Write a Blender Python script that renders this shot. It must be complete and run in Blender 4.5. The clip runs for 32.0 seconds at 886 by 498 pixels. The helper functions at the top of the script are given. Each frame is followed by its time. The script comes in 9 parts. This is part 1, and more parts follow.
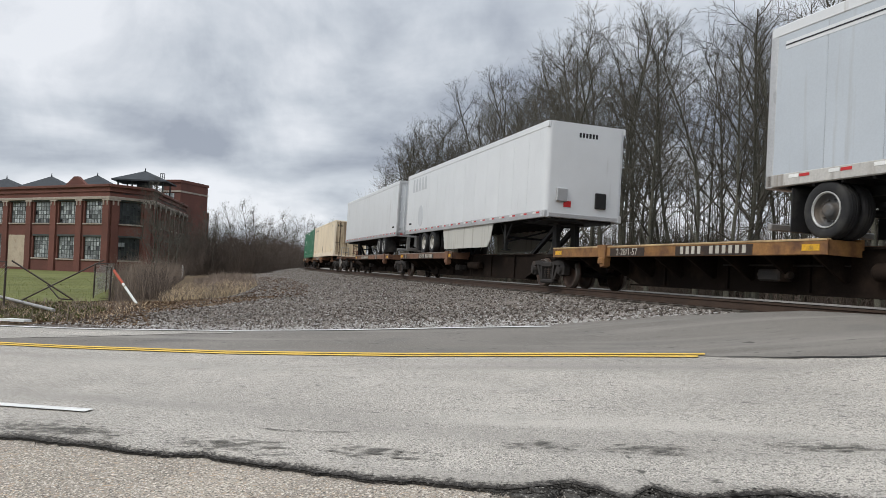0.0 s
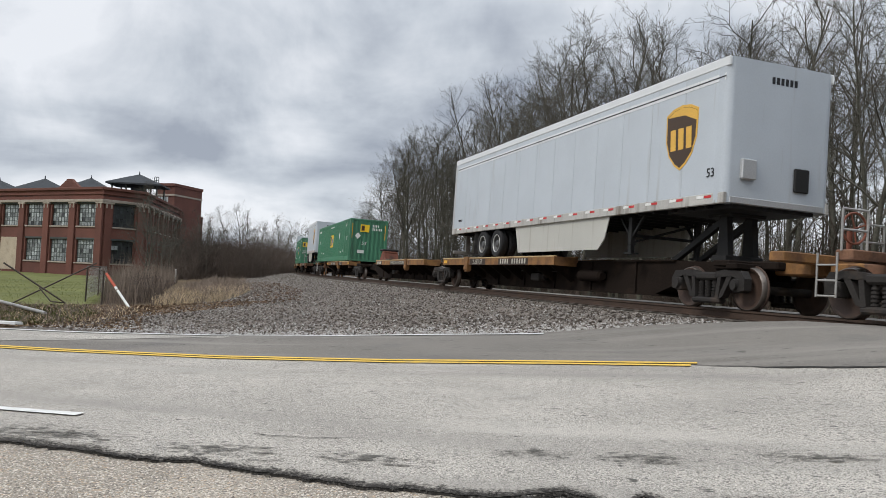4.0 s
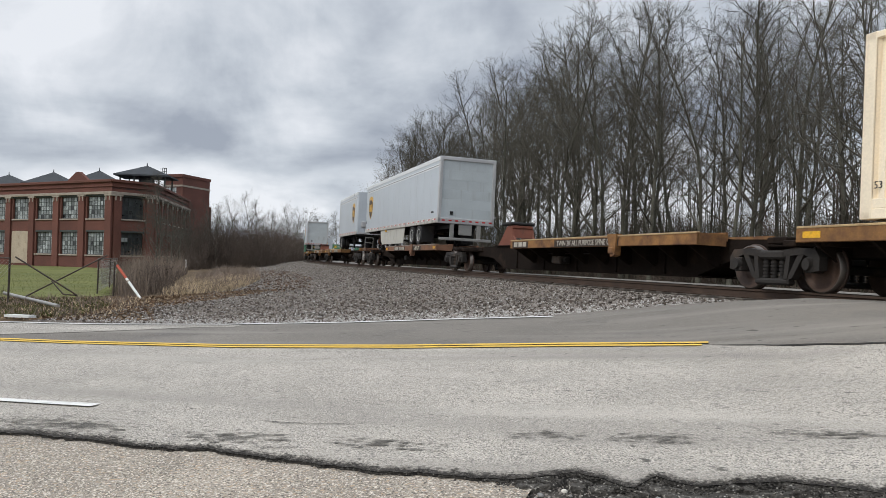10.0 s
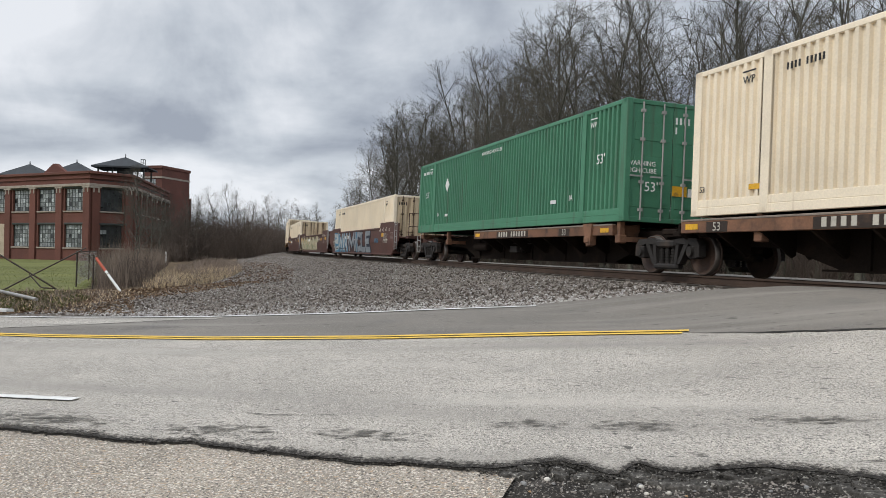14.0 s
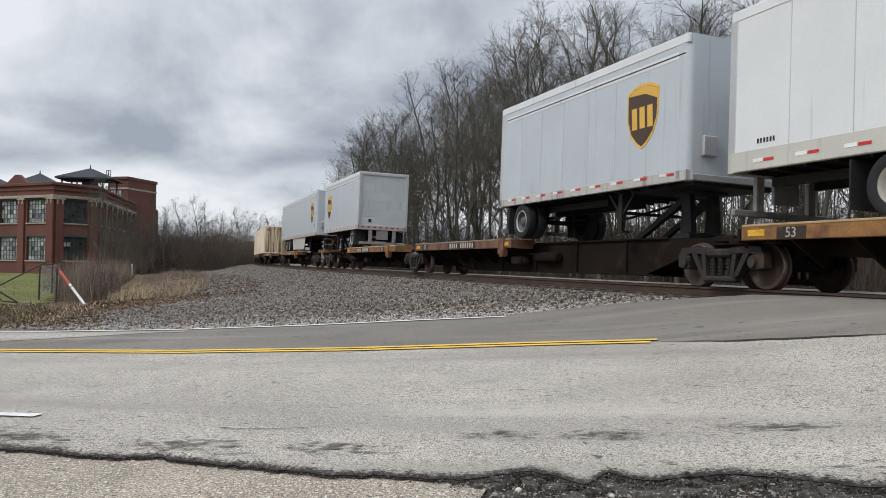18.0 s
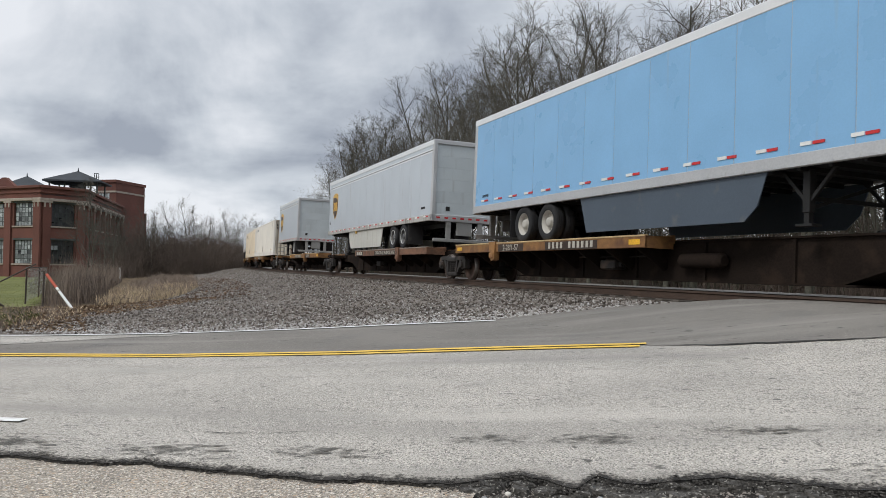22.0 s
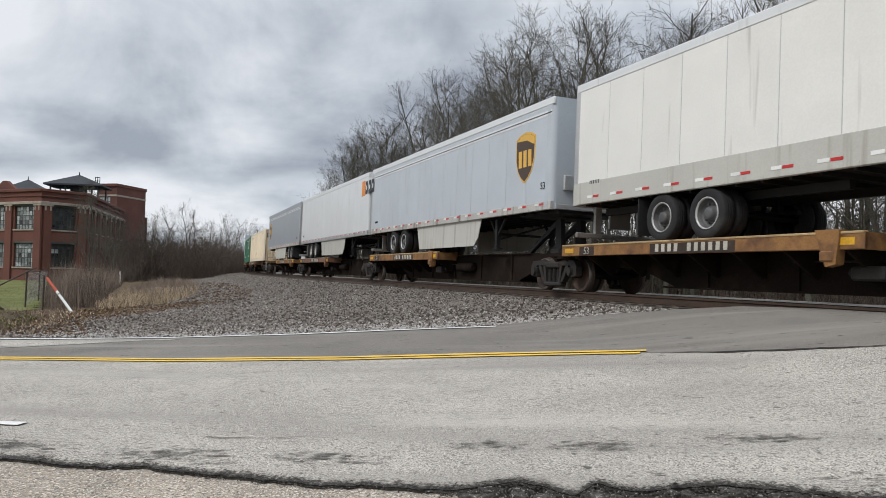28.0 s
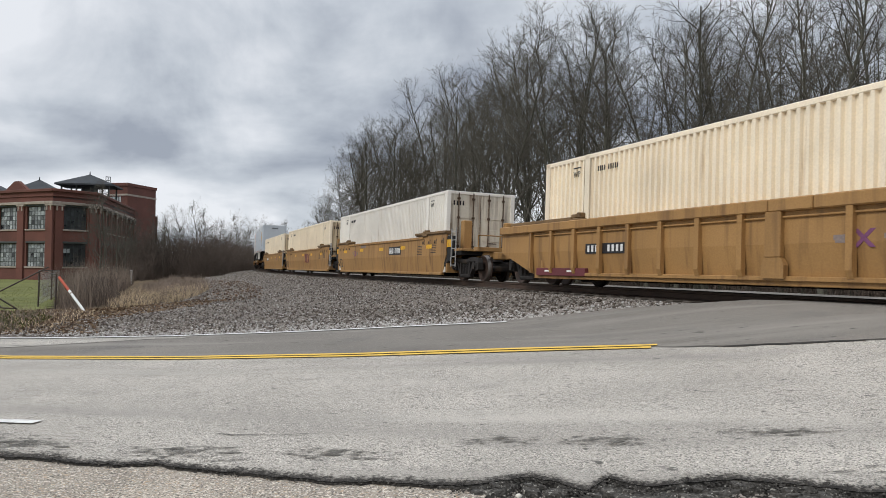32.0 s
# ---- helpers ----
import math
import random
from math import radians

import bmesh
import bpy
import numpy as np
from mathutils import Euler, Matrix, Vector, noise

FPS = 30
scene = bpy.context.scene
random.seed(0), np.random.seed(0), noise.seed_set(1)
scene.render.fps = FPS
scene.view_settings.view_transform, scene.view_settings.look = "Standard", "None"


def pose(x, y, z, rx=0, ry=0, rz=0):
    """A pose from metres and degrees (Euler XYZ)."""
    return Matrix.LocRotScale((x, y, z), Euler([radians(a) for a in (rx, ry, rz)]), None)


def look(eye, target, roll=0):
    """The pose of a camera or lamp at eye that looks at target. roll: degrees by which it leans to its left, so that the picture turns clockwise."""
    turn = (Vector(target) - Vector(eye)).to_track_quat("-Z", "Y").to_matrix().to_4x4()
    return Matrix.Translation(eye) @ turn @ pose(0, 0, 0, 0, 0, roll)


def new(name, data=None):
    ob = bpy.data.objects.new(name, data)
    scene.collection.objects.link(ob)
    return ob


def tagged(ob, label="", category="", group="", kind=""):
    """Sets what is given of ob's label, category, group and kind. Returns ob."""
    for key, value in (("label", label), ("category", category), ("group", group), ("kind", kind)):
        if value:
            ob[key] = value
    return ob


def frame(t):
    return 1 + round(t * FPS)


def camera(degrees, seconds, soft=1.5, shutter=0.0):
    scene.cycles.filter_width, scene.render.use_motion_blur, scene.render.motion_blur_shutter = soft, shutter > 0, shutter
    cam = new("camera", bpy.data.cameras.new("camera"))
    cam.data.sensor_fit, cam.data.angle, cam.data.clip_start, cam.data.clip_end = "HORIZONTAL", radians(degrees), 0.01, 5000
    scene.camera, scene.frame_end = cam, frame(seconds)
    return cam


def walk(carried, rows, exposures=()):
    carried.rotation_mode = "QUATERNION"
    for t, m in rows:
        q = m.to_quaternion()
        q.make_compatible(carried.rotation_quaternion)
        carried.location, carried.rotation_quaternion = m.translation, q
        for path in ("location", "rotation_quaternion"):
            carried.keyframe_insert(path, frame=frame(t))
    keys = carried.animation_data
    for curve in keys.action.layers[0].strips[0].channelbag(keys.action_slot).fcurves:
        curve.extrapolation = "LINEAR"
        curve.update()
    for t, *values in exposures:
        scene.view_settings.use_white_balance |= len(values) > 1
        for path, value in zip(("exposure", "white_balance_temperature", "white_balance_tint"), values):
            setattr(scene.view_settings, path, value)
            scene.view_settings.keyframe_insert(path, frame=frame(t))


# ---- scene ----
# The camera stands beside a road; it only turns a little. Rows: seconds, yaw to the left, pitch up, roll, in degrees.
EYE = (0.0, 0.0, 1.5)
CAMERA_TURNS = [
    (0, 7.097, 1.519, 1.954),
    (0.5, 7.034, 1.677, 2.068),
    (1, 7.018, 1.738, 2.126),
    (1.5, 7.018, 1.734, 2.147),
    (2, 6.974, 1.744, 2.211),
    (2.5, 6.867, 1.771, 2.395),
    (3, 6.727, 1.785, 2.445),
    (3.5, 6.666, 1.849, 2.553),
    (5.5, 6.501, 2.569, 2.204),
    (6, 6.382, 2.556, 2.096),
    (6.5, 6.287, 2.338, 1.978),
    (7, 6.177, 1.915, 1.864),
    (7.5, 6.052, 1.435, 1.756),
    (8, 6.049, 1.124, 1.69),
    (8.5, 6.271, 0.903, 1.385),
    (9, 6.558, 0.925, 1.472),
    (9.5, 6.966, 0.94, 1.398),
    (10, 7.275, 0.862, 1.304),
    (10.5, 7.408, 0.768, 1.196),
    (11, 7.29, 0.658, 1.098),
    (11.5, 6.994, 0.562, 1.11),
    (12, 6.6, 0.453, 1.104),
    (12.5, 6.253, 0.377, 1.178),
    (13, 6.035, 0.274, 1.128),
    (13.5, 5.973, 0.221, 1.094),
    (14, 5.924, 0.164, 0.932),
    (14.5, 5.871, 0.165, 0.826),
    (16.5, 5.114, 0.537, 0.681),
    (17, 4.542, 0.802, 0.674),
    (17.5, 4.017, 0.94, 0.606),
    (18, 3.7, 1.023, 0.67),
    (18.5, 3.514, 1.001, 0.674),
    (19, 3.428, 1.011, 0.732),
    (19.5, 3.375, 1.078, 0.738),
    (20, 3.243, 1.251, 0.961),
    (20.5, 3.1, 1.384, 0.983),
    (21, 2.966, 1.435, 0.917),
    (21.5, 2.877, 1.411, 0.858),
    (22, 2.929, 1.33, 0.742),
    (22.5, 3.131, 1.24, 0.707),
    (23, 3.309, 1.156, 0.698),
    (23.5, 3.46, 1.134, 0.712),
    (24, 3.471, 1.136, 0.716),
    (24.5, 3.367, 1.213, 0.759),
    (25, 3.173, 1.267, 0.84),
    (25.5, 3.01, 1.322, 0.944),
    (27.5, 2.888, 1.721, 1.116),
    (28, 2.964, 1.758, 1.055),
    (28.5, 3.032, 1.834, 1.114),
    (29, 3.078, 1.883, 1.057),
    (29.5, 3.096, 1.955, 1.08),
    (30, 3.134, 1.949, 0.975),
    (30.5, 3.239, 1.899, 0.875),
    (31, 3.374, 1.816, 0.769),
    (31.5, 3.53, 1.63, 0.669),
    (32, 3.671, 1.447, 0.557),
]

cam = camera(60.63, 32.0, soft=0.6, shutter=0.02)


def camera_pose(yaw, pitch, roll):
    y, p = radians(yaw), radians(pitch)
    ahead = Vector((-math.sin(y) * math.cos(p), math.cos(y) * math.cos(p), math.sin(p)))
    return look(EYE, Vector(EYE) + ahead, roll)


walk(cam, [(t, camera_pose(y, p, r)) for t, y, p, r in CAMERA_TURNS], exposures=[(0.0, -0.03), (3.0, -0.01), (8.0, -0.01), (12.0, -0.05), (32.0, -0.07)])

# ---- sky and sun: an overcast day, light from high on the left behind the camera ----
SUN_ELEVATION, SUN_AZIMUTH = radians(45), radians(232)
world = bpy.data.worlds.new("overcast_sky")
scene.world = world
world.use_nodes = True
wt = world.node_tree
wt.nodes.clear()


def wnode(kind, **inputs):
    n = wt.nodes.new(kind)
    for k, val in inputs.items():
        n.inputs[k].default_value = val
    return n


def wlink(a, b):
    wt.links.new(a, b)


w_out = wnode("ShaderNodeOutputWorld")
w_bg = wnode("ShaderNodeBackground", Strength=1.0)
w_sky = wt.nodes.new("ShaderNodeTexSky")
w_sky.sky_type, w_sky.sun_disc = "NISHITA", False
w_sky.sun_elevation, w_sky.sun_rotation = SUN_ELEVATION, SUN_AZIMUTH
w_dim = wt.nodes.new("ShaderNodeVectorMath")
w_dim.operation = "SCALE"
w_dim.inputs["Scale"].default_value = 0.09
wlink(w_sky.outputs[0], w_dim.inputs[0])
w_tc = wt.nodes.new("ShaderNodeTexCoord")
w_sep = wt.nodes.new("ShaderNodeSeparateXYZ")
wlink(w_tc.outputs["Generated"], w_sep.inputs[0])


def wmath(op, a, b=None, val=None):
    n = wt.nodes.new("ShaderNodeMath")
    n.operation = op
    wlink(a, n.inputs[0])
    if b is not None:
        wlink(b, n.inputs[1])
    elif val is not None:
        n.inputs[1].default_value = val
    return n.outputs[0]


# clouds: a layer seen from below, drawn together towards the horizon, with billows on it
w_far = wmath("ADD", wmath("ABSOLUTE", w_sep.outputs[2]), val=0.17)
w_comb = wt.nodes.new("ShaderNodeCombineXYZ")
wlink(wmath("DIVIDE", w_sep.outputs[0], w_far), w_comb.inputs[0])
wlink(wmath("DIVIDE", w_sep.outputs[1], w_far), w_comb.inputs[1])
w_map = wt.nodes.new("ShaderNodeMapping")
w_map.inputs["Location"].default_value = (3.1, 1.7, 0.4)
w_map.inputs["Rotation"].default_value = (0, 0, radians(12))
wlink(w_comb.outputs[0], w_map.inputs[0])
w_n1 = wnode("ShaderNodeTexNoise", Scale=0.95, Detail=7.0, Roughness=0.50, Distortion=0.25)
wlink(w_map.outputs[0], w_n1.inputs["Vector"])
w_n2 = wnode("ShaderNodeTexNoise", Scale=5.2, Detail=6.0, Roughness=0.55, Distortion=0.3)
wlink(w_tc.outputs["Generated"], w_n2.inputs["Vector"])
# a bright gap under the cloud base, low over the horizon, with a ragged edge
w_rag = wmath("ADD", w_sep.outputs[2], wmath("MULTIPLY", wmath("SUBTRACT", w_n2.outputs["Fac"], val=0.5), val=0.10))
w_gap = wt.nodes.new("ShaderNodeFloatCurve")
w_gap_points = w_gap.mapping.curves[0].points
w_gap_points[0].location, w_gap_points[1].location = (0.0, 0.42), (1.0, 0.5)
for w_at in ((0.04, 0.50), (0.065, 0.68), (0.095, 0.66), (0.125, 0.42), (0.17, 0.40), (0.25, 0.48), (0.34, 0.50), (0.5, 0.5)):
    w_gap_points.new(*w_at)
w_gap.mapping.update()
wlink(wmath("MAXIMUM", w_rag, val=0.0), w_gap.inputs["Value"])
w_cloud = wmath("ADD", wmath("MULTIPLY", w_n1.outputs["Fac"], val=0.58), wmath("MULTIPLY", w_n2.outputs["Fac"], val=0.42))
w_cloud = wmath("ADD", w_cloud, wmath("MULTIPLY", wmath("SUBTRACT", w_gap.outputs[0], val=0.5), val=0.55))
w_ramp = wt.nodes.new("ShaderNodeValToRGB")
w_ramp.color_ramp.elements[0].position, w_ramp.color_ramp.elements[0].color = 0.40, (0.40, 0.442, 0.522, 1)
w_ramp.color_ramp.elements[1].position, w_ramp.color_ramp.elements[1].color = 0.60, (0.95, 0.98, 1.035, 1)
w_mid = w_ramp.color_ramp.elements.new(0.49)
w_mid.color = (0.645, 0.695, 0.765, 1)
wlink(w_cloud, w_ramp.inputs[0])
w_mix = wt.nodes.new("ShaderNodeMix")
w_mix.data_type = "RGBA"
w_mix.inputs["Factor"].default_value = 0.93
wlink(w_dim.outputs[0], w_mix.inputs["A"])
wlink(w_ramp.outputs[0], w_mix.inputs["B"])
# an overcast sky is a little brighter along the horizon's gap and far brighter overhead
w_up = wmath("MAXIMUM", w_sep.outputs[2], val=0.0)
w_curve = wt.nodes.new("ShaderNodeFloatCurve")
w_points = w_curve.mapping.curves[0].points
w_points[0].location, w_points[1].location = (0.0, 0.275), (1.0, 0.70)
for w_at in ((0.07, 0.297), (0.16, 0.292), (0.34, 0.30), (0.55, 0.41), (0.8, 0.64)):
    w_points.new(*w_at)
w_curve.mapping.update()
wlink(w_up, w_curve.inputs["Value"])
w_gain = wmath("MULTIPLY", w_curve.outputs[0], val=3.2)
w_bright = wt.nodes.new("ShaderNodeVectorMath")
w_bright.operation = "SCALE"
wlink(w_mix.outputs["Result"], w_bright.inputs[0])
wlink(w_gain, w_bright.inputs["Scale"])
wlink(w_bright.outputs[0], w_bg.inputs["Color"])
wlink(w_bg.outputs[0], w_out.inputs[0])

sun_data = bpy.data.lights.new("sun", "SUN")
sun_data.energy, sun_data.angle, sun_data.color = 1.5, radians(14), (1.0, 0.96, 0.9)
sun = new("sun", sun_data)
sun_dir = Vector((math.sin(SUN_AZIMUTH) * math.cos(SUN_ELEVATION), math.cos(SUN_AZIMUTH) * math.cos(SUN_ELEVATION), math.sin(SUN_ELEVATION)))
sun.matrix_world = look((0, 0, 60), Vector((0, 0, 60)) - sun_dir)

# ---- materials ----
_mats = {}


def mat(name, col, rough=0.7, metal=0.0, var=0.14, scale=0.8, fine=30.0, bump=0.15, rnd=0.08, dirt=None, dirt_amt=0.0, streak=False,
        world_space=False, depth=0.01, spec=0.4, speckle=None, bands=None):
    """A node material: base colour varied at two scales, an optional dirt layer (streaks run downwards), fine relief."""
    if name in _mats:
        return _mats[name]
    m = bpy.data.materials.new(name)
    m.use_nodes = True
    nt = m.node_tree
    bsdf = nt.nodes["Principled BSDF"]
    bsdf.inputs["Roughness"].default_value, bsdf.inputs["Metallic"].default_value = rough, metal
    bsdf.inputs["Specular IOR Level"].default_value = spec
    tc = nt.nodes.new("ShaderNodeNewGeometry").outputs["Position"] if world_space else nt.nodes.new("ShaderNodeTexCoord").outputs["Object"]
    info = nt.nodes.new("ShaderNodeObjectInfo")
    add = nt.nodes.new("ShaderNodeVectorMath")
    add.operation = "MULTIPLY_ADD"
    nt.links.new(info.outputs["Random"], add.inputs[0])
    add.inputs[1].default_value = (0, 0, 0) if world_space else (13.0, 7.0, 5.0)
    nt.links.new(tc, add.inputs[2])
    vec = add.outputs[0]

    def noise_node(s, detail=4.0, v=None):
        n = nt.nodes.new("ShaderNodeTexNoise")
        n.inputs["Scale"].default_value, n.inputs["Detail"].default_value = s, detail
        nt.links.new(v or vec, n.inputs["Vector"])
        return n.outputs["Fac"]

    def mix(fac, a, b, kind="MIX"):
        n = nt.nodes.new("ShaderNodeMix")
        n.data_type, n.blend_type = "RGBA", kind
        for key, val in (("Factor", fac), ("A", a), ("B", b)):
            if isinstance(val, (float, int)):
                n.inputs[key].default_value = val
            elif isinstance(val, tuple):
                n.inputs[key].default_value = (*val, 1)
            else:
                nt.links.new(val, n.inputs[key])
        return n.outputs["Result"]

    def ramp(fac, lo, hi):
        n = nt.nodes.new("ShaderNodeMapRange")
        n.inputs["From Min"].default_value, n.inputs["From Max"].default_value = lo, hi
        nt.links.new(fac, n.inputs["Value"])
        return n.outputs["Result"]

    dark, light = tuple(c * (1 - var) for c in col), tuple(min(1, c * (1 + var)) for c in col)
    big, small = noise_node(scale, 5.0), noise_node(fine, 3.0)
    c = mix(ramp(big, 0.3, 0.7), dark, light)
    c = mix(ramp(small, 0.35, 0.65), mix(1.0, c, (1 - var, 1 - var, 1 - var), "MULTIPLY"), c)
    if rnd:
        lo, hi = 1 - rnd, 1 + rnd
        r = nt.nodes.new("ShaderNodeMapRange")
        r.inputs["To Min"].default_value, r.inputs["To Max"].default_value = lo, hi
        nt.links.new(info.outputs["Random"], r.inputs["Value"])
        s = nt.nodes.new("ShaderNodeVectorMath")
        s.operation = "SCALE"
        nt.links.new(c, s.inputs[0])
        nt.links.new(r.outputs["Result"], s.inputs["Scale"])
        c = s.outputs[0]
    if dirt:
        v = vec
        if streak:
            mp = nt.nodes.new("ShaderNodeMapping")
            mp.inputs["Scale"].default_value = (5.0, 5.0, 0.35)
            nt.links.new(vec, mp.inputs[0])
            v = mp.outputs[0]
        d = noise_node(1.0 if streak else scale * 2.2, 6.0, v)
        c = mix(ramp(d, 0.72 - dirt_amt * 0.5, 0.9 - dirt_amt * 0.3), c, dirt)
    for s_scale, lo, hi, s_col in speckle or ():
        c = mix(ramp(noise_node(s_scale, 2.0), lo, hi), c, s_col)
    for angle, per_x, per_y, lo, hi, s_col in bands or ():
        mp = nt.nodes.new("ShaderNodeMapping")
        mp.vector_type = "TEXTURE"
        mp.inputs["Rotation"].default_value, mp.inputs["Scale"].default_value = (0, 0, radians(angle)), (1 / per_x, 1 / per_y, 1)
        nt.links.new(vec, mp.inputs[0])
        c = mix(ramp(noise_node(1.0, 5.0, mp.outputs[0]), lo, hi), c, s_col)
    nt.links.new(c, bsdf.inputs["Base Color"])
    rr = nt.nodes.new("ShaderNodeMapRange")
    rr.inputs["To Min"].default_value, rr.inputs["To Max"].default_value = max(0.02, rough - 0.1), min(1, rough + 0.1)
    nt.links.new(big, rr.inputs["Value"])
    nt.links.new(rr.outputs["Result"], bsdf.inputs["Roughness"])
    if bump:
        b = nt.nodes.new("ShaderNodeBump")
        b.inputs["Strength"].default_value, b.inputs["Distance"].default_value = bump, depth
        nt.links.new(small, b.inputs["Height"])
        nt.links.new(b.outputs["Normal"], bsdf.inputs["Normal"])
    _mats[name] = m
    return m


def blotch(name, col, density, one_sided=False, grain=16.0, soft=0.10, weight=0.30):
    """Crumbled, patchy dark asphalt that fades out towards the sheet's edges."""
    m = mat(name, col, 0.95, var=0.35, scale=4, fine=60, bump=0.5, rnd=0, world_space=True, spec=0.15)
    nt = m.node_tree
    bsdf = nt.nodes["Principled BSDF"]
    uv = nt.nodes.new("ShaderNodeUVMap").outputs[0]
    sep = nt.nodes.new("ShaderNodeSeparateXYZ")
    nt.links.new(uv, sep.inputs[0])

    def op(kind, a, b):
        n = nt.nodes.new("ShaderNodeMath")
        n.operation = kind
        for i, val in enumerate((a, b)):
            if isinstance(val, float):
                n.inputs[i].default_value = val
            else:
                nt.links.new(val, n.inputs[i])
        return n.outputs[0]

    def hump(v):
        return op("MULTIPLY", op("MULTIPLY", v, op("SUBTRACT", 1.0, v)), 4.0)

    shape = op("MULTIPLY", hump(sep.outputs[0]), hump(sep.outputs[1]))
    if one_sided:
        shape = op("SUBTRACT", 1.2, op("MULTIPLY", sep.outputs[1], 2.2))
    tex = nt.nodes.new("ShaderNodeTexNoise")
    tex.inputs["Scale"].default_value, tex.inputs["Detail"].default_value, tex.inputs["Roughness"].default_value = grain, 6.0, 0.75
    geo = nt.nodes.new("ShaderNodeNewGeometry")
    stretch = nt.nodes.new("ShaderNodeVectorMath")
    stretch.operation = "MULTIPLY"
    stretch.inputs[1].default_value = (1.0, 1.0, 1.0) if one_sided else (0.4, 1.5, 1.0)
    nt.links.new(geo.outputs["Position"], stretch.inputs[0])
    nt.links.new(stretch.outputs[0], tex.inputs["Vector"])
    a = nt.nodes.new("ShaderNodeMapRange")
    a.inputs["From Min"].default_value, a.inputs["From Max"].default_value = 0.86 - density, 0.86 + soft - density
    nt.links.new(op("ADD", op("MULTIPLY", shape, weight), tex.outputs["Fac"]), a.inputs["Value"])
    nt.links.new(a.outputs["Result"], bsdf.inputs["Alpha"])
    return m


RUST, GRIME = (0.16, 0.06, 0.025), (0.09, 0.075, 0.06)
m_green = mat("green_container_paint", (0.068, 0.222, 0.128), 0.5, dirt=(0.075, 0.11, 0.07), dirt_amt=0.3, streak=True, var=0.1, bump=0.05)
m_cream = mat("cream_container_paint", (0.89, 0.775, 0.59), 0.5, dirt=(0.40, 0.25, 0.12), dirt_amt=0.15, streak=True, var=0.08, bump=0.05)
m_cream_pale = mat("pale_cream_container_paint", (0.84, 0.80, 0.72), 0.5, dirt=(0.30, 0.2, 0.12), dirt_amt=0.14, streak=True, var=0.06, bump=0.05)
m_blue_cont = mat("dull_blue_container_paint", (0.20, 0.27, 0.34), 0.5, dirt=RUST, dirt_amt=0.14, streak=True, var=0.1, bump=0.05)
m_trailer_grey = mat("grey_trailer_panel", (0.50, 0.54, 0.575), 0.35, rnd=0.015, dirt=(0.36, 0.36, 0.35), dirt_amt=0.2, streak=True, var=0.05, bump=0.03)
m_trailer_white = mat("white_trailer_panel", (0.70, 0.715, 0.715), 0.32, rnd=0.015, dirt=(0.45, 0.44, 0.41), dirt_amt=0.16, streak=True, var=0.04, bump=0.03)
m_trailer_cream = mat("offwhite_trailer_panel", (0.80, 0.785, 0.735), 0.32, rnd=0.015, dirt=(0.4, 0.38, 0.33), dirt_amt=0.16, streak=True, var=0.04, bump=0.03)
m_trailer_blue = mat("sky_blue_trailer_panel", (0.22, 0.43, 0.66), 0.3, rnd=0.015, dirt=(0.25, 0.36, 0.47), dirt_amt=0.15, streak=True, var=0.05, bump=0.03)
m_trailer_dark = mat("slate_grey_trailer_panel", (0.32, 0.35, 0.38), 0.35, rnd=0.015, dirt=(0.2, 0.2, 0.2), dirt_amt=0.2, streak=True, var=0.06, bump=0.03)
m_trailer_rail = mat("road_grimed_rail_paint", (0.50, 0.485, 0.45), 0.5, dirt=(0.16, 0.13, 0.10), dirt_amt=0.4, streak=True, var=0.12, bump=0.05)
m_alu = mat("aluminium_rail", (0.55, 0.55, 0.545), 0.45, 0.55, var=0.1, bump=0.05, dirt=GRIME, dirt_amt=0.1)
m_door_grey = mat("weathered_door_panel", (0.50, 0.545, 0.555), 0.45, dirt=(0.36, 0.37, 0.36), dirt_amt=0.25, rnd=0.01, streak=True, var=0.08)
m_black = mat("black_steel", (0.014, 0.0135, 0.013), 0.65, dirt=(0.05, 0.04, 0.032), dirt_amt=0.22, var=0.2)
m_spine = mat("dirty_brown_black_steel", (0.020, 0.0145, 0.0115), 0.9, dirt=(0.042, 0.028, 0.02), dirt_amt=0.35, spec=0.08, var=0.25)
m_deck_yellow = mat("worn_yellow_orange_paint", (0.285, 0.142, 0.048), 0.72, dirt=(0.11, 0.052, 0.028), dirt_amt=0.58, var=0.2, scale=1.6)
m_deck_brown = mat("oxide_brown_paint", (0.21, 0.105, 0.06), 0.7, dirt=(0.05, 0.035, 0.028), dirt_amt=0.45, var=0.2, scale=1.6)
m_hitch = mat("rusty_red_hitch_paint", (0.22, 0.075, 0.045), 0.7, dirt=(0.07, 0.04, 0.03), dirt_amt=0.4, var=0.2)
m_yellow_patch = mat("yellow_reflective_patch", (0.74, 0.40, 0.025), 0.5, var=0.2, scale=3, dirt=GRIME, dirt_amt=0.3)
m_truck = mat("grimy_cast_steel", (0.027, 0.023, 0.020), 0.75, dirt=(0.10, 0.066, 0.045), dirt_amt=0.35, var=0.25, bump=0.3)
m_wheel = mat("rail_wheel_steel", (0.075, 0.045, 0.032), 0.65, 0.1, dirt=(0.03, 0.024, 0.02), dirt_amt=0.4, var=0.2)
m_tread = mat("polished_tread", (0.20, 0.175, 0.155), 0.42, 0.8, var=0.1)
m_tyre = mat("tyre_rubber", (0.022, 0.022, 0.023), 0.85, dirt=(0.08, 0.075, 0.065), dirt_amt=0.35, var=0.15, bump=0.3)
m_rim = mat("white_painted_rim", (0.42, 0.40, 0.355), 0.5, dirt=(0.14, 0.1, 0.07), dirt_amt=0.4, var=0.1)
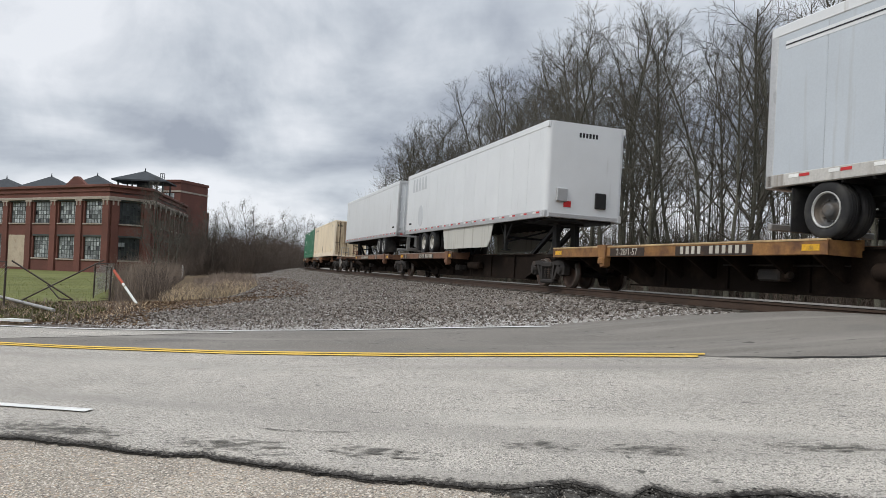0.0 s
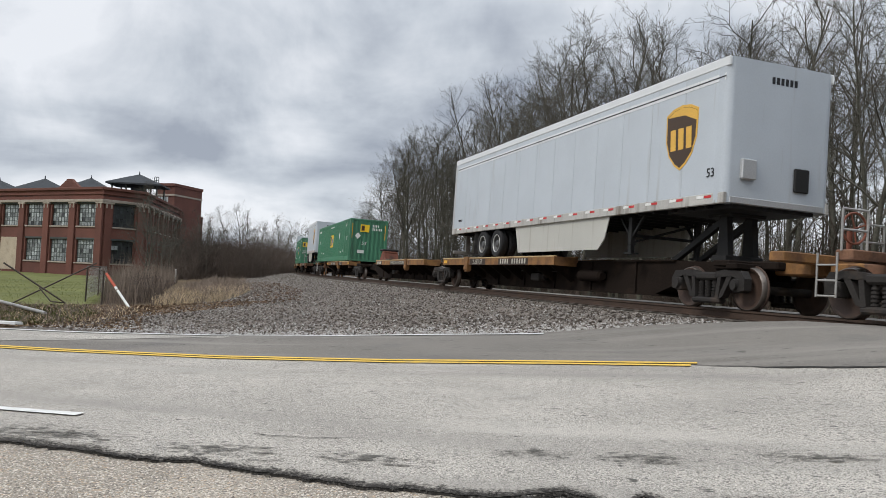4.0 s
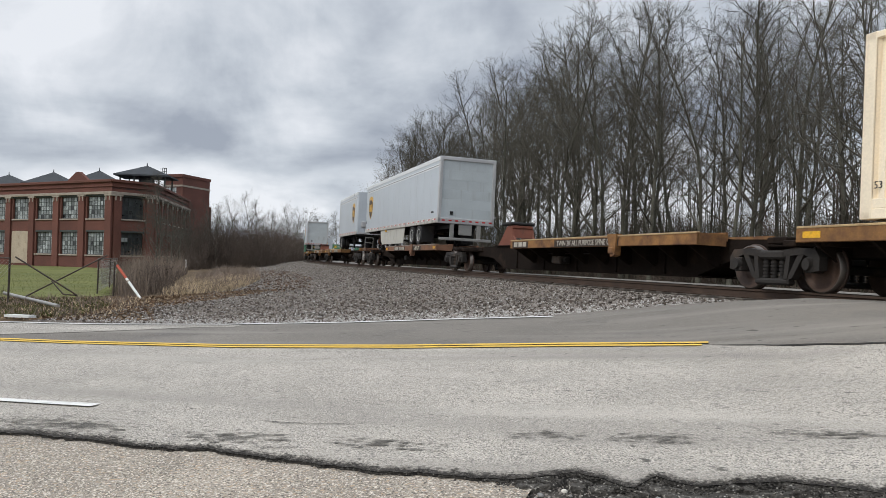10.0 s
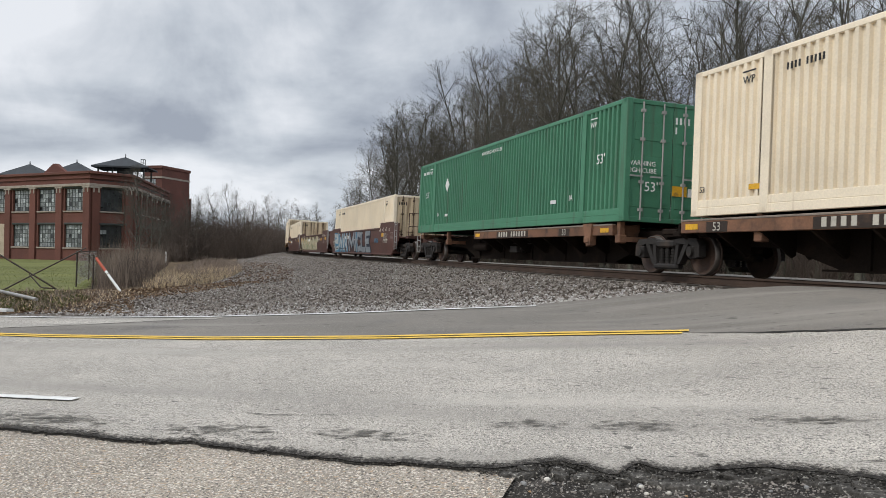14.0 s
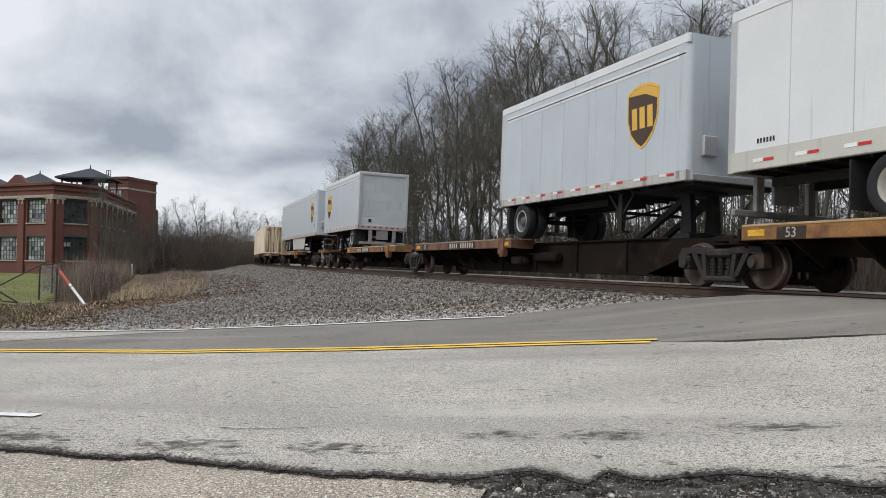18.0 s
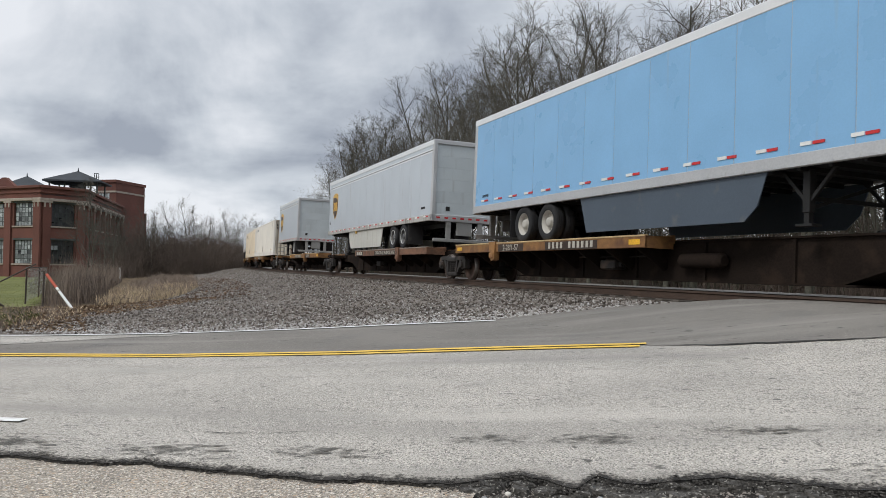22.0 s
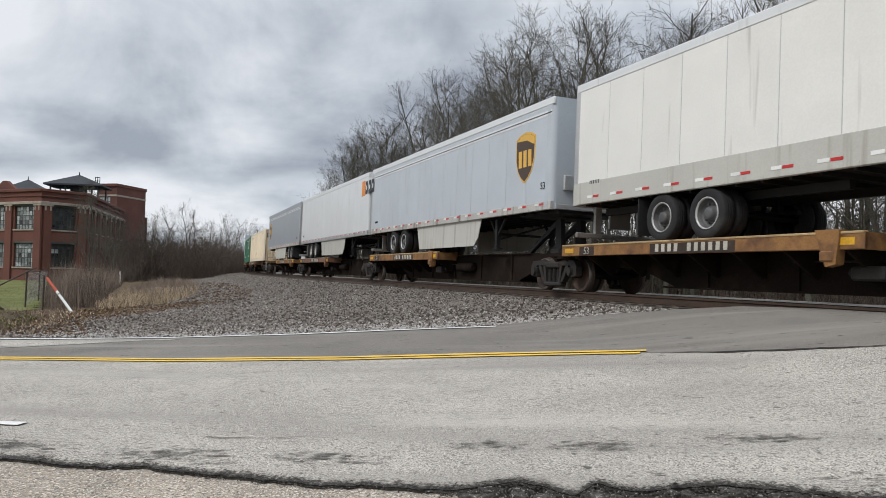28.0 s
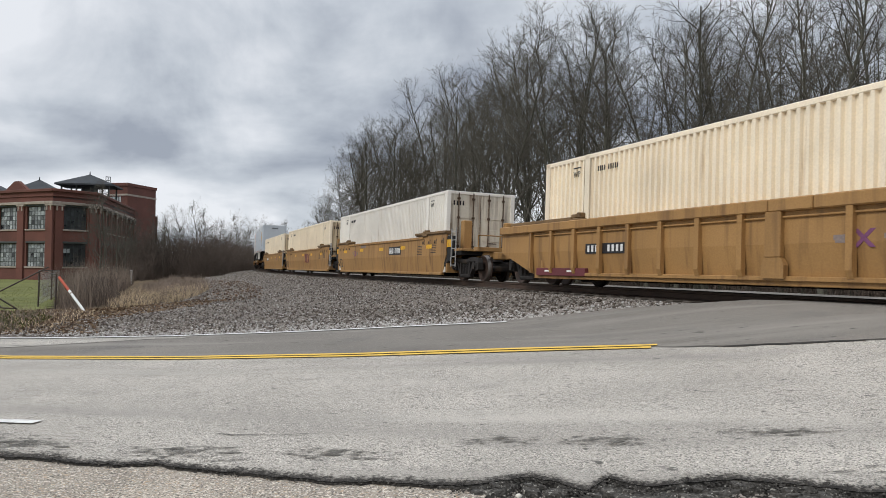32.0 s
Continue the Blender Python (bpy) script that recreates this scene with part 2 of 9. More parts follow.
m_rim_lip = mat("bright_rim_edge", (0.45, 0.45, 0.43), 0.4, 0.3, var=0.15, dirt=GRIME, dirt_amt=0.2)
m_placard = mat("weathered_placard", (0.30, 0.24, 0.165), 0.6, var=0.2, scale=4)
m_rim_dark = mat("dark_rim", (0.09, 0.09, 0.09), 0.5, dirt=(0.16, 0.12, 0.08), dirt_amt=0.3, var=0.15)
m_skirt = mat("off_white_side_skirt", (0.52, 0.51, 0.46), 0.5, dirt=(0.30, 0.27, 0.22), dirt_amt=0.3, streak=True, var=0.06)
m_skirt_dark = mat("dark_blue_grey_skirt", (0.065, 0.085, 0.11), 0.45, dirt=(0.16, 0.15, 0.13), dirt_amt=0.2, var=0.08)
m_red = mat("red_reflective_tape", (0.55, 0.03, 0.03), 0.4, var=0.08)
m_white = mat("white_marking_paint", (0.78, 0.78, 0.75), 0.5, var=0.08, dirt=GRIME, dirt_amt=0.1)
m_black_mark = mat("black_marking_paint", (0.02, 0.02, 0.022), 0.5, var=0.1)
m_brown_logo = mat("dark_brown_emblem", (0.065, 0.036, 0.018), 0.4, var=0.1)
m_gold_logo = mat("gold_emblem", (0.72, 0.42, 0.07), 0.4, var=0.1)
m_yellow_logo = mat("yellow_emblem_panel", (0.83, 0.56, 0.03), 0.45, var=0.1, dirt=GRIME, dirt_amt=0.08)
m_blue_mark = mat("blue_marking_paint", (0.05, 0.11, 0.42), 0.5, var=0.1)
m_orange_mark = mat("orange_marking_paint", (0.85, 0.26, 0.03), 0.5, var=0.1)
m_well_brown = mat("oxide_red_well_paint", (0.092, 0.041, 0.031), 0.62, dirt=(0.05, 0.032, 0.027), dirt_amt=0.32, var=0.16, scale=0.6, streak=True)
m_well_tan = mat("golden_tan_well_paint", (0.36, 0.200, 0.070), 0.6, dirt=(0.16, 0.085, 0.035), dirt_amt=0.42, var=0.12, scale=0.6, streak=True)
m_well_worn = mat("worn_brown_well_steel", (0.19, 0.115, 0.05), 0.7, dirt=(0.09, 0.055, 0.03), dirt_amt=0.4, var=0.2, scale=2)
m_cream_end = mat("rust_streaked_cream_paint", (0.72, 0.58, 0.38), 0.55, dirt=(0.13, 0.062, 0.028), dirt_amt=0.56, streak=True, var=0.1, bump=0.05)
m_pale_end = mat("rust_streaked_pale_paint", (0.72, 0.66, 0.54), 0.55, dirt=(0.14, 0.075, 0.035), dirt_amt=0.54, streak=True, var=0.08, bump=0.05)
m_rod_rust = mat("rusty_dark_lock_rod", (0.10, 0.062, 0.038), 0.7, var=0.25, dirt=(0.3, 0.22, 0.13), dirt_amt=0.2)
m_deck_edge = mat("scuffed_tan_deck_edge", (0.52, 0.37, 0.19), 0.7, var=0.25, scale=1.2, dirt=(0.2, 0.11, 0.06), dirt_amt=0.35)
m_deck_edge_grey = mat("scuffed_grey_deck_edge", (0.27, 0.22, 0.18), 0.6, var=0.25, scale=1.2, dirt=(0.12, 0.07, 0.045), dirt_amt=0.35)
m_faded = mat("faded_grey_print", (0.55, 0.565, 0.575), 0.4, var=0.06)
m_bumper = mat("dull_grey_bumper", (0.30, 0.295, 0.28), 0.6, 0.2, var=0.15, dirt=GRIME, dirt_amt=0.3)
m_joint = mat("dirty_panel_joint", (0.40, 0.425, 0.45), 0.7, var=0.2)
m_data = mat("faint_data_stencil", (0.24, 0.19, 0.17), 0.6, var=0.2)
m_stencil = mat("dirty_white_stencil", (0.50, 0.47, 0.40), 0.6, var=0.15, dirt=GRIME, dirt_amt=0.25)
m_rail_white = mat("pale_grab_iron_paint", (0.36, 0.35, 0.33), 0.5, var=0.15, dirt=GRIME, dirt_amt=0.25)
m_wheel_orange = mat("fresh_rust_orange_wheel", (0.34, 0.15, 0.04), 0.7, var=0.25, dirt=(0.12, 0.05, 0.02), dirt_amt=0.3)
m_graf_mass = mat("layered_spray_paint", (0.46, 0.42, 0.27), 0.6, var=0.22, scale=1.1, fine=7.0, bump=0.02, rnd=0, dirt=(0.17, 0.26, 0.13), dirt_amt=0.42, speckle=((2.1, 0.56, 0.64, (0.52, 0.37, 0.22)), (2.9, 0.58, 0.66, (0.62, 0.60, 0.50))))
m_graf_line = mat("dark_spray_outline", (0.035, 0.05, 0.045), 0.6, var=0.3, scale=3)
m_graf_cream = mat("pale_spray_paint", (0.50, 0.47, 0.31), 0.6, var=0.3, scale=3)
m_graf_green = mat("green_spray_paint", (0.22, 0.30, 0.17), 0.6, var=0.3, scale=3)
m_graf_blue = mat("blue_spray_paint", (0.11, 0.19, 0.25), 0.6, var=0.3, scale=3)
m_graf_silver = mat("silver_spray_paint", (0.27, 0.30, 0.32), 0.5, 0.2, var=0.2, scale=3)
m_graf_pale = mat("pale_grey_spray_paint", (0.42, 0.45, 0.44), 0.6, var=0.3, scale=2)
m_sign_dark = mat("dark_lettering_panel", (0.045, 0.03, 0.022), 0.7, var=0.25, scale=2.0, dirt=(0.11, 0.06, 0.035), dirt_amt=0.3)
m_graf_cyan = mat("cyan_blue_spray_paint", (0.05, 0.22, 0.36), 0.6, var=0.25, scale=3)
m_graf_black = mat("blue_black_spray_paint", (0.02, 0.03, 0.05), 0.6, var=0.25, scale=3)
m_maroon = mat("maroon_marking_paint", (0.15, 0.035, 0.04), 0.6, var=0.15, scale=2)
m_panel_pale = mat("pale_striped_emblem_panel", (0.78, 0.70, 0.46), 0.5, var=0.15, scale=2.0)
m_rail_head = mat("polished_rail_head", (0.10, 0.085, 0.07), 0.85, 0.0, spec=0.05, var=0.12, world_space=True, rnd=0)
m_graf_purple = mat("purple_spray_paint", (0.20, 0.07, 0.16), 0.6, var=0.2, scale=3)

# ---- geometry helpers ----


class Geo:
    """Collects vertices, faces and material slots for one mesh."""

    def __init__(self):
        self.v, self.f, self.m, self.smooth = [], [], [], []

    def add(self, verts, faces, slot=0, smooth=False):
        o = len(self.v)
        self.v += [tuple(p) for p in verts]
        self.f += [tuple(o + i for i in face) for face in faces]
        self.m += [slot] * len(faces)
        self.smooth += [smooth] * len(faces)
        return self

    def box(self, x0, x1, y0, y1, z0, z1, c=0.0, slot=0):
        """A box with its edges cut by c."""
        if x0 > x1:
            x0, x1 = x1, x0
        if y0 > y1:
            y0, y1 = y1, y0
        if c <= 0:
            v = [(x, y, z) for x in (x0, x1) for y in (y0, y1) for z in (z0, z1)]
            return self.add(v, [(0, 1, 3, 2), (4, 6, 7, 5), (0, 4, 5, 1), (2, 3, 7, 6), (0, 2, 6, 4), (1, 5, 7, 3)], slot)
        c = min(c, (x1 - x0) / 2.01, (y1 - y0) / 2.01, (z1 - z0) / 2.01)
        loops = []
        for z, i in ((z0, c), (z0 + c, 0), (z1 - c, 0), (z1, c)):
            a, b, d, e = x0 + i, x1 - i, y0 + i, y1 - i
            k = c if i == 0 else c * 0.5
            loops.append([(a + k, d, z), (b - k, d, z), (b, d + k, z), (b, e - k, z), (b - k, e, z), (a + k, e, z), (a, e - k, z), (a, d + k, z)])
        v = [p for l in loops for p in l]
        f = [tuple(range(7, -1, -1)), tuple(range(24, 32))]
        for l in range(3):
            for i in range(8):
                j = (i + 1) % 8
                f.append((l * 8 + i, l * 8 + j, l * 8 + 8 + j, l * 8 + 8 + i))
        return self.add(v, f, slot)

    def prism(self, pts, a, b, axis="y", slot=0):
        """A flat outline, counter-clockwise, drawn out from a to b along an axis. For y the outline is (x, z), for x (y, z), for z (x, y)."""
        n = len(pts)

        def at(p, q):
            return {"y": (p[0], q, p[1]), "x": (q, p[0], p[1]), "z": (p[0], p[1], q)}[axis]

        v = [at(p, a) for p in pts] + [at(p, b) for p in pts]
        f = [tuple(range(n)), tuple(range(2 * n - 1, n - 1, -1))] + [(i, i + n, (i + 1) % n + n, (i + 1) % n) for i in range(n)]
        return self.add(v, f, slot)

    def tube(self, p0, p1, r0, r1=None, n=8, caps=True, slot=0, smooth=True):
        p0, p1 = Vector(p0), Vector(p1)
        r1 = r0 if r1 is None else r1
        d = (p1 - p0).normalized()
        u = d.orthogonal().normalized()
        w = d.cross(u)
        v = []
        for p, r in ((p0, r0), (p1, r1)):
            for i in range(n):
                a = 2 * math.pi * i / n
                v.append(p + (u * math.cos(a) + w * math.sin(a)) * r)
        self.add(v, [(i, (i + 1) % n, (i + 1) % n + n, i + n) for i in range(n)], slot, smooth)
        if caps:
            self.add(v, [tuple(range(n - 1, -1, -1)), tuple(range(n, 2 * n))], slot)
        return self

    def lathe(self, rings, axis_y=0.0, n=24, slot=0, smooth=True):
        """Rings (y, radius) turned about the y axis."""
        v = []
        for y, r in rings:
            for i in range(n):
                a = 2 * math.pi * i / n
                v.append((r * math.cos(a), axis_y + y, r * math.sin(a)))
        f = []
        for k in range(len(rings) - 1):
            for i in range(n):
                j = (i + 1) % n
                f.append((k * n + i, k * n + j, (k + 1) * n + j, (k + 1) * n + i))
        self.add(v, f, slot, smooth)
        return self

    def plate(self, pts, slot=0):
        return self.add(pts, [tuple(range(len(pts)))], slot)

    def mesh(self, name, *materials):
        me = bpy.data.meshes.new(name)
        me.from_pydata(self.v, [], self.f)
        for m in materials:
            me.materials.append(m)
        if any(self.m):
            me.polygons.foreach_set("material_index", self.m)
        if any(self.smooth):
            me.polygons.foreach_set("use_smooth", self.smooth)
        me.update()
        return me


_meshes = {}


def shared(key, make, *materials):
    """One mesh for all alike pieces: built on first use."""
    k = (key,) + tuple(m.name for m in materials)
    if k not in _meshes:
        g = Geo()
        make(g)
        me = g.mesh(key if isinstance(key, str) else str(key[0]), *materials)
        bm = bmesh.new()
        bm.from_mesh(me)
        bmesh.ops.recalc_face_normals(bm, faces=bm.faces)
        bm.to_mesh(me)
        bm.free()
        _meshes[k] = me
    return _meshes[k]


TINY = ("stencil_code", "end_stencil_code", "reporting_mark", "data_stencil", "red_tape", "white_tape", "rear_tape", "nose_mark", "shield_mark", "underframe", "panel_joint")


def part(name, me, parent, at=(0, 0, 0), label="", turn=0.0):
    """One mesh object under a thing or under a part."""
    ob = new(name, me)
    ob.parent = parent
    ob.location = at
    if turn:
        ob.rotation_euler = (0, 0, turn)
    if name in TINY:
        tagged(ob, kind="stuff")
    if label:
        ob["label"] = label
    return ob


def thing(name, label, category, group="", kind="", me=None):
    return tagged(new(name, me), label, category, group, kind)


_texts = {}


def text_mesh(words, size, material, facing=1):
    """Raised lettering, 3 mm proud, standing in the x-z plane and read from +y (facing 1) or from -x (facing 2)."""
    key = (words, size, material.name, facing)
    if key not in _texts:
        cu = bpy.data.curves.new("lettering", "FONT")
        cu.body, cu.size, cu.extrude, cu.align_x, cu.resolution_u = words, size, 0.003, "CENTER", 2
        ob = new("lettering", cu)
        bpy.context.view_layer.update()
        me = bpy.data.meshes.new_from_object(ob.evaluated_get(bpy.context.evaluated_depsgraph_get()))
        bpy.data.objects.remove(ob)
        turn = Matrix.Rotation(math.pi, 4, "Z") if facing == 1 else Matrix.Rotation(-math.pi / 2, 4, "Z")
        me.transform(turn @ Matrix.Rotation(math.pi / 2, 4, "X"))
        me.materials.clear()
        me.materials.append(material)
        _texts[key] = me
    return _texts[key]

# ---- the track's centre line: straight past the camera, then a long bend to the right ----
SPEED = 25.395
TRACK_D, TRACK_HEADING, TRACK_BANK, RAIL_TOP, TRACK_Z = 10.858, radians(114.84), radians(1.65), 0.902, 0.161
_s = np.arange(-900.0, 1000.5, 1.0)
_k = np.interp(_s, [-30, 0, 40, 80, 400, 440], [0, 0.00035, -0.00088, -0.0018, -0.00182, 0])
_h = np.concatenate([[0], np.cumsum((_k[1:] + _k[:-1]) / 2)])
_h = _h - np.interp(0, _s, _h) + TRACK_HEADING
_px = np.concatenate([[0], np.cumsum((np.cos(_h)[1:] + np.cos(_h)[:-1]) / 2)])
_py = np.concatenate([[0], np.cumsum((np.sin(_h)[1:] + np.sin(_h)[:-1]) / 2)])
_px = _px - np.interp(0, _s, _px) + math.sin(TRACK_HEADING) * TRACK_D
_py = _py - np.interp(0, _s, _py) - math.cos(TRACK_HEADING) * TRACK_D


def track_point(s):
    return Vector((float(np.interp(s, _s, _px)), float(np.interp(s, _s, _py)), 0))


def track_heading(s):
    return float(np.interp(s, _s, _h))


def car_pose(front, rear):
    """The pose of a rigid body whose ends ride the track at those two places; its origin is at the middle, at the height of the rail tops."""
    a, b = track_point(front), track_point(rear)
    mid, d = (a + b) / 2, a - b
    return (Matrix.Translation((mid.x, mid.y, TRACK_Z)) @ Matrix.Rotation(math.atan2(d.y, d.x), 4, "Z") @ Matrix.Rotation(TRACK_BANK, 4, "X")
            @ Matrix.Translation((0, 0, RAIL_TOP)))


# ---- rail trucks ----


def g_side_frame(g):
    for s in (1, -1):
        g.prism([(s * x, z) for x, z in ((0.12, 0.60), (0.55, 0.66), (1.02, 0.64), (1.12, 0.52), (1.12, 0.34), (1.0, 0.32), (0.98, 0.50), (0.75, 0.56), (0.42, 0.54), (0.0, 0.54), (0.0, 0.60))], -0.07, 0.07)
        g.prism([(s * x, z) for x, z in ((0.62, 0.56), (0.76, 0.56), (0.50, 0.22), (0.36, 0.18))], -0.06, 0.06)
        g.prism([(s * x, z) for x, z in ((0.36, 0.56), (0.46, 0.56), (0.40, 0.20), (0.30, 0.20))], -0.07, 0.07)
        g.box(s * 0.80, s * 0.99, -0.085, 0.085, 0.30, 0.52, 0.02)
        g.tube((s * 0.89, 0.05, 0.42), (s * 0.89, 0.13, 0.42), 0.10, 0.085, 12)
    g.box(-0.42, 0.42, -0.08, 0.08, 0.11, 0.21, 0.03)
    g.box(-0.32, 0.32, -0.09, 0.09, 0.49, 0.62, 0.03)
    g.v = [(x, y * 1.25, 0.10 + (z - 0.11) * 1.22) for x, y, z in g.v]


def g_spring(g):
    for x in (-0.2, 0.0, 0.2):
        for z in range(5):
            g.tube((x, 0, 0.22 + z * 0.052), (x, 0, 0.25 + z * 0.052), 0.062, n=8)
        g.tube((x, 0, 0.21), (x, 0, 0.49), 0.042, n=6, caps=False)
    g.v = [(x, y * 1.25, 0.10 + (z - 0.11) * 1.22) for x, y, z in g.v]


def g_bolster(g):
    g.box(-0.2, 0.2, -0.95, 0.95, 0.40, 0.66, 0.04)
    g.tube((0, 0, 0.66), (0, 0, 0.78), 0.28, n=16)


def g_wheel(g):
    g.lathe([(0.04, 0.06), (0.075, 0.10), (0.03, 0.20), (0.02, 0.33), (0.06, 0.355), (0.065, 0.40)], 0, 28)
    g.lathe([(0.065, 0.40), (0.062, 0.415), (-0.05, 0.425)], 0, 28, 1)
    g.lathe([(-0.05, 0.425), (-0.055, 0.455), (-0.085, 0.45), (-0.085, 0.36), (-0.03, 0.33), (-0.03, 0.18), (-0.08, 0.09), (-0.08, 0.06)], 0, 28)


def g_axle(g):
    g.tube((0, -1.05, 0), (0, 1.05, 0), 0.085, n=12)


def truck(parent, x, paint=None):
    me_f = shared("side_frame", g_side_frame, m_truck)
    me_w = shared("wheel", g_wheel, paint or m_wheel, m_tread)
    b = part("truck_bolster", shared("truck_bolster", g_bolster, m_truck), parent, (x, 0, 0))
    for y in (1.0, -1.0):
        f = part("side_frame", me_f, parent, (x, y, 0), "grimy cast-steel truck side frame")
        part("spring_nest", shared("spring_nest", g_spring, m_truck), f)
    for dx in (0.89, -0.89):
        a = part("axle", shared("axle", g_axle, m_truck), parent, (x + dx, 0, 0.42))
        part("wheel", me_w, a, (0, 0.75, 0), "steel wheel with a polished tread")
        part("wheel", me_w, a, (0, -0.75, 0), turn=math.pi)
    return b


# ---- spine cars: a deep centre beam with narrow tyre decks, on shared trucks ----


def spine_platform(n, length, kind, twin, ends, paint, load, label, kingpin=None):
    """kind A: deck towards the rear, M: hitch in front and a long deck, B: deck in front. ends: 'F', 'R' where the car ends."""
    h = length / 2
    ob = thing("spine_car_platform", label, "rail car", "platforms of the intermodal train")
    key = round(length, 1)
    f_low, r_low = h - 2.7, -h + 2.7

    def g_beam(g):
        g.prism([(-h + 0.25, 0.62), (-h + 1.5, 0.62), (r_low - 0.3, 0.55), (r_low + 0.9, 0.18), (f_low - 0.9, 0.18), (f_low + 0.3, 0.55), (h - 1.5, 0.62), (h - 0.25, 0.62),
                 (h - 0.25, 0.95), (f_low, 1.0), (r_low, 1.0), (-h + 0.25, 0.95)], -0.48, 0.48)
        g.box(r_low + 0.5, f_low - 0.5, -0.56, 0.56, 0.18, 0.215)
        g.box(r_low, f_low, -0.55, 0.55, 0.985, 1.02)
        for i in range(-2, 3):
            g.box(i * 2.2 - 0.03, i * 2.2 + 0.03, -0.53, 0.53, 0.215, 0.985)

    part("centre_beam", shared(("centre_beam", key), g_beam, m_spine), ob, (0, 0, 0), "deep fishbelly centre beam caked in brake dust")
    # decks
    if kind == "A":
        d0, d1, br = -h + 2.3, h - 5.3, h - 11.0 if twin else -h + 3.4
    elif kind == "M":
        d0, d1, br = -h + 2.4, h - 6.0, h - 12.5
    else:
        d0, d1, br = (h - 10.2 if twin else h - 8.6), h - 0.3, (h - 3.1 if twin else h - 8.0)
    dl = round(d1 - d0, 1)

    def g_deck(g):
        g.box(-dl / 2, dl / 2, 0.60, 1.30, 1.055, 1.09)
        g.box(-dl / 2, dl / 2, 1.25, 1.32, 0.84, 1.10, 0.012)
        g.box(-dl / 2, dl / 2, 0.56, 0.62, 0.95, 1.13)
        g.box(-dl / 2, -dl / 2 + 0.05, 0.6, 1.31, 0.84, 1.06)
        g.box(dl / 2 - 0.05, dl / 2, 0.6, 1.31, 0.84, 1.06)

    def g_gusset(g):
        g.prism([(0.48, 0.45), (0.56, 0.40), (1.28, 0.84), (1.28, 1.05), (0.48, 1.05)], -0.03, 0.03, "x")

    def g_rub(g):
        g.box(-dl / 2 + 0.02, dl / 2 - 0.02, 1.22, 1.332, 1.072, 1.112, 0.008)

    me_d = shared(("tyre_deck", dl), g_deck, paint)
    for side in (1, -1):
        d = part("tyre_deck", me_d, ob, ((d0 + d1) / 2, 0, 0), "worn orange-brown tyre deck" if paint == m_deck_yellow else "oxide-brown tyre deck", 0 if side == 1 else math.pi)
        for i in range(int(dl / 1.15) + 1):
            part("gusset", shared("gusset", g_gusset, m_spine), d, (-dl / 2 + 0.35 + i * 1.15, 0, 0))
    part("edge_strip", shared(("edge_strip", dl), g_rub, m_deck_edge if paint == m_deck_yellow else m_deck_edge_grey), ob, ((d0 + d1) / 2, 0.0, 0.0), "scuffed strip along the deck edge")
    # bracket where the container pedestals fold down

    def g_bracket(g):
        g.prism([(-0.22, 1.14), (-0.16, 0.62), (0.02, 0.58), (0.16, 0.95), (0.22, 1.14)], 1.20, 1.37)
        g.box(-0.12, 0.12, 1.16, 1.40, 0.66, 0.82, 0.02)

    for side in (1, -1):
        part("pedestal_bracket", shared("pedestal_bracket", g_bracket, paint), ob, (br, 0, 0), turn=0 if side == 1 else math.pi)
    # end plates over the trucks

    def g_end(g):
        g.box(-0.9, 0.9, -0.55, 0.55, 0.80, 0.97, 0.03)
        g.box(-0.25, 0.25, -1.1, 1.1, 0.84, 0.96, 0.02)
        g.box(-0.5, -0.2, 0.55, 1.15, 0.78, 0.9, 0.02)

    for x in (h - 0.4, -h + 0.4):
        part("end_plate", shared("end_plate", g_end, m_spine), ob, (x, 0, 0))
    # hitch

    def g_hitch(g):
        g.prism([(-1.15, 1.0), (-0.95, 1.0), (-0.62, 1.0), (0.75, 1.0), (0.45, 1.25), (-0.05, 1.70), (-0.45, 1.72), (-0.62, 1.35)], -0.42, -0.34)
        g.prism([(-1.15, 1.0), (-0.95, 1.0), (-0.62, 1.0), (0.75, 1.0), (0.45, 1.25), (-0.05, 1.70), (-0.45, 1.72), (-0.62, 1.35)], 0.34, 0.42)
        g.box(-0.55, 0.0, -0.40, 0.40, 1.62, 1.74, 0.03)
        g.prism([(-0.6, 1.3), (-0.5, 1.72), (-0.42, 1.72), (-0.52, 1.3)], -0.36, 0.36)

    def g_plate(g):
        g.box(-0.55, 0.35, -0.48, 0.48, 1.74, 1.86, 0.04)

    def g_hitch_up(g):
        for y in (-0.32, 0.32):
            g.prism([(-0.16, 0.98), (0.22, 0.98), (0.12, 1.95), (-0.10, 1.95)], y - 0.07, y + 0.07)
            g.prism([(-1.85, 1.0), (-1.62, 1.0), (0.05, 1.82), (-0.02, 1.95)], y - 0.06, y + 0.06)
        g.box(-0.45, 0.35, -0.45, 0.45, 1.93, 2.05, 0.03)
        g.box(-0.2, 0.25, -0.5, 0.5, 0.96, 1.12, 0.03)

    hx, hturn = {"A": (h - 2.4, 0.0), "M": (h - 3.4, 0.0), "B": (-h + 2.4, math.pi)}[kind]
    if load in ("none", "container"):
        if load == "none" and kind == "M":
            hh = part("trailer_hitch", shared("trailer_hitch", g_hitch, m_hitch), ob, (hx, 0, 0), "rusty red trailer hitch stand", hturn)
            part("hitch_plate", shared("hitch_plate", g_plate, m_black), hh)
    else:
        part("trailer_hitch", shared("trailer_hitch_raised", g_hitch_up, m_black), ob, (kingpin[0], 0, 0), "black raised hitch under the trailer nose", kingpin[1])
    # container pedestals

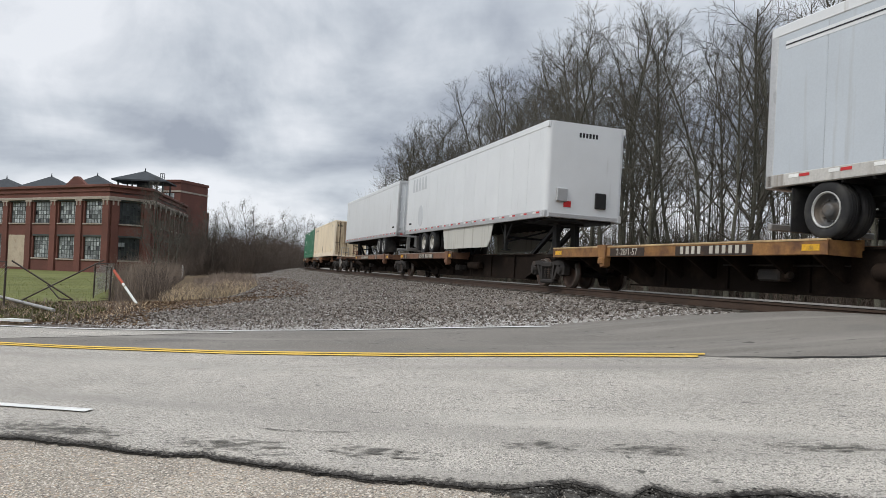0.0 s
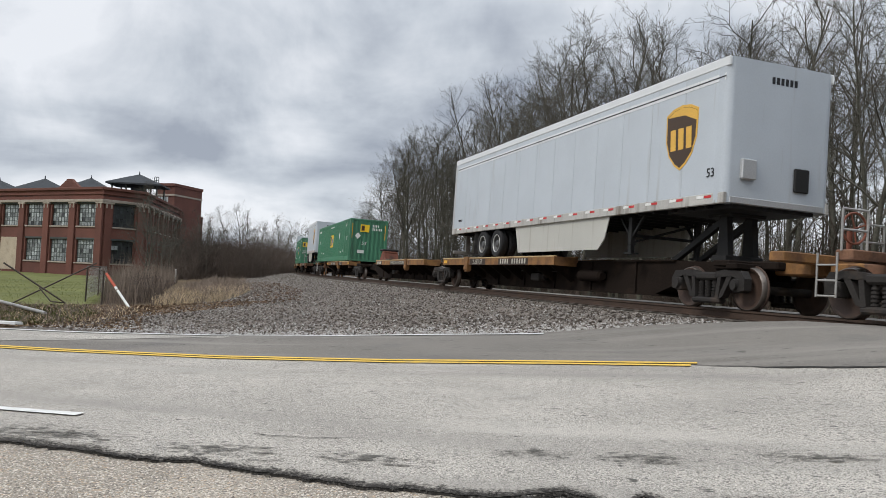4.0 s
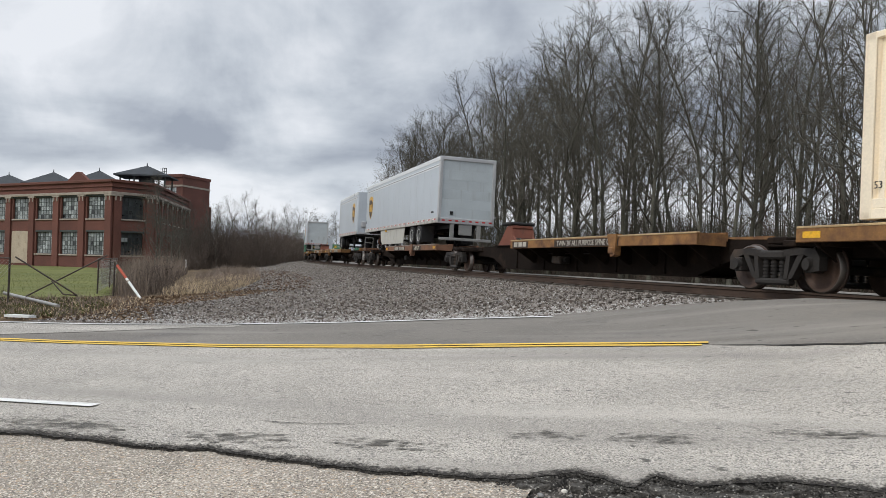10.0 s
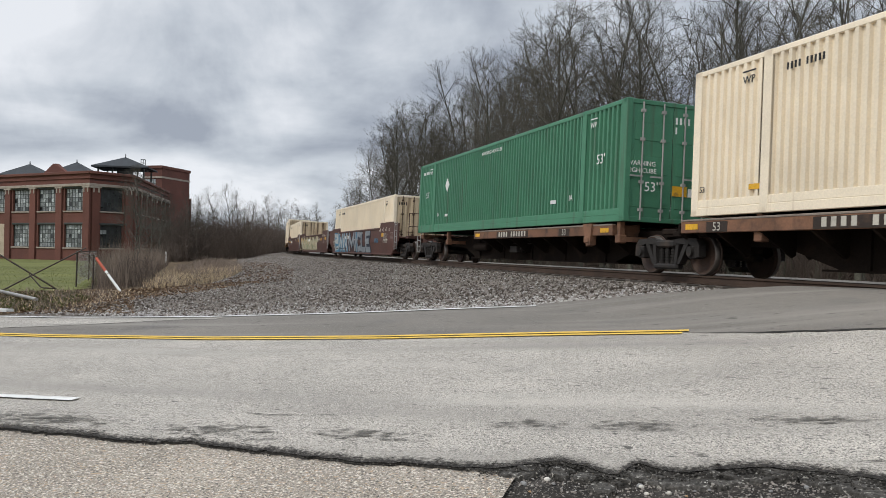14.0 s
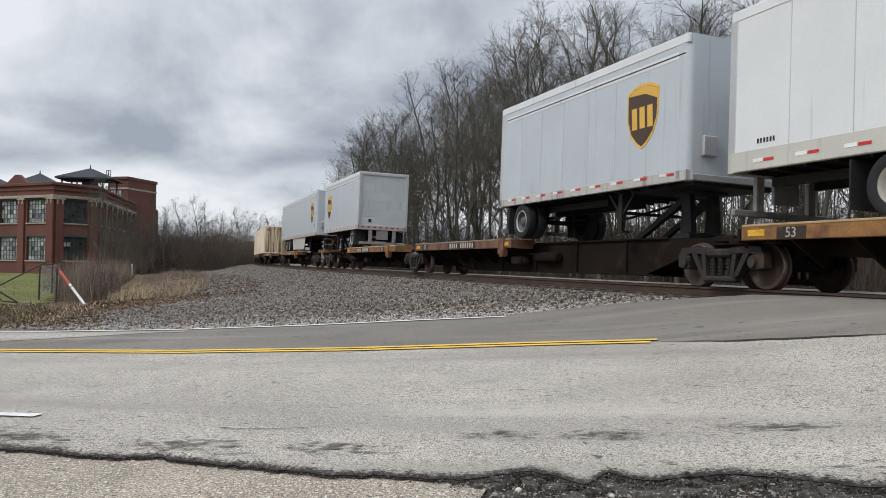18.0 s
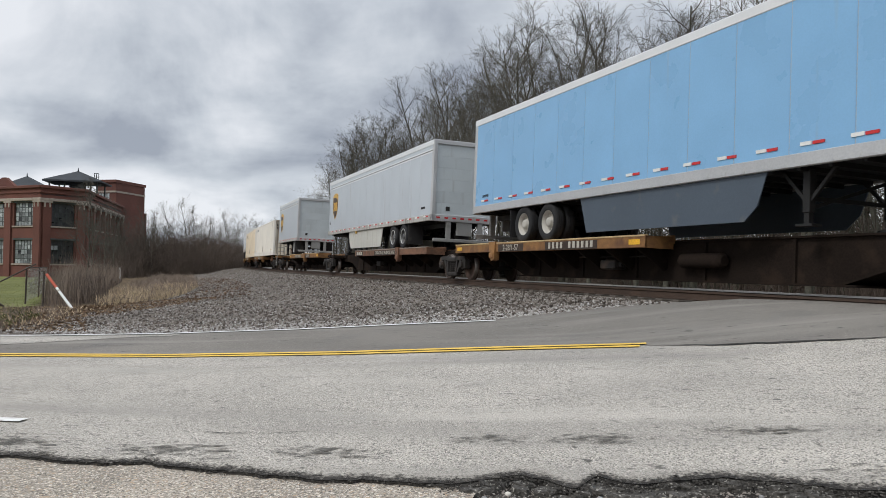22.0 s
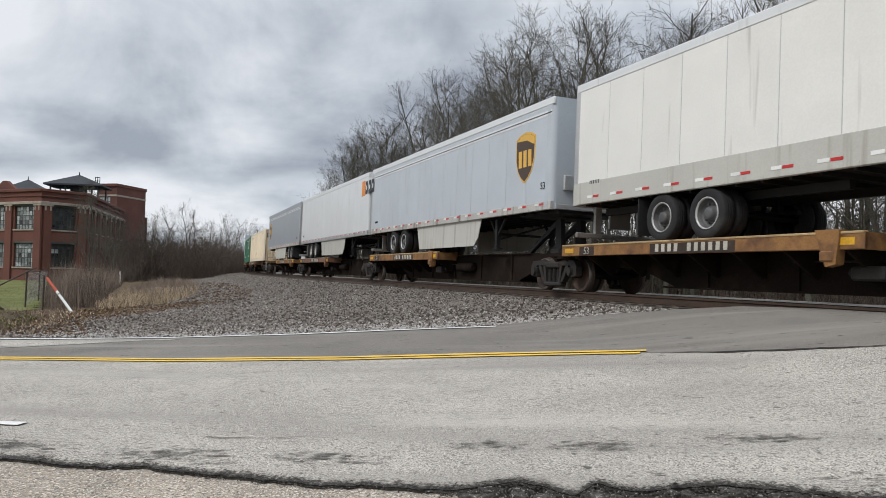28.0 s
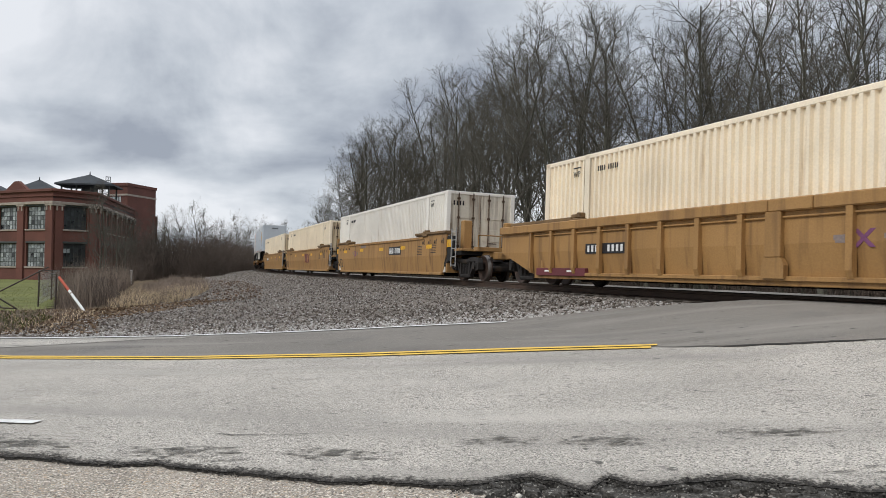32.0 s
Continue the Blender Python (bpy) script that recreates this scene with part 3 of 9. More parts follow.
    def g_pedestal(g):
        g.box(-0.10, 0.10, 1.05, 1.25, 0.66, 0.86, 0.02)
        g.box(-0.07, 0.07, 1.08, 1.22, 0.84, 1.165, 0.01)
        g.box(-0.08, 0.08, 0.4, 1.1, 0.70, 0.82)

    if load == "container":
        for x in (6.1, -6.1):
            for side in (0, math.pi):
                part("container_pedestal", shared("container_pedestal", g_pedestal, m_deck_brown), ob, (x, 0, 0), turn=side)

    # air tank and brake rigging
    def g_tank(g):
        g.tube((-0.55, 0, 0), (0.55, 0, 0), 0.15, n=14)
        g.tube((-0.62, 0, 0), (-0.55, 0, 0), 0.10, 0.15, n=14)
        g.tube((0.55, 0, 0), (0.62, 0, 0), 0.15, 0.10, n=14)

    part("air_tank", shared("air_tank", g_tank, m_spine), ob, ((d0 + d1) / 2 + (dl / 2 + 0.9) * (1 if kind == "A" else -1), 0.62, 0.60))

    def g_valve(g):
        g.box(-0.28, 0.28, 0.55, 0.9, 0.40, 0.62, 0.03)
        g.tube((-0.4, 0.72, 0.52), (0.4, 0.72, 0.52), 0.07, n=10)
        g.tube((-1.6, 0.62, 0.70), (1.6, 0.62, 0.70), 0.018, n=6)

    part("brake_valve", shared("brake_valve", g_valve, m_truck), ob, (0.6, 0, 0))
    # markings on the deck sill: white stencils on dark panels, a yellow patch at each end
    def g_patch(g):
        g.box(-0.19, 0.19, 1.318, 1.327, 0.91, 1.02)

    for x in (d0 + 0.35, d1 - 0.35):
        if kind != "M" and (n % 3 or x > 0):
            part("reflector_patch", shared("reflector_patch", g_patch, m_yellow_patch), ob, (x, 0, 0), "yellow reflector patch")

    def panel_back(x, wide):
        part("lettering_panel", shared(("lettering_panel", wide), lambda g: g.box(-wide / 2, wide / 2, 1.319, 1.3245, 0.85, 1.05), m_sign_dark), ob, (x, 0, 0), "dark panel behind the stencils")

    def g_bars(g):
        for i in range(11):
            if i != 4:
                x = 0.95 - i * 0.19
                g.box(x - 0.05, x + 0.05, 1.32, 1.329, 0.885, 1.04)

    def g_three(g):
        for x in (-0.34, 0.0, 0.34):
            g.box(x - 0.13, x + 0.13, 1.32, 1.329, 0.89, 1.03)

    if kind == "M":
        panel_back(h - 11.0, 3.5)
        part("lettering", text_mesh("TWIN 28'-ALL PURPOSE SPINE CAR", 0.205, m_stencil), ob, (h - 11.0, 1.3265, 0.885), "white stencilled lettering")
        panel_back(d1 - 0.8, 1.25)
        part("reporting_mark", shared("three_bars", g_three, m_stencil), ob, (d1 - 0.8, 0, 0), "three pale stencil blocks")
    else:
        side_x, bar_x = (d1 - 3.9, d1 - 7.0) if twin and kind == "B" else ((d1 - 6.6, d1 - 3.2) if kind == "A" else (d1 - 1.1, d1 - 4.6))
        words = "2-28/1-57" if twin else "53"
        panel_back(side_x, 1.5 if twin else 0.6)
        part("lettering", text_mesh(words, 0.235, m_stencil), ob, (side_x, 1.3265, 0.875), "white stencilled lettering")
        panel_back(bar_x, 2.35)
        part("reporting_mark", shared("reporting_mark", g_bars, m_stencil), ob, (bar_x, 0, 0), "row of white stencil bars")
    # trucks and car ends
    truck(ob, h + 0.52, m_wheel_orange if n == 7 else None)
    if "R" in ends:
        truck(ob, -h + 0.85)

    def g_car_end(g):
        g.box(0.2, 1.15, -0.35, 0.35, 0.72, 1.0, 0.03)
        g.box(1.0, 1.35, -1.2, 1.2, 0.92, 1.10, 0.02)
        g.box(1.3, 2.05, -0.12, 0.12, 0.74, 0.96, 0.03)

    def g_rails(g):
        for y in (0.7, 1.22):
            g.tube((1.2, y, 1.08), (1.2, y, 1.75), 0.02, n=6)
        g.tube((1.2, 0.7, 1.75), (1.2, 1.22, 1.75), 0.02, n=6)
        g.tube((1.2, 0.7, 1.42), (1.2, 1.22, 1.42), 0.02, n=6)
        for z in (0.35, 0.60, 0.85):
            g.tube((1.25, 1.24, z), (1.65, 1.24, z), 0.018, n=6)
        for x in (1.25, 1.65):
            g.tube((x, 1.24, 0.33), (x, 1.24, 1.05), 0.018, n=6)

    for e, x, turn in (("F", h, 0.0), ("R", -h, math.pi)):
        if e in ends:
            part("car_end", shared("car_end", g_car_end, paint), ob, (x, 0, 0), "car end sill with a coupler", turn)
            part("handrail", shared("handrail", g_rails, m_rail_white), ob, (x, 0, 0), turn=turn)
            if n % 2:
                def g_hw(g):
                    for i in range(16):
                        a, b = i * math.pi / 8, (i + 1) * math.pi / 8
                        g.tube((1.4, 0.28 * math.cos(a), 1.62 + 0.28 * math.sin(a)), (1.4, 0.28 * math.cos(b), 1.62 + 0.28 * math.sin(b)), 0.022, n=6, caps=False)
                    for a in (0.3, 1.9, 3.4, 4.9):
                        g.tube((1.4, 0, 1.62), (1.4, 0.28 * math.cos(a), 1.62 + 0.28 * math.sin(a)), 0.016, n=5)
                    g.tube((1.3, 0, 1.62), (1.3, 0, 1.0), 0.05, n=8)
                part("brake_wheel", shared("brake_wheel", g_hw, m_hitch), ob, (x, 0.3 if turn == 0 else -0.3, 0), "rusty hand-brake wheel", turn)
    return ob


# ---- well cars ----


def well_platform(n, length, paint, ends, ribbed, label, graffiti=""):
    h = length / 2
    ob = thing("well_car_platform", label, "rail car", "well cars of the train")
    key = round(length, 1)
    tan = paint == m_well_tan
    high = 1.56 if ribbed else (1.60 if tan else 1.79)
    e, cut = (h - 1.3, 0.5) if tan else (h - 0.2, 1.35)
    if ribbed:
        e, cut = h + 1.05, 1.95
    up0, up1 = 5.75, (e if tan else 8.4)
    low_y = 1.305

    def g_side(g):
        half = [(e, 0.84), (e, high - 0.10), (up1, high - 0.07), (up1 - 0.05, high), (up0 + 0.1, high), (up0, 1.54)]
        g.prism([(-x, z) for x, z in half[:1]] + half + [(-x, z) for x, z in half[:0:-1]], 1.33, 1.39)
        # lower plate leans inwards
        v = [(-e, 1.39, 0.845), (e, 1.39, 0.845), (e - cut, low_y, 0.22), (-e + cut, low_y, 0.22)]
        w = [(x, y - 0.06, z) for x, y, z in v]
        g.add(v + w, [(0, 1, 2, 3), (7, 6, 5, 4), (0, 4, 5, 1), (1, 5, 6, 2), (2, 6, 7, 3), (3, 7, 4, 0)])
        g.box(-e + cut + 0.02, e - cut - 0.02, low_y - 0.08, low_y + 0.06, 0.16, 0.25, 0.01)
        if ribbed:
            # box chord in two lengths, with a pipe run beneath it
            for x0, x1 in ((-e, -0.46), (-0.44, 0.45), (0.47, e)):
                g.box(x0, x1, 1.30, 1.49, 1.36, 1.575, 0.02)
            g.tube((-8.6, 1.41, 1.27), (8.6, 1.41, 1.27), 0.022, n=6)
            g.box(-8.4, 8.4, 1.28, 1.42, 0.24, 0.32, 0.01)
        else:
            g.box(-up0, up0, 1.30, 1.43, 1.45, 1.55, 0.015)

    def g_rib(g):
        g.prism([(1.375, 1.37), (1.375, 0.30), (1.43, 0.30), (1.475, 0.42), (1.475, 1.37)], -0.06, 0.06, "x")

    def g_wide_rib(g):
        g.box(-0.17, 0.17, 1.375, 1.485, 0.62, 1.365, 0.015)
        g.prism([(-0.17, 0.62), (-0.24, 0.50), (-0.24, 0.28), (0.24, 0.28), (0.24, 0.50), (0.17, 0.62)], 1.375, 1.47)

    def g_ledge(g):
        g.box(-1.62, 1.62, 1.20, 1.45, high + 0.01, high + 0.10, 0.015)
        g.box(-1.60, 1.60, 1.22, 1.40, high - 0.03, high + 0.01)

    def g_bracket(g):
        g.box(-0.26, 0.26, 1.24, 1.46, high - 0.05, high + 0.06, 0.02)
        g.box(-0.20, -0.05, 1.24, 1.47, high + 0.06, high + 0.19, 0.02)
        g.box(0.02, 0.24, 1.24, 1.44, high + 0.06, high + 0.16, 0.02)

    for t in (0, math.pi):
        s = part("side_wall", shared(("well_side", key, tan, ribbed), g_side, paint), ob, turn=t)
        if ribbed and t == 0:
            for i in range(17):
                x = 8.75 - i * 1.094 + (0.35 if i == 8 else 0.0)
                part("rib", shared("wide_rib" if i == 8 else "rib", g_wide_rib if i == 8 else g_rib, paint), s, (x, 0, 0))
        if tan and t == 0:
            for sg in (1, -1):
                part("ledge", shared(("well_ledge", ribbed), g_ledge, m_well_worn), s, (sg * (8.35 if ribbed else min(7.75, e - 1.6)), 0, 0), "worn walkway ledge")
                part("bracket", shared(("well_bracket", ribbed), g_bracket, m_well_worn), s, (sg * (6.5 if ribbed else 6.0), 0, 0), "worn steel bracket")

    def g_floor(g):
        g.box(-e + 2.2, e - 2.2, -1.28, 1.28, 0.19, 0.25)
        for i in range(7):
            x = -e + 3 + i * (2 * e - 6) / 6
            g.box(x - 0.1, x + 0.1, -1.28, 1.28, 0.14, 0.26)

    part("well_floor", shared(("well_floor", key), g_floor, m_spine), ob)

    def g_bulk(g):
        g.box(-0.05, 0.05, -1.36, 1.36, 0.25, 1.0)
        g.box(0.0, 1.25, -1.32, 1.32, 0.98, 1.06, 0.01)
        g.prism([(0.0, 0.35), (0.15, 0.35), (0.9, 0.85), (0.9, 1.0), (0.0, 1.0)], -0.5, 0.5)
        g.box(0.3, 1.2, -0.5, 0.5, 0.80, 1.0, 0.03)

    for x, t in ((h - 1.3, 0.0), (-h + 1.3, math.pi)):
        part("end_bulkhead", shared("end_bulkhead", g_bulk, paint), ob, (x, 0, 0), turn=t)

    # ladders, grab irons and posts at the ends
    def g_ladder(g):
        for x in (-0.2, 0.2):
            g.tube((x, 1.43, 0.45), (x, 1.43, 1.75), 0.02, n=6)
        for i in range(5):
            g.tube((-0.2, 1.43, 0.5 + i * 0.28), (0.2, 1.43, 0.5 + i * 0.28), 0.016, n=6)

    def g_end_panel(g):
        g.prism([(-0.82, 0.45), (-0.1, 0.80), (0.0, 0.95), (0.0, 1.50), (-0.82, 1.50)], 1.26, 1.36)
        g.prism([(-0.82, 0.45), (-0.1, 0.80), (0.0, 0.95), (0.0, 1.50), (-0.82, 1.50)], -1.36, -1.26)
        g.box(-0.82, 0.5, -1.26, 1.26, 0.86, 1.0)

    def g_end_patch(g):
        g.box(-0.62, -0.22, 1.355, 1.366, 1.12, 1.38)

    for x, t in ((h - 0.7, 0.0), (-h + 0.7, math.pi)) if tan and not ribbed else ():
        ep = part("end_panel", shared("end_panel", g_end_panel, m_black), ob, (x, 0, 0), "black end panel with a yellow patch", turn=t)
        part("end_patch", shared("end_patch_f" if t == 0 else "end_patch_r", g_end_patch if t == 0 else (lambda g: g.box(0.22, 0.62, 1.355, 1.366, 1.12, 1.38)), m_yellow_patch), ob, (x, 0, 0))

    for x, t in ((h - 0.5, 0.0), (-h + 0.5, math.pi)):
        if x < 0:
            part("ladder", shared("ladder", g_ladder, m_rail_white), ob, (x, 0, 0))

    def g_box_post(g):
        g.box(-0.14, 0.14, -0.16, 0.16, 1.04, 2.05, 0.03)
        g.box(-0.24, -0.14, -0.10, 0.10, 1.45, 1.7, 0.02)

    if tan and not ribbed:
        for x, t in ((h - 0.95, 0.0), (-h + 0.95, math.pi)):
            for yy in (-0.8, 0.8):
                part("guide_post", shared("box_guide_post", g_box_post, paint), ob, (x, yy, 0), "tan box guide post", t)

    def g_patch(g):
        g.box(-0.3, 0.3, 1.388, 1.396, -0.07, 0.07)

    def g_tall_patch(g):
        g.box(-0.24, 0.24, 1.388, 1.396, -0.09, 0.09)

    for x, z in () if ribbed else ((6.53, 1.2), (3.19, 1.22), (-0.2, 1.2), (-3.3, 1.2), (-6.4, 1.18)) if ends == "R" else ((3.7, 1.2), (0.45, 1.2), (-2.75, 1.2), (-6.0, 1.18)) if tan else ((8.3, 1.24), (6.75, 1.19), (4.8, 1.16), (-5.15, 1.16), (-7.4, 1.2)):
        part("reflector_patch", shared("well_patch" if tan else "tall_well_patch", g_patch if tan else g_tall_patch, m_yellow_patch), ob, (x, 0, z), "yellow reflector patch")
    dark = m_black_mark if tan else m_stencil
    if not ribbed:
        big = part("lettering", text_mesh("53", 0.64, dark), ob, (7.45 if tan else 7.66, 1.333 if tan else 1.360, 0.40 if tan else 0.52), "large stencilled 53")
        big.rotation_euler = (-0.144 if tan else -0.10, 0, 0)

    def g_tick(g):
        g.box(-0.015, 0.015, 1.388, 1.396, 0.0, 0.2)

    for w, x in (("40", 5.73), ("45", 6.35), ("48", 7.0), ("53", 7.72)):
        for sg in (1, -1):
            if abs(x) < e and not ribbed:
                part("lettering", text_mesh(w, 0.17, dark), ob, (x * sg, 1.393, 1.27 if tan else 1.36))
                part("tick", shared(("tick", dark.name), g_tick, dark), ob, (x * sg - 0.16, 0, 1.25 if tan else 1.34))

    def g_panel(g):
        g.box(-0.85, 0.85, 1.388, 1.394, -0.17, 0.17)

    def g_bars(g):
        for i in range(10):
            if i != 4:
                g.box(0.68 - i * 0.15 - 0.045, 0.68 - i * 0.15 + 0.045, 1.392, 1.399, -0.11, 0.11)

    def g_small_bars(g):
        for i in range(9):
            if i != 4:
                g.box(0.66 - i * 0.165 - 0.055, 0.66 - i * 0.165 + 0.03, 1.394, 1.401, -0.075, 0.075)

    px = {"F": 4.1, "R": -2.2}.get(ends)
    if ribbed:
        part("mark_panel", shared("low_mark_panel", lambda g: g.box(-0.78, 0.78, 1.388, 1.396, -0.115, 0.115), m_black_mark), ob, (5.33, 0, 0.88), "black panel with white number bars")
        part("reporting_mark", shared("low_well_mark", g_small_bars, m_white), ob, (5.33, 0, 0.88))
        for sg in (1, -1):
            red = part("sill_patch", shared("sill_patch", lambda g: g.box(-1.18, 1.18, 1.30, 1.425, 0.235, 0.43, 0.01), m_maroon), ob, (7.25 * sg, 0, 0), "dark red sill patch")
            for x in (-0.55, 0.55):
                part("bar_mark", shared("sill_bars", lambda g: g.box(-0.18, 0.18, 1.42, 1.428, 0.335, 0.375), m_white), red, (x, 0, 0), "small white bars")
    elif tan and px is not None:
        part("mark_panel", shared("mark_panel", g_panel, m_black_mark), ob, (px, 0, 1.10), "black panel with white number bars")
        part("reporting_mark", shared("well_mark", g_bars, m_white), ob, (px, 0, 1.10))
    elif not tan:
        part("reporting_mark", shared("well_mark", g_bars, m_white), ob, (e - 6.6, 0, 1.15), "white number bars")

    def g_lines(g):
        rnd = random.Random(5)
        for i in range(6):
            g.box(-0.4, -0.4 + rnd.uniform(0.3, 0.6), 1.388, 1.393, -i * 0.06, -i * 0.06 + 0.018)

    for x, z in ((-e + 1.4, 1.25), (-e + 2.9, 1.2)):
        part("data_stencil", shared("data_stencil", g_lines, m_black_mark if tan else m_data), ob, (x, 0, z), "small stencilled data block")
    if tan:
        def g_x(g):
            for s in (1, -1):
                g.prism([(-0.19, -0.135 * s), (-0.10, -0.135 * s), (0.19, 0.135 * s), (0.10, 0.135 * s)][::s], 1.388, 1.396 + 0.001 * s)

        def g_words(g):
            g.prism([(-0.10, -0.06), (0.07, -0.06), (0.07, -0.01), (0.10, -0.01), (0.10, 0.06), (-0.10, 0.06)], 1.388, 1.394)
        if graffiti:
            for k, x in enumerate((-0.45, -1.05)):
                part("emblem_block", shared("emblem_wedge", lambda g: g.prism([(-0.24, 0.60), (-0.20, 0.10), (0.06, 0.0), (0.24, 0.60)], 1.388, 1.396), m_maroon), ob, (x, 0, 0.66), "maroon emblem block")
            part("crossed_emblem", shared("large_cross", lambda g: [g.prism([(-0.32, -0.3 * q), (-0.16, -0.3 * q), (0.32, 0.3 * q), (0.16, 0.3 * q)][::q], 1.388, 1.396 + 0.001 * q) for q in (1, -1)], m_maroon), ob, (-1.7, 0, 0.96), "maroon crossed emblem")
        else:
            part("crossed_emblem", shared("crossed_emblem", g_x, m_graf_purple), ob, ({"F": -3.77, "R": 4.43}.get(ends, -1.28), 0, 0.89 if ribbed else 1.08), "small purple crossed emblem")
            for x in (0.42, -0.42):
                part("bar_mark", shared("emblem_words", g_words, m_data), ob, ({"F": -3.77, "R": 4.43}.get(ends, -1.28) + x, 0, 0.89 if ribbed else 1.08), "small dark word bar")
            part("bar_mark", shared("limit_bar", lambda g: g.box(-0.45, 0.45, 1.388, 1.394, -0.05, 0.05), m_data), ob, (2.9 if not ribbed else -5.2, 0, 1.38 if not ribbed else 1.1))

    if graffiti and not tan:
        spray(ob, graffiti, -e + 0.6, e - 0.8, 0.26, 1.50)
    truck(ob, h + 0.05)
    if "R" in ends:
        truck(ob, -h + 0.3)

    def g_step(g):
        g.box(0.9, 1.2, -1.3, 1.3, 0.95, 1.08, 0.01)
        g.box(0.2, 1.3, -0.3, 0.3, 0.72, 0.98, 0.03)
        g.box(1.2, 2.0, -0.12, 0.12, 0.74, 0.96, 0.03)
        top = 1.45 if tan else 2.1
        for y in (-1.25, 1.25, 0.5, -0.5):
            g.tube((1.15, y, 1.05), (1.15, y, top), 0.025, n=6)
        for z in ((top,) if tan else (1.5, top)):
            g.tube((1.15, -1.25, z), (1.15, 1.25, z), 0.02, n=6)

    for en, x, t in (("F", h, 0.0), ("R", -h, math.pi)):
        if en in ends:
            part("end_walkway", shared(("end_walkway", tan), g_step, paint), ob, (x, 0, 0), turn=t)
    return ob


def rounded(pts, times=2):
    """Cuts the corners of an outline until it is round."""
    for _ in range(times):
        out = []
        for i in range(len(pts)):
            (x0, z0), (x1, z1) = pts[i], pts[(i + 1) % len(pts)]
            out += [(x0 * 0.75 + x1 * 0.25, z0 * 0.75 + z1 * 0.25), (x0 * 0.25 + x1 * 0.75, z0 * 0.25 + z1 * 0.75)]
        pts = out
    return pts


def on_side(pts, y):
    return [(x, y - max(0.0, 0.845 - z) * 0.144, z) for x, z in pts]


def scrawl(ob, path, wide, y, paint_):
    """One stroke of spray paint along a path (x, z) on the side wall, cut short so that it follows the wall's bend."""
    g = Geo()
    for k, ((x0, z0), (x1, z1)) in enumerate(zip(path, path[1:])):
        long = math.hypot(x1 - x0, z1 - z0)
        if long < 1e-4:
            continue
        ux, uz = (x1 - x0) / long, (z1 - z0) / long
        nx, nz, grow_ = -uz * wide / 2, ux * wide / 2, wide * 0.3
        steps = max(2, int(long / 0.1))
        rows = []
        for i in range(steps + 1):
            t = -grow_ + (long + 2 * grow_) * i / steps
            cx, cz = x0 + ux * t, z0 + uz * t
            rows += on_side([(cx + nx, cz + nz), (cx, cz), (cx - nx, cz - nz)], y + 0.010 + k * 0.0003)
        g.add(rows, [(i * 3 + j, i * 3 + j + 1, i * 3 + j + 4, i * 3 + j + 3) for i in range(steps) for j in (0, 1)])
    part("graffiti_stroke", g.mesh("graffiti_stroke", paint_), ob, label="spray-painted graffiti stroke")


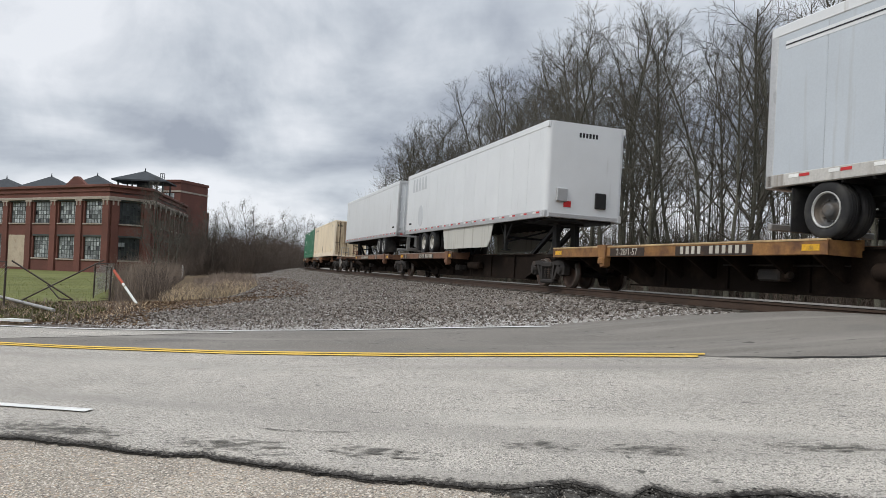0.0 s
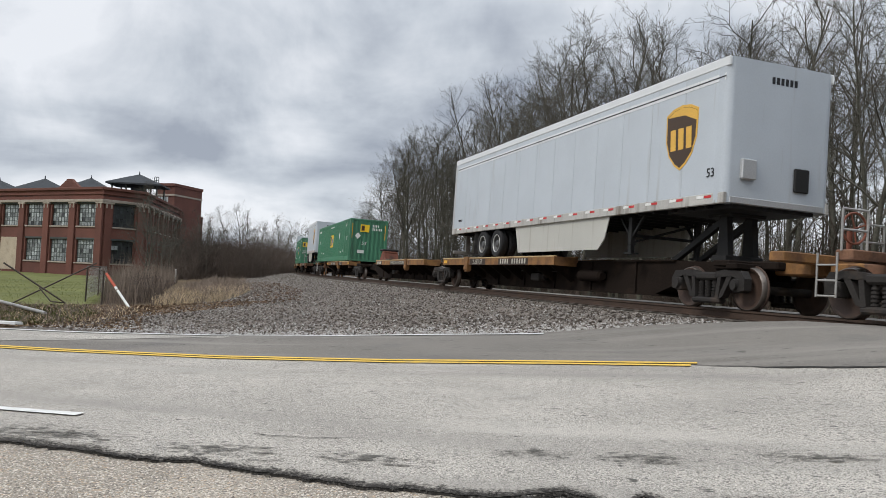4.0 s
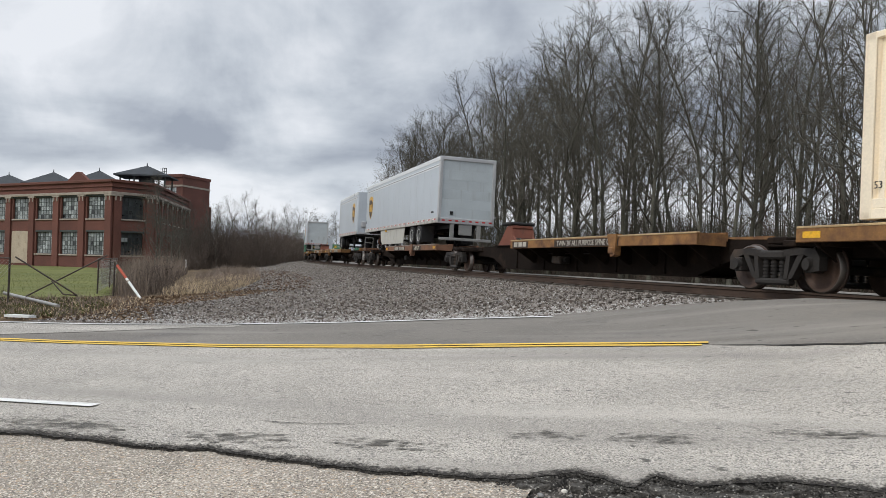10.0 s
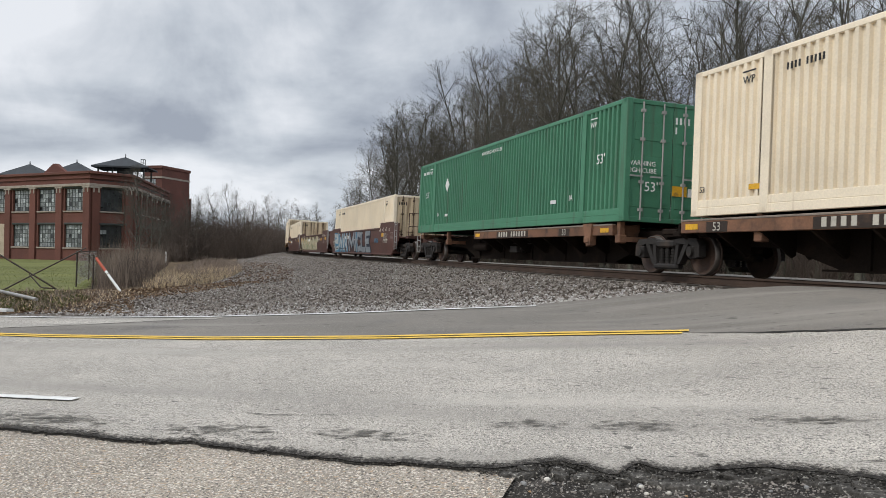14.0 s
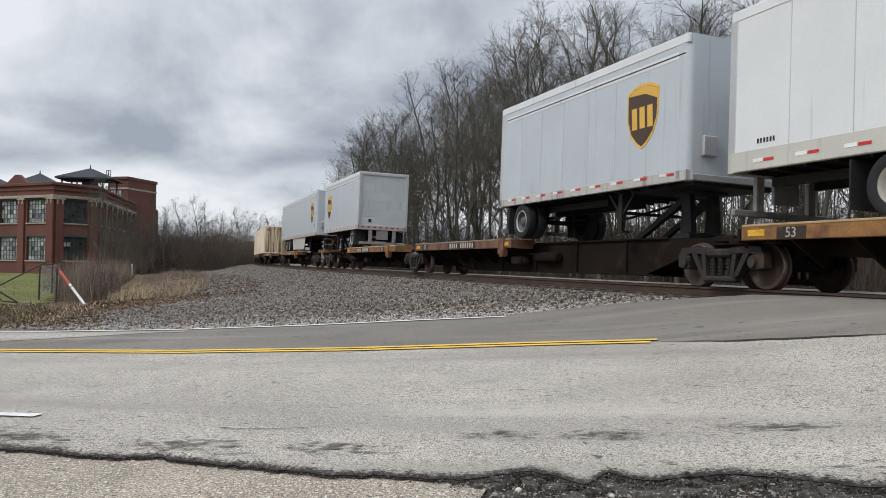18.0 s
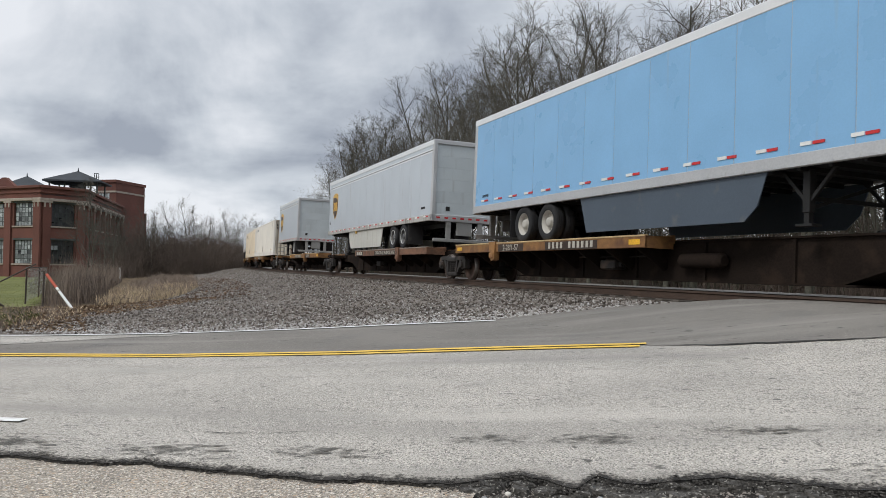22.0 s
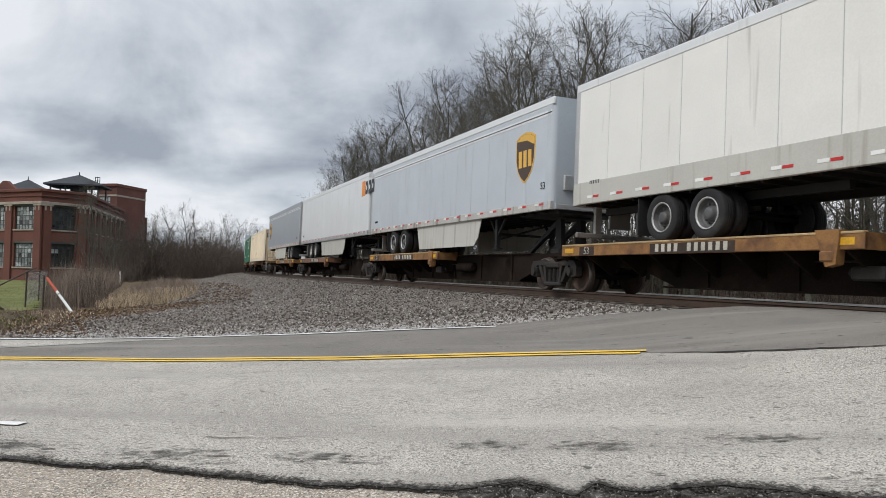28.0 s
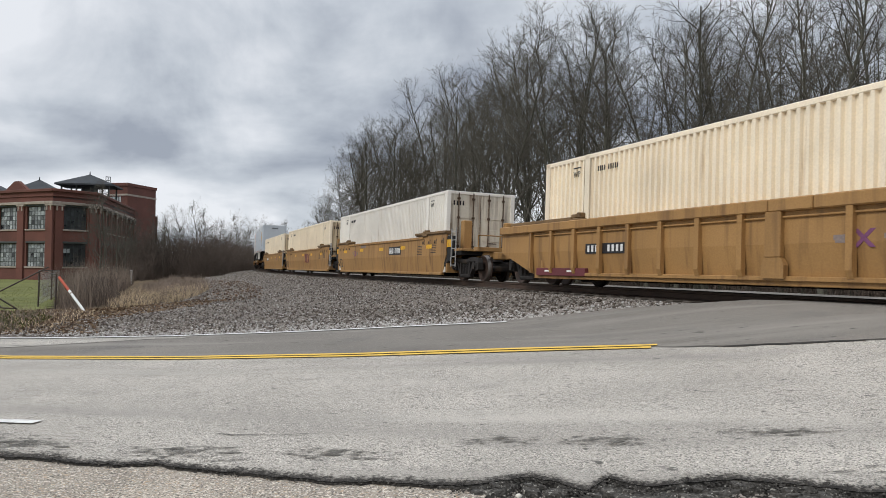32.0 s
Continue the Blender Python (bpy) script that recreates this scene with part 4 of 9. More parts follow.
def spray(ob, style, x0, x1, z0, z1):
    """Graffiti: a cloud of layered paint with rounded, outlined shapes on it, sprayed on the side wall."""
    rnd = random.Random(style)
    if style == "tag":
        for word, x, w, paint_ in (("blue", 5.7, 0.055, m_graf_cyan), ("white", -3.0, 0.05, m_stencil)):
            for i in range(4):
                c = x - i * 0.2
                scrawl(ob, [(c, 1.18), (c - 0.08, 1.42), (c - 0.14, 1.2), (c - 0.2, 1.4)], w, 1.394 + i * 0.0008, paint_)
        ring = [(4.79 + 0.22 * math.cos(k * 0.5236), 1.31 + 0.13 * math.sin(k * 0.5236)) for k in range(13)]
        for i, path in enumerate((ring, [(4.79, 1.44), (4.79, 1.18)], [(4.79, 1.31), (4.62, 1.22)], [(4.79, 1.31), (4.96, 1.22)])):
            scrawl(ob, path, 0.035, 1.394 + i * 0.0008, m_stencil)
        for i in range(4):
            part("faded_block", Geo().box(4.1 - i * 0.42, 4.38 - i * 0.42, 1.388, 1.394, 0.85, 1.1).mesh("faded_block", m_data), ob, label="faded stencil block")
        return
    if style == "silver":
        paths = (("B", 6.1, 1.25, [[(0, 0), (0, 1), (0.75, 0.95), (0.85, 0.7), (0.1, 0.55)], [(0.1, 0.55), (0.95, 0.5), (0.95, 0.12), (0, 0)]]), ("W", 4.65, 1.3, [[(0, 1), (0.25, 0), (0.5, 0.75), (0.75, 0), (1, 1)]]),
                 ("I", 4.25, 0.2, [[(0.5, 0), (0.5, 0.7)]]), ("N", 3.25, 0.85, [[(0, 0), (0, 1), (1, 0), (1, 1)]]), ("M", 0.75, 1.7, [[(0, 0), (0.08, 1), (0.5, 0.25), (0.92, 1), (1, 0)]]),
                 ("I", 0.2, 0.3, [[(0.5, 0), (0.5, 1)]]), ("C", -0.95, 0.9, [[(1, 0.9), (0.2, 1), (0, 0.5), (0.2, 0), (1, 0.1)]]), ("L", -2.1, 0.85, [[(0, 1), (0, 0), (1, 0)]]), ("E", -3.4, 0.95, [[(1, 1), (0, 1), (0, 0), (1, 0)], [(0, 0.5), (0.8, 0.5)]]))
        for i, (letter, left, wide, strokes_) in enumerate(paths):
            first = i < 4
            w = 0.24 if first else 0.30
            for k, path in enumerate(strokes_):
                pts = [(left + wide - px * wide, 0.42 + pz * 0.92) for px, pz in path]
                scrawl(ob, [(x - 0.07, z - 0.05) for x, z in pts], w + 0.20, 1.394 + k * 0.0005, m_graf_cyan if (first or i == 5) else m_graf_black)
                scrawl(ob, pts, w, 1.398 + k * 0.001 + i * 0.0002, m_graf_silver if not first else m_graf_pale)
            if first:
                scrawl(ob, [(left + wide * 0.9, 0.5), (left + wide * 0.1, 0.46)], 0.07, 1.4015, m_graf_black)
        for x0_, x1_, z0_, z1_ in ((-0.2, 1.35, 0.86, 1.12), (-1.6, -0.1, 1.28, 1.42)):
            part("bare_square", Geo().box(x0_, x1_, 1.39, 1.4035, z0_, z1_).mesh("bare_square", m_maroon), ob, label="patch left bare of graffiti")
            part("data_stencil", Geo().box(x0_ + 0.1, x1_ - 0.1, 1.39, 1.4065, (z0_ + z1_) / 2 - 0.03, (z0_ + z1_) / 2 + 0.05).mesh("data_stencil", m_stencil), ob)
        for i in range(5):
            c = -4.65 - i * 0.18
            scrawl(ob, [(c, 0.8), (c - 0.06, 1.02), (c - 0.12, 0.82)], 0.04, 1.394 + i * 0.0008, m_graf_cyan)
            c = -6.55 - i * 0.19
            scrawl(ob, [(c, 0.78), (c - 0.1, 1.24), (c - 0.05, 0.95), (c - 0.2, 0.9)], 0.045, 1.394 + i * 0.0008, m_stencil)
        return
    for i in range(6):
        c = -3.2 - i * 0.22
        scrawl(ob, [(c, 1.0), (c - 0.1, 1.34), (c - 0.06, 1.1), (c - 0.2, 1.2)], 0.05, 1.394 + i * 0.0008, m_stencil)
    mass, fills, edge = (m_graf_mass, (m_graf_cream, m_graf_green, m_graf_cream), m_graf_line) if style == "pale" else (m_graf_blue, (m_graf_silver, m_graf_pale, m_graf_pale), m_graf_line)
    a, b = -2.75, 8.4
    n = 26
    top = [(a + (b - a) * i / n, z1 - rnd.uniform(0.0, 0.16) - (0.12 if i in (0, n) else 0)) for i in range(n + 1)]
    low = [(a + (b - a) * i / n, z0 + rnd.uniform(0.0, 0.14) + (0.2 if i in (0, n) else 0)) for i in range(n + 1)]
    # split at the bend of the wall, so that the sheet follows it
    gm = Geo()
    gm.add(on_side(top, 1.394) + on_side([(x, 0.845) for x, z in top], 1.394) + on_side(low, 1.394),
           [(i, i + 1, n + 2 + i, n + 1 + i) for i in range(n)] + [(n + 1 + i, n + 2 + i, 2 * n + 3 + i, 2 * n + 2 + i) for i in range(n)])
    for ex, s in ((b, 1), (a, -1)):
        for k in range(5):
            r = rnd.uniform(0.10, 0.24)
            cx, cz = ex + s * rnd.uniform(0.0, 0.45), rnd.uniform(0.9 + r, z1 - r)
            gm.plate(on_side([(cx + r * math.cos(j * 0.5236), cz + r * math.sin(j * 0.5236)) for j in range(12)], 1.3945 + k * 0.0003))
    part("graffiti_cloud", gm.mesh("graffiti_cloud", mass), ob, label="pale layered spray paint")
    for i in range(5):
        x = a + (b - a) * (0.12 + 0.19 * i)
        part("bare_square", Geo().box(x - 0.42, x + 0.42, 1.39, 1.3962, 1.18, 1.44).mesh("bare_square", m_well_brown), ob, label="square left bare of graffiti")
    count = 9
    step = (b - a) / count
    zc, hh = (z0 + z1) / 2 - 0.02, (z1 - z0) * 0.44
    shapes = ([(-0.95, -1), (-0.3, -1), (0.0, -0.4), (0.35, -1), (0.95, -0.95), (0.7, 0.1), (0.95, 0.9), (0.1, 1), (0.0, 0.45), (-0.4, 1), (-0.95, 0.85), (-0.6, 0.0)],
              [(-0.9, -0.6), (-0.4, -1), (0.5, -1), (0.95, -0.4), (0.8, 0.1), (0.95, 0.6), (0.4, 1), (-0.5, 1), (-0.95, 0.4), (-0.7, 0.0)],
              [(-0.95, -0.95), (-0.3, -1), (-0.2, 0.2), (0.25, 0.25), (0.4, -1), (0.95, -0.9), (0.9, 0.7), (0.3, 1), (-0.5, 0.95), (-0.9, 0.5)])
    for i in range(count):
        cx, w = b - (i + 0.5) * step, step * 0.46
        kx = [(rnd.uniform(0.9, 1.08), rnd.uniform(0.9, 1.05)) for _ in range(12)]
        base = [(cx + bx * w * kx[j][0] + bz * 0.12, zc + bz * hh * kx[j][1]) for j, (bx, bz) in enumerate(shapes[i % 3])]
        out = rounded(base, 2 if style == "pale" else 1)
        inner = [(cx + (x - cx) * 0.93, zc + (z - zc) * 0.95) for x, z in out]
        core = [(cx + (x - cx) * 0.30 + 0.06, zc + 0.05 + (z - zc) * 0.32) for x, z in out]
        m = len(out)

        def ring(g, p, q, y, slot):
            v = on_side(p, y) + on_side(q, y)
            g.add(v, [(j, (j + 1) % m, (j + 1) % m + m, j + m) for j in range(m)], slot)

        g = Geo()
        ring(g, out, inner, 1.3975, 0)
        if i % 3 == 1:
            ring(g, core, [(cx + 0.06 + (x - cx - 0.06) * 0.8, z) for x, z in core], 1.3978, 0)
        lower = [(x, z) for x, z in inner if z < zc + 0.1]
        if style == "silver":
            for j in range(m):
                p0, p1 = inner[j], inner[(j + 1) % m]
                g.add(on_side([p0, p1, (cx, zc)], 1.3968), [(0, 1, 2)], 1)
            g.plate(on_side([(cx - w * 0.7, zc - hh * 0.5), (cx + w * 0.5, zc - hh * 0.62), (cx + w * 0.6, zc - hh * 0.4), (cx - w * 0.6, zc - hh * 0.3)], 1.3972), 0)
        else:
            g.plate(on_side(rounded([(cx - w * 0.5, zc - hh * 0.85), (cx + w * 0.3, zc - hh * 0.85), (cx + w * 0.55, zc - hh * 0.2), (cx, zc - hh * 0.05), (cx - w * 0.6, zc - hh * 0.3)]), 1.3965), 1)
        part("graffiti_letter", g.mesh("graffiti_letter", edge, fills[(i + 1) % 3]), ob, label="spray-painted graffiti shape")


# ---- containers ----
W2 = 1.295


def container(length, height, body, label, group, emblem=None, door=m_black, doors_rear=True, marks=m_white, stripe=False):
    """A corrugated box; its doors are at -x unless doors_rear is off, when the whole thing is built the other way round."""
    ob = thing("shipping_container" if length > 13 else "short_shipping_container", label, "container", group)
    h = length / 2
    fl = 1 if doors_rear else -1

    def zig(n_in, a, b, y_out, y_in, pitch):
        """Corrugation: points (x, y) from a to b."""
        count = max(1, round((b - a) / pitch))
        p = (b - a) / count
        pts = []
        for i in range(count):
            x = a + i * p
            pts += [(x, y_out), (x + p * 0.36, y_out), (x + p * 0.47, y_in), (x + p * 0.89, y_in)]
        pts.append((b, y_out))
        return pts

    segs = [(-h + 0.20, -6.235), (-5.925, 5.925), (6.235, h - 0.20)] if length > 13 else [(-h + 0.12, h - 0.12)]
    for k, (a, b) in enumerate(segs):
        def g_side(g):
            pts = zig(0, a, b, W2 - 0.006, W2 - 0.068, 0.192)
            g.prism([(x, y - 0.02) for x, y in pts] + pts[::-1], 0.30 if length > 13 else 0.15, height - 0.10, "z")

        for t in (0, math.pi):
            part("side_panel", shared(("side_panel", length, height, k), g_side, body), ob, turn=t)

    def g_bottom(g):
        g.box(-h, h, W2 - 0.10, W2, 0.0, 0.16, 0.01)
        if length > 13:
            g.box(-h + 0.1, h - 0.1, W2 - 0.06, W2 - 0.004, 0.16, 0.31, 0.008)

    def g_top(g):
        g.box(-h, h, W2 - 0.08, W2, height - 0.11, height, 0.015)

    def g_post(g):
        g.box(-0.105, 0.105, W2 - 0.14, W2 + 0.012, 0, height + 0.003, 0.012)
        for z in (0, height - 0.12):
            g.box(-0.09, 0.09, W2 - 0.165, W2 + 0.012, z - 0.002, z + 0.12, 0.01)

    for t in (0, math.pi):
        part("bottom_rail", shared(("bottom_rail", length), g_bottom, body), ob, turn=t)
        part("top_rail", shared(("top_rail", length, height), g_top, body), ob, turn=t)
        for x in ((h - 0.08, -h + 0.08, 6.08, -6.08) if length > 13 else (h - 0.08, -h + 0.08)):
            part("corner_post" if abs(x) > 7 or length < 13 else "lift_post", shared(("post", height), g_post, body), ob, (x, 0, 0), turn=t)

    def g_roof(g):
        g.box(-h + 0.05, h - 0.05, -W2 + 0.05, W2 - 0.05, height - 0.05, height - 0.015)
        for i in range(int(length / 0.5)):
            x = -h + 0.3 + i * 0.5
            g.box(x, x + 0.22, -W2 + 0.1, W2 - 0.1, height - 0.015, height + 0.004)

    part("roof", shared(("roof", length, height), g_roof, body), ob)

    def g_floor(g):
        g.box(-h + 0.05, h - 0.05, -W2 + 0.1, W2 - 0.1, 0.10, 0.15)
        for i in range(int(length / 0.6)):
            x = -h + 0.3 + i * 0.6
            g.box(x, x + 0.06, -W2 + 0.1, W2 - 0.1, 0.02, 0.10)

    part("underframe", shared(("container_floor", length), g_floor, m_black), ob)

    def g_front(g):
        a, b = -W2 + 0.14, W2 - 0.14
        pts = [(y, x) for y, x in zig(0, a, b, h - 0.02, h - 0.06, 0.29)]
        n = len(pts)
        v = [(x, y, z) for z in (0.12, height - 0.1) for y, x in pts]
        g.add(v, [(i, i + 1, n + i + 1, n + i) for i in range(n - 1)])
        g.add([(x - 0.02, y, z) for x, y, z in v], [(n + i, n + i + 1, i + 1, i) for i in range(n - 1)])
        g.box(h - 0.09, h - 0.005, -W2 + 0.1, W2 - 0.1, 0.0, 0.14, 0.01)
        g.box(h - 0.09, h - 0.005, -W2 + 0.1, W2 - 0.1, height - 0.12, height - 0.003, 0.01)

    end_turn = 0.0 if doors_rear else math.pi
    end_paint = {m_cream.name: m_cream_end, m_cream_pale.name: m_pale_end}.get(body.name, body)
    part("end_wall", shared(("end_wall", length, height), g_front, end_paint), ob, turn=end_turn)

    def g_door(g):
        g.box(-h + 0.02, -h + 0.06, 0.01, W2 - 0.13, 0.12, height - 0.10, 0.008)
        for i in range(3):
            z = 0.35 + i * (height - 0.6) / 2.9
            g.box(-h + 0.010, -h + 0.022, 0.10, W2 - 0.24, z, z + 0.42, 0.008)
        for z in (0.35, 1.0, 1.7, 2.4):
            g.box(-h - 0.012, -h + 0.03, W2 - 0.2, W2 - 0.08, z, z + 0.10, 0.008)

    def rod(yy):
        def build(g):
            g.tube((-h - 0.02, yy, 0.05), (-h - 0.02, yy, height - 0.06), 0.02, n=8)
            for z in (0.25, 0.9, 1.9, height - 0.3):
                g.box(-h - 0.045, -h + 0.02, yy - 0.05, yy + 0.05, z, z + 0.07)
            g.box(-h - 0.05, -h - 0.02, yy - 0.02, yy + 0.32, 1.05, 1.085)
        return build

    def mirrored(make, k):
        def build(g):
            make(g)
            g.v = [(x, y * k, z) for x, y, z in g.v]
        return build

    for mirror in (1, -1):
        d = part("door", shared(("door", length, height, mirror), mirrored(g_door, mirror), end_paint), ob, turn=end_turn)
        for yy in (0.30, 0.86):
            part("lock_rod", shared(("lock_rod", length, height, mirror, yy), mirrored(rod(yy), mirror), m_rail_white if body == m_green else m_rod_rust), d)

    def g_sill(g):
        g.box(-h, -h + 0.1, -W2 + 0.1, W2 - 0.1, 0.0, 0.12, 0.01)

    def g_header(g):
        g.box(-h, -h + 0.1, -W2 + 0.1, W2 - 0.1, height - 0.11, height - 0.002, 0.01)

    part("door_sill", shared(("door_sill", length, height), g_sill, body), ob, turn=end_turn)

    part("door_header", shared(("door_header", length, height), g_header, body), ob, turn=end_turn)
    y = W2 + 0.001
    if emblem:
        ex, ez = emblem

        def g_panel(g):
            g.box(-0.72, 0.72, W2 - 0.012, W2 + 0.002, -0.47, 0.47, 0.003)

        def g_shape(g):
            g.prism([(0.62, -0.36), (0.62, 0.36), (0.24, 0.36), (0.24, 0.18), (0.40, 0.10), (0.40, -0.10), (0.20, -0.18), (0.20, -0.36)], W2, W2 + 0.006, "y")

        def g_shape2(g):
            for x in (0.12, -0.04, -0.20):
                g.prism([(x, -0.28), (x - 0.09, -0.28), (x - 0.05, 0.20), (x + 0.04, 0.20)], W2, W2 + 0.006, "y")
            g.prism([(-0.46 + 0.14 * math.cos(i * math.pi / 6), 0.06 + 0.22 * math.sin(i * math.pi / 6)) for i in range(12)], W2, W2 + 0.0065, "y")

        late = ex < -2
        for t in (0, math.pi):
            xx = ex if t == 0 else -ex
            p = part("emblem_panel", shared("emblem_panel", g_panel, m_panel_pale if late else m_yellow_logo), ob, (xx, 0, ez), "pale yellow emblem panel" if late else "yellow emblem panel", turn=t)
            part("emblem_shape", shared("emblem_shape", g_shape, m_black_mark), p, label="black block shape")
            part("emblem_shape", shared("emblem_shape_two", g_shape2, m_blue_mark), p, label="blue block shapes")

    def g_diamond(g):
        g.prism([(0, -0.26), (0.22, 0), (0, 0.26), (-0.22, 0)], W2 - 0.01, W2 + 0.004, "y")

    def g_small(g):
        g.box(-0.16, 0.16, W2 - 0.01, W2 + 0.003, 0.0, 0.10)

    def g_line(g):
        for i in range(10):
            if i != 4:
                x = 0.42 - i * 0.085
                g.box(x - 0.017, x + 0.017, W2 - 0.01, W2 + 0.004, 0.0, 0.12)

    def g_over(g):
        g.box(-0.16, 0.16, W2 - 0.01, W2 + 0.004, 0.19, 0.215)

    def g_lozenge(g):
        g.prism([(0, -0.3), (0.22, 0), (0, 0.3), (-0.22, 0)], W2 - 0.008, W2 + 0.004, "y")

    if length > 13:
        mk = marks
        late = emblem is not None and emblem[0] < -2
        green = body == m_green
        for sg in (1, -1):
            part("lettering", text_mesh("WP", 0.2, mk), ob, (6.55 * sg if not late else 5.4 * sg, y + 0.002, 2.38), "stencilled lettering")
            part("overbar", shared(("overbar", mk.name), g_over, mk), ob, (6.55 * sg if not late else 5.4 * sg, 0, 2.40))
            if green:
                part("lettering", text_mesh("53'", 0.34, mk), ob, (6.95 * sg, y + 0.002, 1.92 if late else 1.44), "stencilled 53")
                if late:
                    part("lettering", text_mesh("TOP LIFT ONLY", 0.2, mk), ob, (5.0 * sg, y + 0.002, 0.62), "white stencilled lettering")
                else:
                    part("lettering", text_mesh("IA", 0.22, mk), ob, (5.5 * sg, y + 0.002, 0.62))
            part("small_plate", shared("small_plate", g_small, m_white if green else m_yellow_patch), ob, ((4.5 if green else 6.3) * sg, 0, 0.58 if green else 0.43))
        if not green:
            part("lettering", text_mesh("53", 0.16, mk), ob, (7.75, y + 0.002, 0.46))
        part("stencil_code", shared("stencil_code", g_line, mk), ob, (-7.0 if late else (7.15 if green else 5.2), 0, 2.42), "row of stencil bars")
        if not late:
            part("warning_diamond", shared(("warning_diamond", green), g_diamond if green else g_lozenge, m_white if green else m_placard), ob, ((4.5 if doors_rear else -3.6) if green else 0.2, 0, 1.8 if green else 0.61), "diamond-shaped placard holder")
        if green:
            part("lettering", text_mesh("WARNING HIGH CUBE", 0.17, mk), ob, (0.1, y + 0.002, 2.52))
        if green and doors_rear:
            for words, yy, zz in (("WARNING", 0.86, 1.32), ("HIGH CUBE", 0.86, 1.15)):
                part("end_lettering", text_mesh(words, 0.16, mk, 2), ob, (-h - 0.006, yy, zz), "white warning lettering on the door")
            part("door_label", Geo().box(-h - 0.004, -h + 0.012, -0.42, -0.02, 0.66, 0.9).mesh("door_label", m_yellow_patch), ob, label="yellow label on the door")
            part("door_label", Geo().box(-h - 0.004, -h + 0.012, -0.9, -0.46, 0.66, 0.86).mesh("door_label", m_white), ob, label="white label on the door")
        elif green:
            for yy in (1.16, -1.16):
                part("end_strip", Geo().box(-h - 0.004, -h + 0.03, yy - 0.05, yy + 0.05, 1.55, 2.55).mesh("end_strip", m_yellow_patch), ob, label="yellow strip beside the end wall's corner")
            part("end_placard", Geo().prism([(0.73, 1.5), (0.93, 1.72), (0.73, 1.94), (0.53, 1.72)], -h - 0.004, -h + 0.02, "x").mesh("end_placard", m_white if not late else m_deck_edge_grey), ob, label="diamond placard on the end wall")
            part("end_plate", Geo().box(-h - 0.004, -h + 0.02, 0.25, 0.7, 0.55, 0.76).mesh("end_plate", m_white), ob, label="small pale plate on the end wall")
        if green and not late:
            part("end_lettering", text_mesh("53'", 0.32, mk, 2), ob, (-h - 0.075 if doors_rear else -h - 0.005, 0.62 if doors_rear else 0.25, 0.72 if doors_rear else 1.12), "stencilled 53 on the end")

        def g_eb(g):
            for k, row in enumerate((4, 6)):
                for i in range(row):
                    y0, z0 = (1.05 if not green else (-0.05 if doors_rear else -0.25)) - i * 0.115, -k * 0.23
                    g.box(-h - 0.004, -h + 0.02, y0 - 0.06, y0 - 0.005, z0, z0 + 0.16)

        part("end_stencil_code", shared(("end_bars", length, green, doors_rear), g_eb, mk), ob, (0.02, 0, height - 0.5), "row of stencil bars on the end")
        if emblem and not late:
            def g_ep(g):
                g.box(-h - 0.008, -h + 0.012, -0.30, 0.30, 1.86, 2.36)
            part("end_emblem", shared(("end_emblem", length), g_ep, m_yellow_logo), ob, (-0.015 if doors_rear else 0.0, 0.85 if doors_rear else 0.28, 0.0 if doors_rear else 0.14), "yellow emblem panel on the end")

            def g_ef(g):
                g.box(-h - 0.012, -h, 0.02, 0.24, 1.94, 2.28)
            part("end_emblem_shape", shared(("end_emblem_shape", length), g_ef, m_brown_logo), ob, (-0.015 if doors_rear else 0.0, 0.85 if doors_rear else 0.28, 0.0 if doors_rear else 0.14))
    return ob


# ---- road trailers ----


